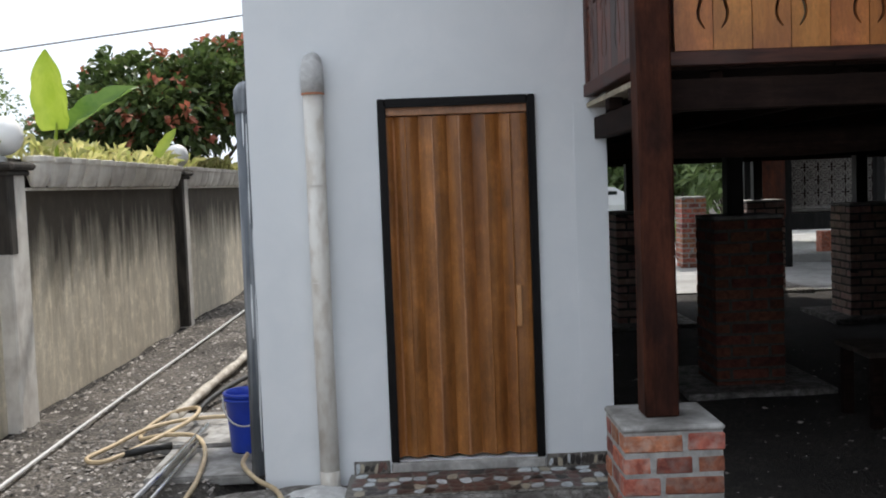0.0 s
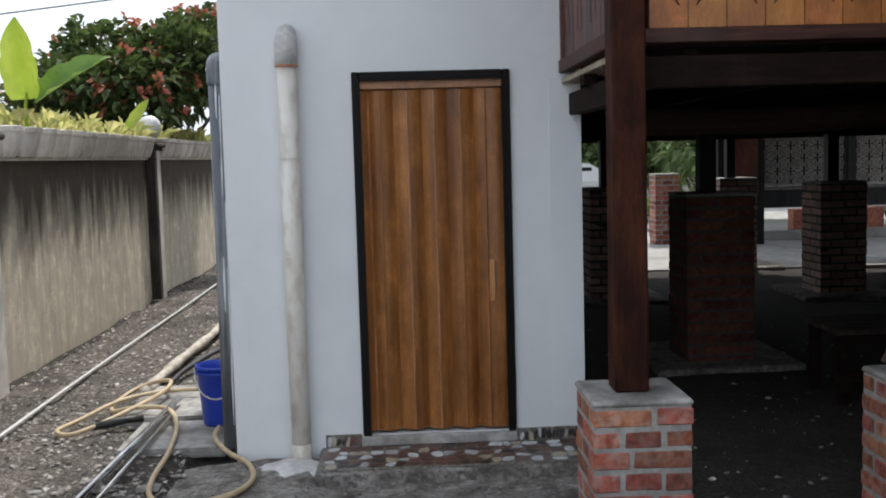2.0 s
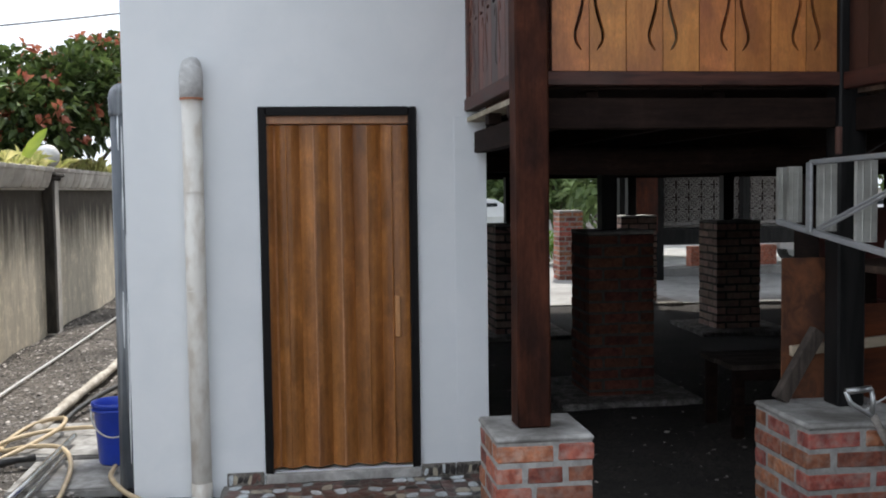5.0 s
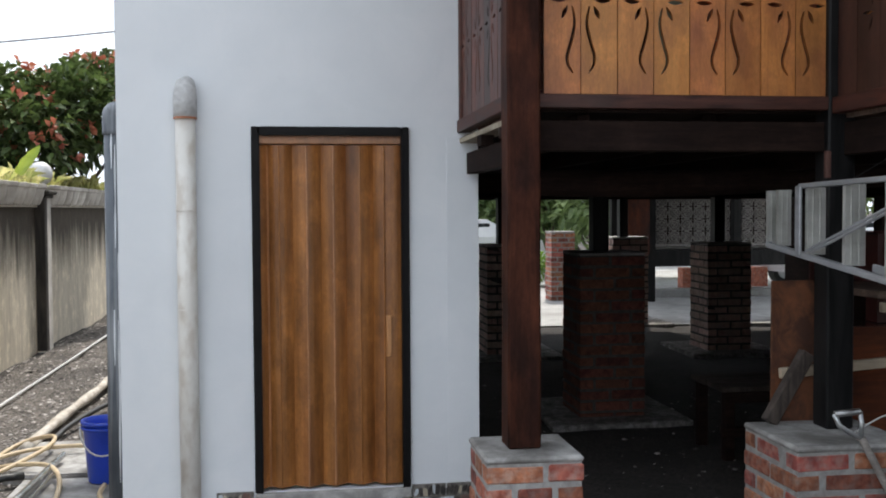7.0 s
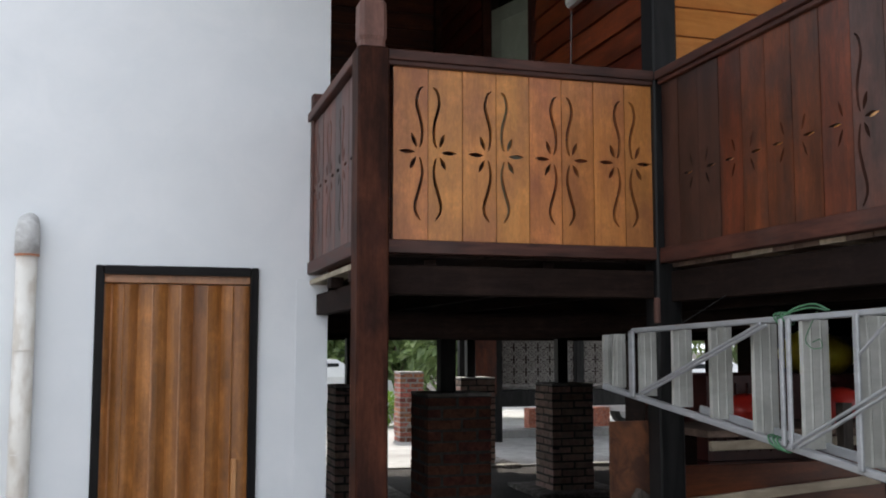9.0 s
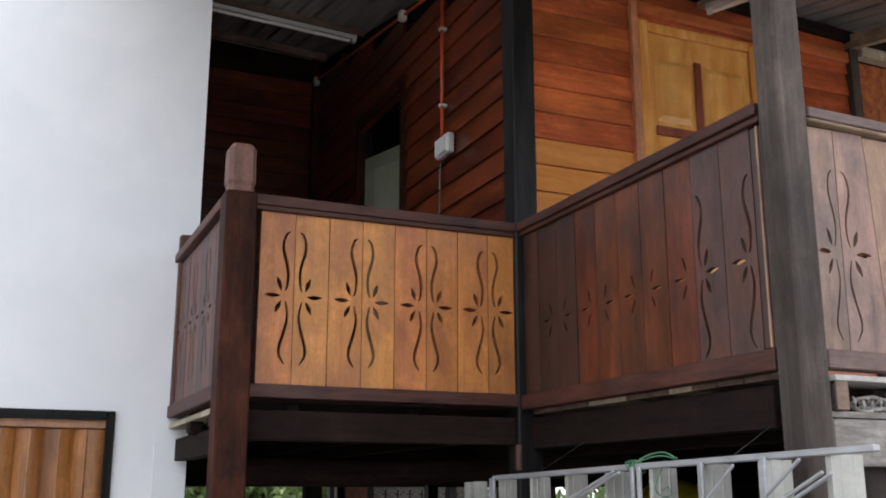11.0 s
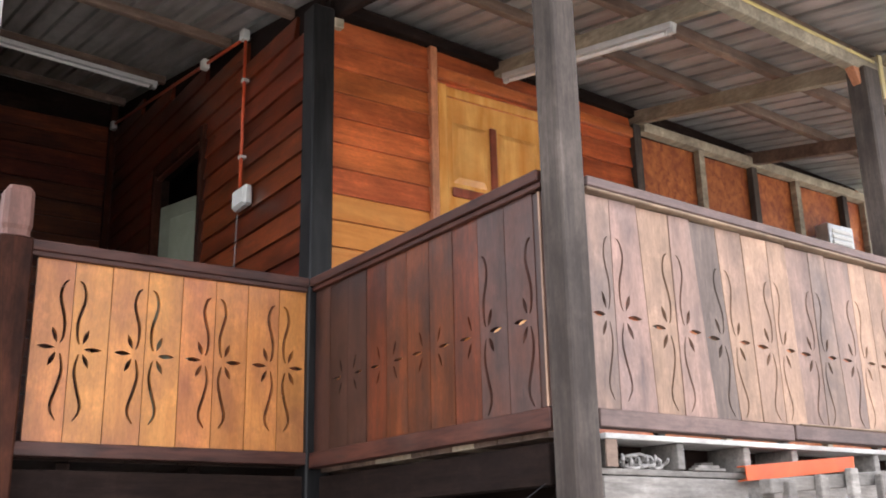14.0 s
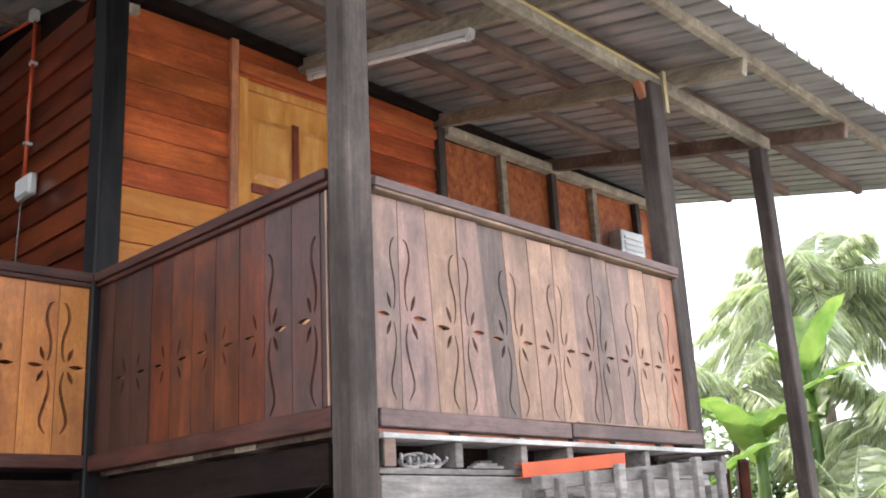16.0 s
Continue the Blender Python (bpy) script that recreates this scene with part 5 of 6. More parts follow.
def gable(x0, x1, y0, y1, z0, gap=0.012):
    """An upright wall whose top follows the roof."""
    bm = bmesh.new()
    v = [bm.verts.new(c) for x in (x0, x1) for c in ((x, y0, z0), (x, y1, z0), (x, y1, roof_z(x, y1) - gap), (x, y0, roof_z(x, y0) - gap))]
    for f in ((0, 1, 2, 3), (7, 6, 5, 4), (0, 4, 5, 1), (1, 5, 6, 2), (2, 6, 7, 3), (3, 7, 4, 0)):
        bm.faces.new([v[k] for k in f])
    return bm


# ---- house walls ----
HY = 4.15
hw = thing("wall_south", (4.9, HY, 2.18), "varnished reddish horizontal plank wall of the house", "wall", kind="structure")
top_at = lambda x: roof_z(x, HY) - 0.13
part("wall_core", gable(2.4, 3.12, HY + 0.045, HY + 0.1, 2.18), M["beam"], hw)
part("wall_core", gable(4.02, 7.42, HY + 0.045, HY + 0.1, 2.18), M["beam"], hw)
part("wall_core", gable(3.12, 4.02, HY + 0.05, HY + 0.1, 4.5), M["beam"], hw)
z, i = 2.27, 0
while z < 4.68:
    spans = [(2.395, 3.115), (4.03, 4.76)] if z + 0.15 < 4.52 else [(2.395, 3.115), (3.12, 4.76)]
    for x0, x1 in spans:
        mt = "plank_pale" if (x0 < 3 and z < 3.55) else "plank"
        bm = bmesh.new()
        za, zb = z + rnd.uniform(-0.004, 0.004), z + 0.152
        v = [bm.verts.new(c) for c in ((x0, HY + 0.002, za), (x1, HY + 0.002, za), (x1, HY + 0.022, zb), (x0, HY + 0.022, zb), (x0, HY + 0.04, za), (x1, HY + 0.04, za), (x1, HY + 0.04, zb), (x0, HY + 0.04, zb))]
        for f in ((0, 1, 2, 3), (4, 7, 6, 5), (0, 4, 5, 1), (3, 2, 6, 7), (0, 3, 7, 4), (1, 5, 6, 2)):
            bm.faces.new([v[k] for k in f])
        part("plank", bm, M[mt], hw)
    z += 0.152
    i += 1
part("door_trim", bx(3.085, 3.135, HY - 0.02, HY + 0.03, 2.2, 4.70, bevel=0.004), M["orange_board"], hw)
part("lintel", bar((3.135, HY, 4.535), (4.76, HY, 4.50), 0.05, 0.07), M["plank"], hw)
part("wall_plate", bar((2.395, HY, 4.765), (4.8, HY, 4.65), 0.07, 0.07), M["beam"], hw)
part("corner_block", bx(2.40, 2.485, HY - 0.03, HY + 0.04, 4.63, 4.69, bevel=0.004), M["rafter"], hw)
part("end_stud", bx(4.765, 4.835, HY - 0.03, HY + 0.04, 2.2, 4.57, bevel=0.004), M["greypost"], hw)
for x0, x1 in ((4.84, 5.40), (5.46, 5.98), (6.04, 6.49), (6.55, 7.09), (7.15, 7.40)):
    part("board_sheet", bx(x0 - 0.02, x1 + 0.02, HY + 0.018, HY + 0.032, 2.2, 4.50 - 0.02 * (x0 - 4.8)), M["osb"], hw)
for k, x in enumerate((5.43, 6.01, 6.52, 7.12, 7.41)):
    part("stud", bx(x - 0.03, x + 0.03, HY - 0.04, HY + 0.015, 2.2, 4.52 - 0.02 * (x - 4.8), bevel=0.004), M["greypost" if k % 2 else "rafter"], hw)
part("wall_plate", bar((4.84, HY - 0.02, 4.55), (7.44, HY - 0.02, 4.49), 0.08, 0.07), M["rafter"], hw)
solo("wall_east", bx(7.36, 7.46, HY + 0.05, 14.6, 2.18, 4.6), M["osb"], (7.4, 9, 2.18), "orange board end wall of the house", "wall", kind="structure")
# walls added below the floor to keep daylight out of the far sides
bm = bmesh.new()
for a in ((4.4, 11.35, -0.05, 2.12), (12.85, 14.6, -0.05, 2.12), (11.35, 12.85, -0.05, 1.08), (11.35, 12.85, 1.84, 2.12), (11.95, 12.15, 1.08, 1.84)):
    box(bm, 7.36, 7.46, *a)
bmesh.ops.remove_doubles(bm, verts=bm.verts, dist=0.0005)
solo("skirt_wall_east", bm, M["beam_y"], (7.4, 9, 0), "dark wall with two openings added below the floor to block light", "wall", kind="structure")
# added wall that keeps light from the south-east off the brick pier
solo("skirt_wall_veranda", bx(2.62, 4.6, 2.52, 2.58, -0.05, 1.85), M["beam"], (3.6, 2.55, 0), "plain dark wall added below the veranda to block light", "wall", kind="structure")
solo("skirt_wall_west", bx(0.8, 0.9, 7.92, 14.0, -0.05, 2.12), M["beam_y"], (0.85, 11, 0), "dark wall added below the floor to block light", "wall", kind="structure")
solo("skirt_wall_south", bx(4.4, 7.36, 4.4, 4.5, -0.05, 2.12), M["beam"], (5.5, 4.45, 0), "dark wall added below the floor to block light", "wall", kind="structure")
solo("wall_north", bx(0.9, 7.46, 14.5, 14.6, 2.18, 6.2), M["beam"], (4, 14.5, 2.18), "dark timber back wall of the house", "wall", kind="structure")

hd = thing("door_2", (3.57, HY, 2.2), "closed glossy yellow timber panel door with red mouldings", "door", kind="structure")
part("door_frame", bx(3.14, 3.205, HY - 0.012, HY + 0.04, 2.2, 4.47, bevel=0.004), M["doorwood"], hd)
part("door_frame", bx(3.95, 4.02, HY - 0.012, HY + 0.04, 2.2, 4.44, bevel=0.004), M["doorwood"], hd)
part("door_frame", bx(3.205, 3.95, HY - 0.01, HY + 0.04, 4.40, 4.46, bevel=0.004), M["doorwood"], hd)
leaf_2 = part("door_leaf", bx(3.207, 3.948, HY + 0.008, HY + 0.045, 2.2, 4.398), M["doorwood"], hd)
part("moulding", bx(3.53, 3.58, HY - 0.010, HY + 0.008, 3.72, 4.26, bevel=0.006), M["doorred"], leaf_2, "red upright moulding")
part("moulding", bx(3.24, 3.53, HY - 0.009, HY + 0.008, 3.76, 3.82, bevel=0.006), M["doorred"], leaf_2, "red cross moulding")
part("moulding", bx(3.58, 3.92, HY - 0.009, HY + 0.008, 3.76, 3.82, bevel=0.006), M["doorred"], leaf_2, "red cross moulding")
for x0, x1, z0, z1 in ((3.25, 3.51, 3.85, 4.24), (3.60, 3.91, 3.85, 4.24), (3.25, 3.51, 2.9, 3.70), (3.60, 3.91, 2.9, 3.70)):
    bm = bmesh.new()
    a = [bm.verts.new(c) for c in ((x0, HY + 0.0075, z0), (x1, HY + 0.0075, z0), (x1, HY + 0.0075, z1), (x0, HY + 0.0075, z1))]
    b = [bm.verts.new(c) for c in ((x0 + 0.035, HY - 0.008, z0 + 0.035), (x1 - 0.035, HY - 0.008, z0 + 0.035), (x1 - 0.035, HY - 0.008, z1 - 0.035), (x0 + 0.035, HY - 0.008, z1 - 0.035))]
    bm.faces.new(b)
    for k in range(4):
        bm.faces.new((a[k], a[(k + 1) % 4], b[(k + 1) % 4], b[k]))
    part("door_panel", bm, M["doorwood"], leaf_2)

# side wall towards the balcony
sw = thing("wall_west", (2.35, 6.2, 2.18), "varnished red plank side wall with a doorway, shade put into its colour", "wall", kind="structure")
SX = 2.35

part("wall_core", gable(SX + 0.04, SX + 0.1, HY + 0.1, 5.93, 2.18), M["beam_y"], sw)
part("wall_core", gable(SX + 0.04, SX + 0.1, 6.85, 14.5, 2.18), M["beam_y"], sw)
part("wall_core", gable(SX + 0.04, SX + 0.1, 5.93, 6.85, 4.56), M["beam_y"], sw)
z = 2.27
while z < 5.45:
    for y0, y1 in ([(4.2, 5.9), (6.9, 8.12)] if z + 0.15 < 4.6 else [(4.2, 8.12)]):
        ylow = 4.15 + (z + 0.152 + 0.08 - 4.86) / 0.21
        a = max(y0, ylow)
        if a > y1 - 0.1:
            continue
        bm = bmesh.new()
        v = [bm.verts.new(c) for c in ((SX + 0.002, a, z), (SX + 0.002, y1, z), (SX + 0.022, y1, z + 0.152), (SX + 0.022, a, z + 0.152), (SX + 0.04, a, z), (SX + 0.04, y1, z), (SX + 0.04, y1, z + 0.152), (SX + 0.04, a, z + 0.152))]
        for f in ((0, 1, 2, 3), (4, 7, 6, 5), (0, 4, 5, 1), (3, 2, 6, 7), (0, 3, 7, 4), (1, 5, 6, 2)):
            bm.faces.new([v[k] for k in f])
        part("plank", bm, M["plank_dim_y"], sw)
    z += 0.152
part("door_trim", bx(SX - 0.02, SX + 0.04, 5.87, 5.93, 2.18, 4.66, bevel=0.004), M["post"], sw)
part("door_trim", bx(SX - 0.02, SX + 0.04, 6.85, 6.91, 2.18, 4.66, bevel=0.004), M["post"], sw)
part("lintel", bx(SX - 0.02, SX + 0.04, 5.93, 6.85, 4.57, 4.66, bevel=0.004), M["post"], sw)
dg = thing("door_3", (2.4, 6.84, 2.2), "pale green painted door standing ajar in the doorway", "door", kind="structure")
part("door_leaf", bar((2.40, 6.83, 3.27), (2.62, 6.05, 3.27), 0.035, 2.1), M["pale_green"], dg)
part("door_panel", bar((2.41, 6.62, 3.95), (2.52, 6.25, 3.95), 0.05, 0.45), M["pale_green"], dg)
bwall = thing("wall_recess", (1.6, 8.15, 2.18), "varnished plank wall at the back of the balcony, coloured darker for its shade", "wall", kind="structure")
part("wall_core", gable(0.9, 2.39, 8.17, 8.25, 2.18), M["beam"], bwall)
z = 2.27
while z < 5.42:
    bm = bx(0.9, 2.345, 8.14, 8.168, z, z + 0.147, bevel=0.003)
    part("plank", bm, M["plank_dim"], bwall)
    z += 0.152
# trim added to close specks of light in the corner
part("corner_trim", gable(2.30, 2.36, 8.085, 8.139, 2.18), M["post"], bwall)
# plain fillers and an inner partition of the room, added against light leaks
solo("wall_filler", gable(0.76, 0.86, 5.7, 8.25, 5.095), M["paint"], (0.8, 7, 5.1), "plain wall added against light leaking between the washroom and the roof", "wall", kind="structure")
solo("wall_corner", gable(0.76, 0.9, 7.905, 8.165, 2.18), M["beam_y"], (0.83, 8, 2.18), "plain dark corner wall added against light leaks", "wall", kind="structure")
solo("wall_inner", gable(3.02, 3.1, HY + 0.12, 14.4, 2.18), M["beam_y"], (3.06, 9, 2.18), "plain dark inner partition added against light leaks", "wall", kind="structure")

# ---- roof ----
bm = bmesh.new()
X0, X1, Y0, Y1 = 0.2, 7.75, 1.60, 14.9
prof = []
x = X0
while x < X1:
    for dx, dz in ((0.0, 0.0), (0.082, 0.0), (0.088, 0.029), (0.110, 0.029), (0.116, 0.0)):
        prof.append((x + dx, dz))
    x += 0.135
ys = [Y0, 2.6, 4.15, 6, 8.3, 11, Y1]
rows = [[bm.verts.new((px, y + 0.004 * math.sin(px * 9), roof_z(px, y) + dz)) for px, dz in prof] for y in ys]
for a, b in zip(rows, rows[1:]):
    for k in range(len(prof) - 1):
        bm.faces.new((a[k], a[k + 1], b[k + 1], b[k]))
g = bmesh.ops.extrude_face_region(bm, geom=list(bm.faces))
bmesh.ops.translate(bm, verts=[v for v in g["geom"] if isinstance(v, bmesh.types.BMVert)], vec=(0, 0, 0.003))
solo("roof_sheet", bm, M["zinc"], (4, 4.15, 4.86), "grey corrugated metal roof sheeting seen from below", "roof", kind="structure")


def along_x(y, x0, x1, dz, w, h):
    return bar((x0, y, roof_z(x0, y) - dz), (x1, y, roof_z(x1, y) - dz), w, h)


for y, x1, mt in ((1.83, 7.66, "rafter"), (2.42, 7.6, "purlin"), (2.95, 7.5, "purlin"), (3.5, 7.58, "purlin"), (4.6, 7.4, "purlin"), (5.5, 2.36, "purlin"), (6.85, 2.36, "purlin"), (7.9, 2.36, "purlin")):
    x0 = 0.8 if y > 4.5 else 1.6
    solo("purlin", along_x(y, x0, x1, 0.035, 0.05, 0.065), M[mt], (x0, y, roof_z(x0, y) - 0.07), "rough timber roof purlin", "purlin", "purlins")
for x, mt in ((2.44, "purlin"), (3.62, "rafter"), (4.80, "rafter"), (6.0, "purlin2")):
    y0 = 1.80
    solo("rafter", bar((x, y0, roof_z(x, y0) - 0.115), (x, HY + 0.03, roof_z(x, HY) - 0.115), 0.05, 0.095), M["purlin" if mt == "purlin2" else "rafter" if mt == "rafter" else "beam_y"], (x, 3, roof_z(x, y0) - 0.16), "grey timber rafter over the veranda", "rafter", "rafters")
solo("eave_beam", bar((2.2, 2.26, roof_z(2.2, 2.26) - 0.209), (5.85, 2.26, roof_z(5.85, 2.26) - 0.209), 0.06, 0.085), M["rafter"], (4, 2.26, 4.2), "grey timber eave beam on the posts", "beam")
solo("painted_batten", bar((2.9, 2.224, roof_z(2.9, 2.26) - 0.18), (4.62, 2.224, roof_z(4.62, 2.26) - 0.18), 0.008, 0.022), M["yellow"], (3.7, 2.22, 4.2), "flaking yellow painted batten on the eave beam", "batten")
solo("painted_batten", bx(4.60, 4.63, 2.188, 2.198, 3.95, 4.2), M["yellow"], (4.62, 2.19, 3.95), "short flaking yellow painted batten on the post", "batten")
solo("bracket", bar((4.42, 2.26, 4.2), (4.53, 2.26, 4.02), 0.05, 0.07), M["orange_board"], (4.47, 2.26, 4.0), "small reddish timber bracket at the post head", "bracket")


def strip_light(p, q, label):
    p, q = Vector(p), Vector(q)
    th = thing("strip_light", p, label, "lamp", "strip lights")
    body = part("lamp_body", bar(p, q, 0.05, 0.035), M["white_plastic"], th)
    d = (q - p).normalized()
    part("tube", pipe([p + d * 0.06 - Vector((0, 0, 0.035)), q - d * 0.06 - Vector((0, 0, 0.035))], 0.013, 8), M["lampglass"], th)
    for c in (p + d * 0.02, q - d * 0.02):
        part("tube_holder", beam(bmesh.new(), c - Vector((0, 0, 0.045)), c + Vector((0, 0, 0.01)), 0.045, 0.03, up=(1, 0, 0)), M["white_plastic"], body)


strip_light((3.61, 4.08, roof_z(3.61, 4.08) - 0.185), (3.61, 2.68, roof_z(3.61, 2.68) - 0.185), "unlit white fluorescent strip lamp under a rafter")
strip_light((1.0, 6.80, roof_z(1.0, 6.8) - 0.1), (2.28, 6.80, roof_z(2.28, 6.8) - 0.1), "unlit white fluorescent strip lamp over the balcony")

# conduit and switch box
cd = thing("conduit", (2.33, 5.16, 3.95), "orange electrical conduit with white clips on the wall", "conduit")
part("conduit_pipe", pipe([(2.325, 5.16, 3.95), (2.325, 5.16, 5.0)], 0.012, 8), M["red_conduit"], cd, smooth=True)
part("conduit_pipe", pipe([(2.325, 5.16, 5.0), (2.325, 5.86, 5.11), (2.325, 6.8, 5.26), (2.325, 8.05, 5.46)], 0.011, 8), M["red_conduit"], cd, smooth=True)
for y, z in ((5.16, 5.02), (5.86, 5.11), (8.05, 5.45)):
    part("junction", bx(2.29, 2.345, y - 0.03, y + 0.03, z - 0.045, z + 0.03, bevel=0.008), M["box_white"], cd, "white junction fitting")
for z in (4.15, 4.68):
    part("clip", bx(2.31, 2.352, 5.14, 5.18, z, z + 0.02), M["box_white"], cd)
sb = thing("switch_box", (2.31, 5.12, 3.76), "white plastic switch box on the plank wall", "switch box")
sbody = part("box_body", bx(2.298, 2.352, 5.02, 5.215, 3.805, 3.94, bevel=0.012), M["box_white"], sb)
part("box_lid", bx(2.290, 2.298, 5.035, 5.20, 3.82, 3.925, bevel=0.003), M["box_white"], sbody)
part("cord", pipe([(2.33, 5.2, 3.79), (2.33, 5.22, 3.4), (2.33, 5.2, 3.1)], 0.004, 5), M["wire"], sb)
mb = thing("meter_box", (6.85, HY, 3.78), "grey metal meter box with a pale louvred face", "meter box")
mbody = part("box_body", bx(6.66, 6.98, HY - 0.16, HY - 0.041, 3.74, 4.13, bevel=0.008), M["tin"], mb)
for k in range(7):
    part("louvre", bar((6.70, HY - 0.165, 3.80 + k * 0.045), (6.95, HY - 0.165, 3.80 + k * 0.045), 0.012, 0.03), M["box_white"], mbody)
solo("ceiling_store", bx(3.12, 7.36, HY + 0.12, 14.4, 4.35, 4.40), M["beam"], (5, 9, 4.35), "plain dark timber ceiling of the room", "ceiling", kind="structure")

# ---- things below the house and veranda ----
# aluminium stepladder hung on its side along the veranda's side beam
ld = thing("stepladder", (2.1, 2.9, 1.5), "aluminium stepladder hung on its side under the veranda", "ladder")


def rung_at(k, z, out=0.0):
    """A place on the ladder: k steps from its narrow end, at a height, a little out from it."""
    return (2.036 + 0.0147 * k - out, 3.744 - 0.2796 * k, z)


def ladder_top(k):
    return 1.818 + 0.0068 * k


def ladder_foot(k):
    return 1.503 - 0.0344 * k


part("side_rail", bar(rung_at(-0.45, ladder_top(-0.45)), rung_at(7.3, ladder_top(7.3)), 0.03, 0.022), M["alu"], ld)
part("side_rail", bar(rung_at(-1.45, ladder_foot(-1.45)), rung_at(7.3, ladder_foot(7.3)), 0.03, 0.026), M["alu"], ld)
part("side_rail", bar(rung_at(1.0, ladder_foot(1.0) + 0.012, -0.075), rung_at(7.3, ladder_foot(7.3) + 0.012, -0.10), 0.012, 0.035), M["alu"], ld)
for k in [-1.45, -1.12] + [-0.25 + 0.992 * i for i in range(8)]:
    w, y = 0.062 if k < -1 else 0.084 + 0.006 * k, 3.744 - 0.2796 * k
    x, za, zb = 2.036 + 0.0147 * k, ladder_foot(k) + 0.008, ladder_top(k) - 0.008
    bm = bmesh.new()
    ridges = [(0.0, 0.022), (0.0, 0.0)] + [(w * q, v) for q, v in ((0.24, 0.0), (0.30, -0.0025), (0.36, 0.0), (0.64, 0.0), (0.70, -0.0025), (0.76, 0.0))] + [(w, 0.0), (w, 0.022), (w - 0.004, 0.022), (w - 0.004, 0.006), (0.004, 0.006), (0.004, 0.022)]
    a = [bm.verts.new((x + u, y + v, za)) for u, v in ridges]
    b = [bm.verts.new((x + u, y + v, zb)) for u, v in ridges]
    for q in range(len(ridges)):
        r = (q + 1) % len(ridges)
        bm.faces.new((a[q], a[r], b[r], b[q]))
    part("tread", bm, M["tread"], ld, "dull ribbed tread")
for k, w in ((-0.38, 0.045), (3.40, 0.022), (3.54, 0.022), (4.75, 0.026), (5.80, 0.026)):
    part("cross_strut", bar(rung_at(k, ladder_foot(k), 0.022), rung_at(k, ladder_top(k), 0.022), 0.014, w, up=(0, 1, 0)), M["alu"], ld)
for (ka, za), (kb, zb) in (((-0.10, 1.535), (3.05, 1.826)), ((3.60, 1.395), (6.70, 1.806))):
    for dk in (0, 0.13):
        part("brace", bar(rung_at(ka + dk, za - dk * 0.03, 0.034), rung_at(kb + dk, zb - dk * 0.03, 0.034), 0.010, 0.013), M["alu"], ld)
for ka, za, kb, zb in ((4.80, 1.712, 5.36, 1.836), (5.83, 1.735, 6.38, 1.846)):
    part("short_brace", bar(rung_at(ka, za, 0.03), rung_at(kb, zb, 0.03), 0.008, 0.013), M["alu"], ld)
rp = thing("green_rope", rung_at(3.5, 1.85), "thin green rope knotted round the ladder", "rope")
for k, r in ((3.28, 0.022), (3.36, 0.025), (3.44, 0.023)):
    part("knot", pipe([(rung_at(k, 0)[0] + r * math.cos(t), rung_at(k, 0)[1] + 0.02 * math.sin(t), ladder_top(k) + r * math.sin(t)) for t in [math.tau * q / 16 for q in range(16)]], 0.003, 6, close=True), M["green_rope"], rp, smooth=True)
for k, lift in ((0.0, 0.0), (0.05, 0.012)):
    part("rope_strand", pipe(spline([rung_at(3.3 + k, 1.842, 0.02), rung_at(3.55 + k, 1.866 + lift, 0.0), rung_at(3.8 + k, 1.878 + lift, -0.02), rung_at(4.04 + k, 1.866, -0.03)], 5), 0.003, 6), M["green_rope"], rp, smooth=True)
part("rope_tail", pipe(spline([rung_at(4.0, 1.862, 0.0), rung_at(3.90, 1.80, 0.015), rung_at(3.86, 1.76, 0.02), rung_at(3.98, 1.735, 0.02), rung_at(4.15, 1.738, 0.02), rung_at(4.12, 1.765, 0.02), rung_at(3.98, 1.755, 0.02)], 6), 0.002, 6), M["green_rope"], rp, smooth=True)
for k in (3.12, 3.22, 3.30):
    part("rope_loop", pipe([(rung_at(k, 0)[0] + 0.024 * math.cos(t), rung_at(k, 0)[1] + 0.03 * math.sin(t), ladder_foot(k) + 0.024 * math.sin(t)) for t in [math.tau * q / 14 for q in range(14)]], 0.004, 6, close=True), M["green_rope"], rp, smooth=True)
for k, back in ((0.6, 0.0), (5.0, 0.0)):
    part("hanger_wire", pipe([rung_at(k, ladder_top(k), -0.03), (2.345, rung_at(k, 0)[1] + back, 1.975)], 0.0018, 5), M["rubber"], ld)

# board screen and brace on the wide pier
solo("board_screen", bx(2.108, 2.37, 4.295, 4.31, 0.68, 1.372, bevel=0.002), M["plywood"], (2.2, 4.3, 0.68), "narrow orange-brown plywood sheet standing behind the post", "board")
solo("low_board", bx(2.40, 3.75, 4.315, 4.335, 0.02, 1.14, bevel=0.003), M["plank_dim"], (2.9, 4.3, 0.68), "wide dark red timber sheet standing behind the pier", "board")
solo("screen_ledge", bar((2.14, 4.275, 0.93), (3.7, 4.30, 1.035), 0.03, 0.05), M["paleply"], (2.8, 4.27, 1.0), "pale timber batten across the plywood", "batten")
solo("screen_prop", bar((2.06, 4.22, 0.71), (2.26, 4.24, 1.03), 0.05, 0.07), M["greypost"], (2.1, 4.2, 0.7), "short grey timber prop leaning on the post", "prop")
solo("screen_support", bx(3.5, 3.56, 4.32, 4.38, -0.03, 1.44), M["greypost"], (3.53, 4.35, 0), "grey timber stake behind the plywood", "stake")
# shovel leaning on the pier
sh = thing("shovel", (2.45, 3.72, 0.0), "worn shovel with a grey handle leaning on the pier", "shovel")
hx, hy_, hz = 2.20, 3.74, 0.83
part("shaft", pipe([(2.245, 3.735, 0.735), (2.42, 3.66, 0.35), (2.5, 3.6, 0.12)], 0.017, 10), M["oldwood"], sh, smooth=True)
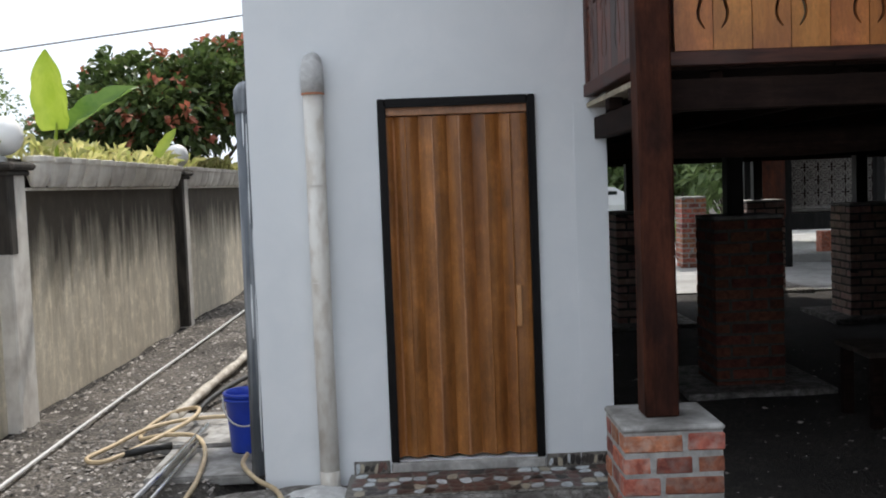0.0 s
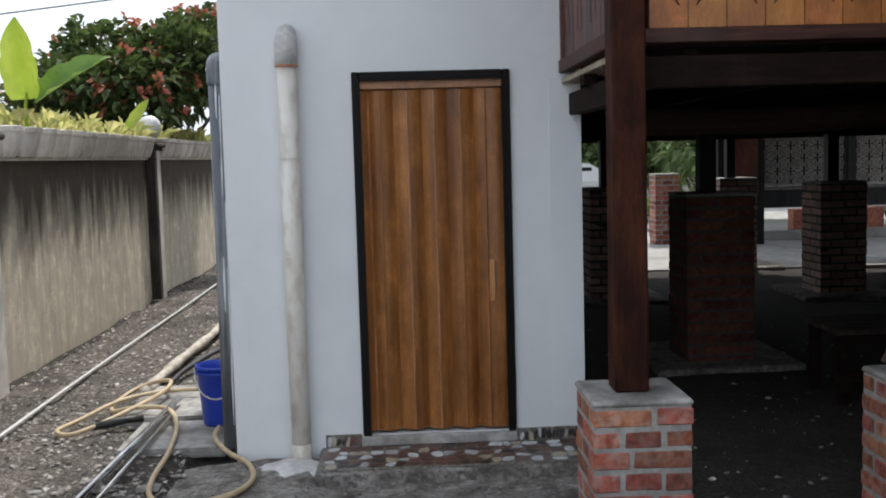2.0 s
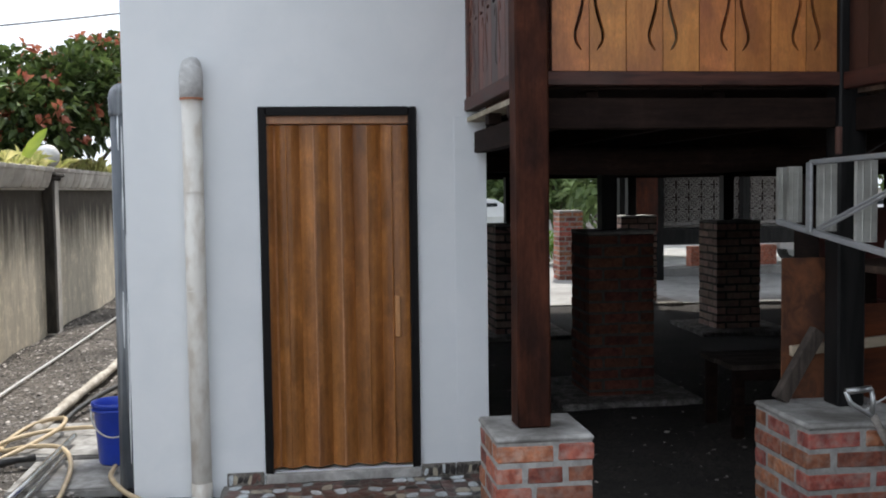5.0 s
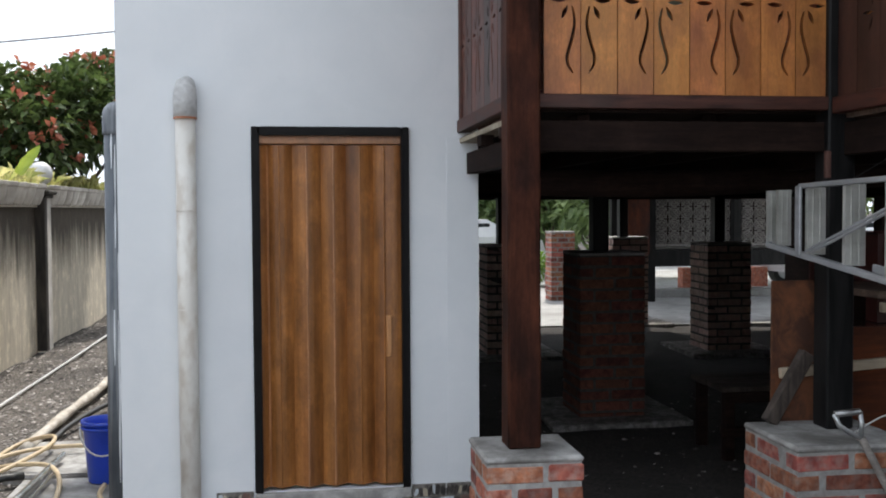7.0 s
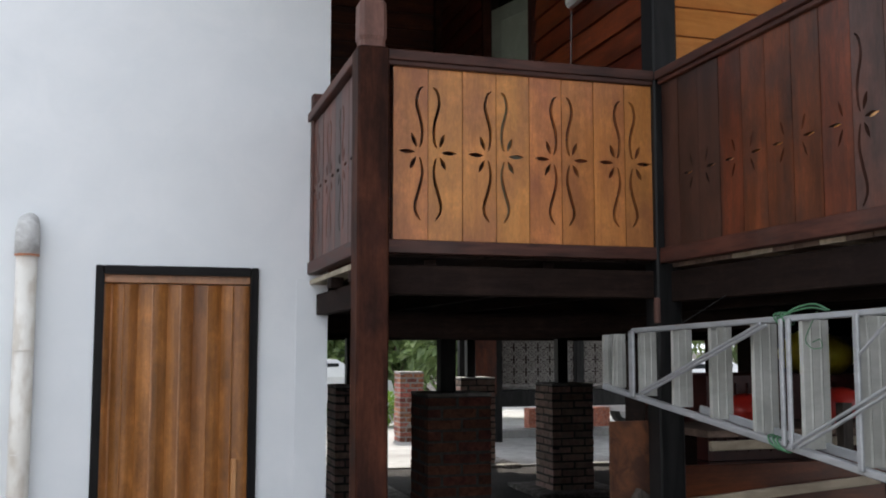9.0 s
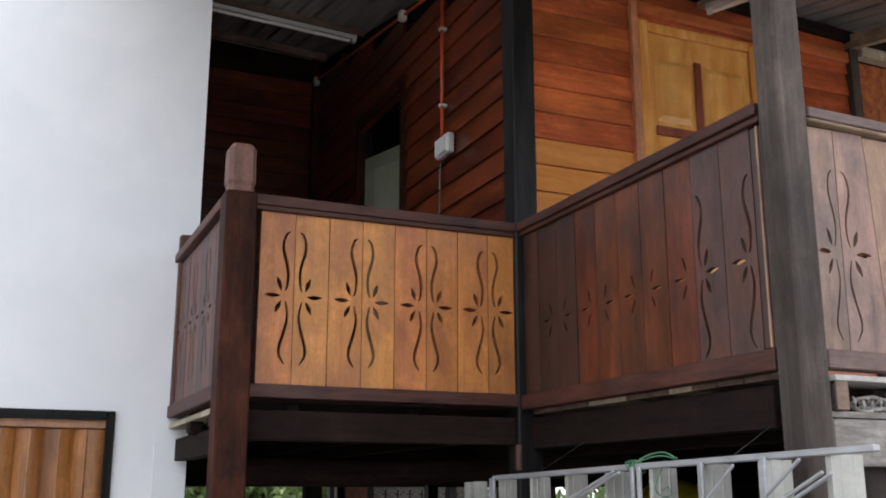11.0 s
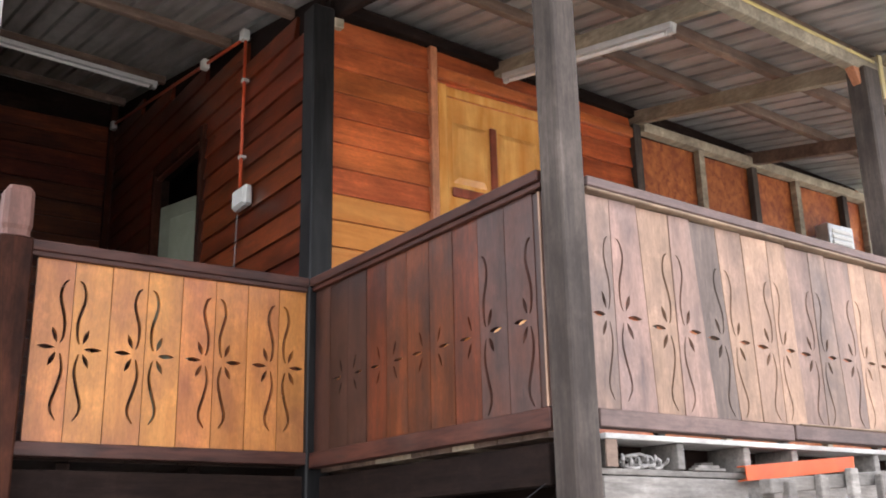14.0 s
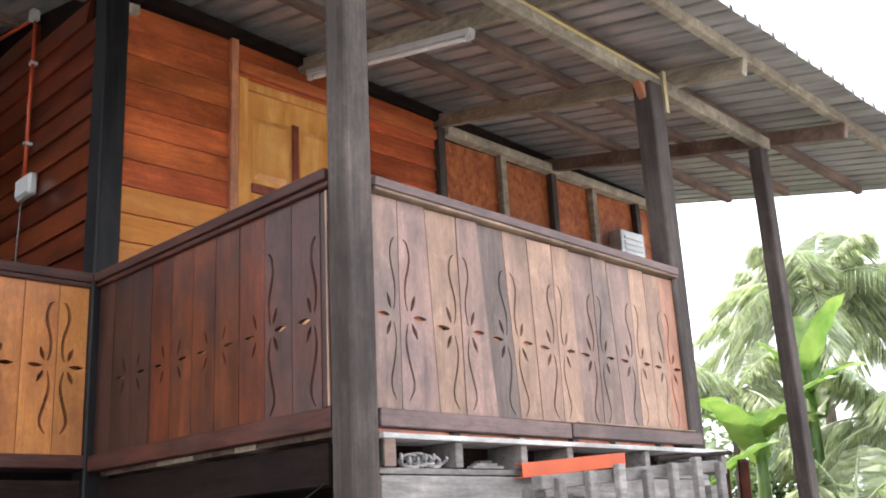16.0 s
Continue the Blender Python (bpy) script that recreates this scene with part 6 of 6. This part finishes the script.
part("grip", pipe([(2.125, 3.745, 0.84), (2.235, 3.735, 0.85)], 0.014, 10), M["tin"], sh, "grey metal cross grip", smooth=True)
part("fork", pipe([(2.125, 3.745, 0.84), (2.145, 3.742, 0.79), (2.20, 3.738, 0.755), (2.25, 3.733, 0.725)], 0.011, 8), M["tin"], sh, smooth=True)
part("fork", pipe([(2.235, 3.735, 0.85), (2.245, 3.735, 0.79), (2.24, 3.735, 0.74)], 0.011, 8), M["tin"], sh, smooth=True)
bm = bmesh.new()
slabv = [[bm.verts.new((2.5 + u * 0.11 + t * 0.04, 3.6 - t * 0.03 + 0.02 * u * u, 0.16 - t * 0.17)) for u in (-1, -0.5, 0, 0.5, 1)] for t in (0, 0.5, 1)]
for a, b in zip(slabv, slabv[1:]):
    for k in range(4):
        bm.faces.new((a[k], a[k + 1], b[k + 1], b[k]))
g = bmesh.ops.extrude_face_region(bm, geom=list(bm.faces))
bmesh.ops.translate(bm, verts=[v for v in g["geom"] if isinstance(v, bmesh.types.BMVert)], vec=(0, 0.004, 0))
part("blade", bm, M["tin"], sh, smooth=True)
solo("pier_cable", pipe(spline([(2.33, 3.95, 0.705), (2.38, 3.9, 0.76), (2.43, 3.86, 0.80), (2.47, 3.86, 0.78), (2.48, 3.86, 0.71)], 6), 0.004, 6), M["white_plastic"], (2.4, 3.9, 0.7), "thin white cable on the pier", "cable")
solo("pier_socket", bx(2.465, 2.50, 3.84, 3.88, 0.70, 0.76, bevel=0.006), M["box_white"], (2.48, 3.86, 0.7), "small white plastic connector", "connector")

# workbench under the house
wb = thing("workbench", (3.05, 6.6, 0), "dark rough timber bench under the house", "bench")
for k in range(4):
    part("bench_board", bx(2.69 + 0.012 * (k % 2), 3.75, 6.2 + k * 0.15, 6.34 + k * 0.15, 0.475, 0.51, bevel=0.004), M["greypost"], wb)
for x, y in ((2.76, 6.26), (3.66, 6.26), (2.76, 6.72), (3.66, 6.72)):
    part("leg", bx(x - 0.035, x + 0.035, y - 0.035, y + 0.035, -0.02, 0.475, bevel=0.004), M["beam"], wb)
part("stretcher", bx(2.70, 3.70, 6.22, 6.26, 0.16, 0.23, bevel=0.003), M["beam"], wb)
part("bench_apron", bx(2.72, 3.70, 6.2, 6.23, 0.40, 0.474, bevel=0.003), M["beam"], wb)

# storage behind the ladder
ck = thing("crate_stack", (3.9, 5.6, 0), "maroon plastic crates stacked under the veranda", "crate")
for k in range(3):
    bm = bmesh.new()
    z0 = k * 0.525
    for a in ((3.2, 4.5, 5.2, 5.23), (3.2, 4.5, 5.97, 6.0)):
        box(bm, *a, z0, z0 + 0.515)
    for a in ((3.2, 3.23, 5.23, 5.97), (4.47, 4.5, 5.23, 5.97)):
        box(bm, *a, z0, z0 + 0.515)
    box(bm, 3.23, 4.47, 5.23, 5.97, z0 + 0.005, z0 + 0.03)
    for j in range(16):
        box(bm, 3.24 + j * 0.08, 3.262 + j * 0.08, 5.185, 5.2, z0 + 0.05, z0 + 0.47)
    part("crate", bm, M["crate"], ck)


def bag(name, at, r, material, label, seed):
    bm = bmesh.new()
    bmesh.ops.create_icosphere(bm, subdivisions=3, radius=1.0, matrix=Matrix.Translation(at) @ Matrix.Diagonal((*r, 1)))
    for v in bm.verts:
        v.co += 0.22 * r[2] * noise.noise_vector(v.co * 7 + Vector((seed, 0, 0)))
    solo(name, bm, M[material], (at[0], at[1], at[2] - r[2]), label, "bag", smooth=True)


bag("yellow_bag", (4.22, 5.5, 1.70), (0.27, 0.2, 0.15), "yellow_bag", "crumpled yellow plastic bag on the crates", 1)
bag("red_bag", (3.17, 4.75, 1.385), (0.12, 0.11, 0.09), "red_plastic", "crumpled red plastic bag", 3)
bag("red_bag", (3.82, 4.78, 1.40), (0.13, 0.13, 0.11), "red_plastic", "crumpled red plastic bag", 4)
bag("white_sack", (4.3, 4.62, 1.45), (0.13, 0.12, 0.16), "white_plastic", "white printed sack with a red mark", 5)
bag("dark_sack", (4.52, 4.85, 1.44), (0.16, 0.14, 0.15), "wire", "dark grey sack on the shelf", 6)
shf = thing("store_shelf", (3.5, 4.8, 1.26), "brown timber shelf under the veranda", "shelf")
part("shelf_board", bx(2.75, 4.7, 4.45, 5.1, 1.26, 1.30, bevel=0.004), M["purlin"], shf)
for x in (2.85, 4.3):
    part("leg", bx(x - 0.04, x + 0.04, 4.8, 4.88, -0.03, 1.26), M["beam"], shf)
solo("shelf_batten", bar((2.75, 4.43, 1.22), (4.6, 4.43, 1.24), 0.03, 0.05), M["paleply"], (3.5, 4.43, 1.2), "pale timber batten along the shelf", "batten")

# pallet rack before the veranda
pr = thing("pallet", (3.6, 2.1, 1.97), "grey weathered timber pallet stored below the veranda rail", "pallet")
for y0 in (2.09, 2.27):
    part("deck_board", bx(2.395 if y0 < 2.2 else 2.5, 4.654, y0, y0 + 0.17, 2.105, 2.124, bevel=0.002), M["bleached"], pr)
# dark board added to stand for the shade inside the pallet
part("back_board", bx(2.6, 4.6, 2.47, 2.49, 2.0, 2.104), M["beam"], pr)
for x in (2.426, 2.755, 3.115, 3.40, 3.945, 4.30, 4.59):
    part("block", bx(x, x + 0.037, 2.105, 2.16 if x < 2.6 else 2.46, 2.011, 2.104, bevel=0.003), M["oldwood"], pr)
part("bottom_board", bx(2.40, 4.49, 2.13, 2.31, 1.988, 2.009, bevel=0.002), M["oldwood"], pr)
part("end_board", bx(2.40, 2.45, 2.094, 2.103, 2.011, 2.104), M["purlin"], pr)
rk = thing("timber_rack", (3.6, 2.1, 0), "rough grey timber rack carrying the pallet", "rack")
for x in (2.62, 3.6, 4.62):
    part("leg", bx(x - 0.04, x + 0.04, 2.17, 2.25, -0.03, 1.86, bevel=0.004), M["greypost"], rk)
part("rack_board", bx(2.41, 4.5, 2.13, 2.168, 1.83, 1.984, bevel=0.004), M["oldwood"], rk)
part("rack_shelf", bx(2.6, 4.7, 2.17, 2.4, 1.862, 1.90), M["beam"], rk)
bm = pipe([(2.53 + 0.0017 * k + 0.03 * math.cos(k * 0.55), 2.15 + 0.02 * math.sin(k * 0.83), 2.036 + 0.020 * math.sin(k * 0.55) + 0.006 * math.sin(k * 0.21)) for k in range(105)], 0.006, 5)
solo("cord_tangle", bm, M["lattice"], (2.8, 2.05, 2.0), "tangle of grey cord inside the pallet", "cord")
for k in range(3):
    solo("slat_scrap", bar((2.85 + 0.05 * k, 2.13 + 0.03 * k, 2.016 + 0.012 * k), (3.05, 2.16 + 0.03 * k, 2.020 + 0.014 * k), 0.03, 0.01, bevel=0.001), M["oldwood"], (3.05, 2.05, 2.0), "thin grey timber scrap in the pallet", "scrap", "timber scraps")
ch = thing("steel_channel", (3.5, 1.93, 1.95), "bright orange painted steel channel", "channel")
bm = bmesh.new()
pa, pb = Vector((3.078, 2.075, 2.003)), Vector((3.668, 2.02, 2.053))
beam(bm, pa, pb, 0.006, 0.056, bevel=0.001)
for s in (-1, 1):
    beam(bm, pa + Vector((0, 0.022, s * 0.0255)), pb + Vector((0, 0.022, s * 0.0255)), 0.04, 0.005, bevel=0.001)
part("channel", bm, M["orange_steel"], ch)
part("channel_end", bx(3.66, 3.67, 2.017, 2.062, 2.026, 2.081), M["orange_steel"], ch)
# stacked old railing frames
for j, (x0, x1, y, zt) in enumerate(((2.86, 4.12, 1.82, 1.935), (2.50, 3.2, 1.90, 1.80))):
    rf = thing("railing_frame", ((x0 + x1) / 2, y, 1.0), "old grey timber railing frame leaning on the rack", "railing", "railing frames")
    part("rail_bar", bar((x0, y, zt), (x1, y + 0.05, zt + 0.085), 0.05, 0.05), M["oldwood"], rf)
    part("rail_bar", bar((x0, y, zt - 0.85), (x1, y + 0.05, zt - 0.8), 0.05, 0.05), M["oldwood"], rf)
    n = 7
    for k in range(n):
        x = x0 + (x1 - x0) * (k + 0.5) / n
        part("baluster", bar((x, y - 0.03, zt - 0.9), (x, y - 0.03, zt + 0.01 + 0.09 * (k + 0.5) / n + 0.015 * (k % 3)), 0.045, 0.03, up=(0, 1, 0)), M["oldwood"], rf)
    for x in (x0 + 0.05, x1 - 0.05):
        part("frame_leg", bx(x - 0.03, x + 0.03, y + 0.03, y + 0.09, -0.03, zt), M["oldwood"], rf)
solo("dark_pole", pipe([(3.55, 1.78, 2.03), (4.5, 2.0, 2.10)], 0.010, 8), M["beam"], (4.3, 1.9, 2.05), "thin dark pole lying across the frames", "pole")
solo("leaning_rail", bar((4.78, 2.1, 2.08), (5.05, 2.3, 1.0), 0.05, 0.05), M["post"], (4.9, 2.2, 1.0), "dark red timber leaning at the veranda end", "timber")
solo("leaning_rail", bar((4.72, 2.3, -0.02), (4.83, 2.25, 2.05), 0.06, 0.05), M["post"], (4.75, 2.3, 0.0), "dark red timber leaning at the veranda end", "timber")

solo("beam_end", bx(2.236, 2.2595, 4.03, 4.058, 1.855, 1.978, bevel=0.004), M["post_cap"], (2.22, 4.1, 1.74), "dark reddish beam end beside the post", "block")

# ---- beyond the house ----
ls = thing("garden_screen", (7.4, 17.5, 0.6), "carved grey lattice screens between dark posts behind the house", "screen", kind="structure")
for x0 in (6.3, 7.95):
    bm = bmesh.new()
    for a in ((x0, x0 + 1.45, 1.02, 1.07), (x0, x0 + 1.45, 1.95, 2.0)):
        box(bm, a[0], a[1], 17.48, 17.52, a[2], a[3])
    for k in range(6):
        for j in range(4):
            cx, cz = x0 + 0.13 + k * 0.24, 1.18 + j * 0.225
            for rr in (0.105, 0.06):
                tube(bm, [(cx + rr * math.cos(t), 17.5, cz + rr * math.sin(t)) for t in [math.tau * q / 10 for q in range(10)]], 0.018, 4, close=True)
            tube(bm, [(cx - 0.1, 17.5, cz - 0.1), (cx + 0.1, 17.5, cz + 0.1)], 0.016, 4)
            tube(bm, [(cx - 0.1, 17.5, cz + 0.1), (cx + 0.1, 17.5, cz - 0.1)], 0.016, 4)
    part("carved_panel", bm, M["lattice"], ls)
for x in (6.22, 7.86, 9.5):
    part("screen_post", bx(x - 0.07, x + 0.07, 17.42, 17.58, 0.02, 2.6), M["blackpost"], ls)
part("sill_beam", bx(5.3, 9.56, 17.4, 17.62, 0.66, 0.95), M["blackpost"], ls)
# dark panel added in place of the shaded foliage behind the lattice
part("back_panel", bx(6.3, 9.56, 19.4, 19.45, 1.0, 2.62), M["beam"], ls)
part("platform_edge", bx(6.3, 9.56, 17.63, 17.658, 0.96, 1.005), M["bleached"], ls)
part("platform", bx(6.3, 9.56, 17.66, 19.5, 0.9, 1.0), M["beam"], ls)
# unseen roof, added to keep sun off the lattice and platform
part("pavilion_roof", bx(5.2, 9.7, 15.6, 20.2, 2.62, 2.72), M["beam"], ls)
solo("shed_wall", bx(5.4, 6.1, 17.2, 17.3, 0.9, 2.6), M["darkred"], (5.7, 17.2, 0.9), "dark red timber panel behind the house", "panel")
solo("shed_post", bx(5.35, 5.5, 17.05, 17.19, 0.02, 2.6), M["blackpost"], (5.4, 17.1, 0.02), "dark timber post behind the house", "post")
pb_ = thing("planter_bed", (8.6, 20.3, 0.02), "low terracotta brick planter bed in the sun", "planter")
part("bed_wall", bx(7.9, 9.8, 20.2, 20.5, 0.02, 0.45, bevel=0.01), M["brick"], pb_)
part("bed_wall", bx(4.9, 5.3, 19.8, 20.1, 0.02, 0.40, bevel=0.01), M["brick"], pb_)

car = thing("car", (3.6, 24, 0.02), "white car parked far behind the house", "car")
prof = [(-2.1, 0.35), (-2.15, 0.75), (-1.9, 0.95), (-1.1, 1.02), (-0.5, 1.42), (0.7, 1.45), (1.4, 1.05), (2.0, 0.95), (2.1, 0.6), (2.05, 0.35)]
bm = bmesh.new()
a = [bm.verts.new((3.6 + u, 24 - 0.82 + (0.12 if v > 1.1 else 0), 0.02 + v)) for u, v in prof]
b = [bm.verts.new((3.6 + u, 24 + 0.82 - (0.12 if v > 1.1 else 0), 0.02 + v)) for u, v in prof]
bm.faces.new(a)
bm.faces.new(b[::-1])
for k in range(len(prof)):
    j = (k + 1) % len(prof)
    bm.faces.new((a[k], a[j], b[j], b[k]))
part("body", bm, M["carpaint"], car)
part("window", bx(3.05, 3.6, 23.25, 23.27, 1.08, 1.38), M["glass"], car)
part("window", bx(3.65, 4.35, 23.25, 23.27, 1.08, 1.38), M["glass"], car)
for x in (2.35, 4.9):
    for y in (23.2, 24.6):
        wheel = part("wheel", pipe([(x, y, 0.33), (x, y + 0.2, 0.33)], 0.31, 18), M["rubber"], car)
        part("rim", pipe([(x, y - 0.005, 0.33), (x, y + 0.205, 0.33)], 0.19, 14), M["tin"], wheel)

copy_thing(car, pose(11.9, 20.6, 0.02, 0, 0, 12))["label"] = "white car parked beyond the pavilion"

# garden trees behind the house
for k, (x, y, s) in enumerate(((2.8, 28.5, 1.3), (6.6, 27.5, 1.3), (4.6, 28, 1.2), (7.8, 22.8, 1.2), (9.8, 23.2, 1.3), (1.5, 31, 1.6), (5.0, 33, 2.0), (9.0, 30, 1.7), (13.5, 31, 2.0), (18, 28, 2.0), (-3, 34, 2.0))):
    shrub("garden_tree", (x, y, 0), [((x + rnd.uniform(-1, 1) * s, y + rnd.uniform(-1, 1), 1.2 + rnd.random() * 2.4 * s), s * rnd.uniform(0.6, 0.95)) for _ in range(7)], "leafy green garden tree behind the house", 0.34, 1900, M["farleaf"], group="garden trees")
shrub("garden_bush", (4.6, 21.5, 0), [((4.3, 21.5, 0.5), 0.5), ((5.0, 21.6, 0.45), 0.45), ((4.7, 21.9, 0.9), 0.4)], "small bright green bush in the sun", 0.16, 900, M["banana"])


# palms and bananas beside the house
def frond(bm, base, way, length, droop):
    way = Vector(way).normalized()
    side = way.cross(Vector((0, 0, 1))).normalized()
    pts = []
    for i in range(13):
        t = i / 12
        pts.append(Vector(base) + way * length * t * (1 - 0.12 * t) - Vector((0, 0, droop * length * t * t)))
    tube(bm, pts, [0.026 * (1 - 0.85 * i / 12) for i in range(13)], 4)
    for i in range(58):
        t = 0.12 + 0.88 * i / 57
        k = min(int(t * 12), 11)
        p = pts[k].lerp(pts[k + 1], t * 12 - k)
        d = (pts[k + 1] - pts[k]).normalized()
        ln = length * 0.31 * math.sin(math.pi * (0.15 + 0.8 * t)) ** 0.7
        for s in (-1, 1):
            w = (side * s * 0.8 + d * 0.55 - Vector((0, 0, 0.3 + 0.55 * rnd.random()))).normalized()
            tip = p + w * ln - Vector((0, 0, 0.3 * ln))
            mid = p + w * ln * 0.5
            q = d * (0.0085 * length / 2.4)
            a, b, c, e = bm.verts.new(p), bm.verts.new(mid + q), bm.verts.new(tip), bm.verts.new(mid - q)
            bm.faces.new((a, b, c))
            bm.faces.new((a, c, e))


def palm(at, height, n, length, label):
    th = thing("palm_tree", at, label, "tree", "palms")
    x, y, z = at
    tr = [(x + 0.25 * math.sin(t * 1.5), y, z - 0.05 + height * t) for t in [k / 8 for k in range(9)]]
    part("trunk", pipe(tr, [0.10 - 0.03 * k / 8 for k in range(9)], 10), M["bark"], th, smooth=True)
    top = tr[-1]
    for k in range(n):
        az = k * 2.4 + rnd.uniform(-0.3, 0.3)
        el = 1.15 - 1.5 * (k / n) + rnd.uniform(-0.1, 0.1)
        bm = bmesh.new()
        frond(bm, top, (math.cos(az) * math.cos(el), math.sin(az) * math.cos(el), math.sin(el)), length * rnd.uniform(0.85, 1.1), 0.35 + 0.25 * (k / n))
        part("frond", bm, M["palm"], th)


def banana(at, height, n, label):
    th = thing("banana_plant", at, label, "plant", "banana plants")
    x, y, z = at
    part("stem", pipe([(x, y, z - 0.05), (x + 0.05, y, z + height * 0.6), (x + 0.1, y, z + height)], [0.13, 0.10, 0.05], 10), M["banana"], th, smooth=True)
    for k in range(n):
        az = k * 2.2 + rnd.uniform(-0.4, 0.4)
        el = rnd.uniform(0.25, 1.25)
        b0 = Vector((x + 0.1, y, z + height * rnd.uniform(0.8, 1.0)))
        w = Vector((math.cos(az) * math.cos(el), math.sin(az) * math.cos(el), math.sin(el)))
        part("leaf", big_leaf(bmesh.new(), b0, b0 + w * rnd.uniform(1.0, 1.7), rnd.uniform(0.3, 0.46), 0.35, rnd.uniform(-0.5, 0.5), 0.2, 10, 0.3), M["banana"], th, smooth=True)


palm((14.3, 6.1, 0), 5.2, 14, 2.1, "coconut palm with drooping grey-green fronds")
palm((15.4, 5.4, 0), 5.0, 14, 2.1, "coconut palm with long arching fronds")
palm((17.5, 9.5, 0), 4.3, 11, 2.5, "tall coconut palm with drooping fronds")
palm((11.6, 4.75, 0), 1.9, 12, 1.7, "young coconut palm with feathery fronds")
palm((13.0, 4.6, 0), 3.0, 12, 1.8, "young coconut palm with long fronds")
palm((19.5, 9.0, 0), 6.0, 12, 2.6, "tall coconut palm far behind the garden")
for a, h in (((9.6, 5.05, 0), 1.5), ((10.3, 5.8, 0), 2.3), ((11.6, 5.75, 0), 2.9), ((12.6, 5.5, 0), 3.7), ((10.9, 7.4, 0), 3.2), ((12.4, 4.9, 0), 1.5)):
    banana(a, h, 8, "banana plant with broad bright green leaves")
for k, (x, y) in enumerate(((24, 12), (19, 15))):
    shrub("hedge_tree", (x, y, 0), [((x + rnd.uniform(-1.5, 1.5), y + rnd.uniform(-1.5, 1.5), 1 + rnd.random() * 3.2), rnd.uniform(0.9, 1.6)) for _ in range(6)], "hazy green tree beyond the palms", 0.4, 1300, M["farleaf"], group="hedge trees")
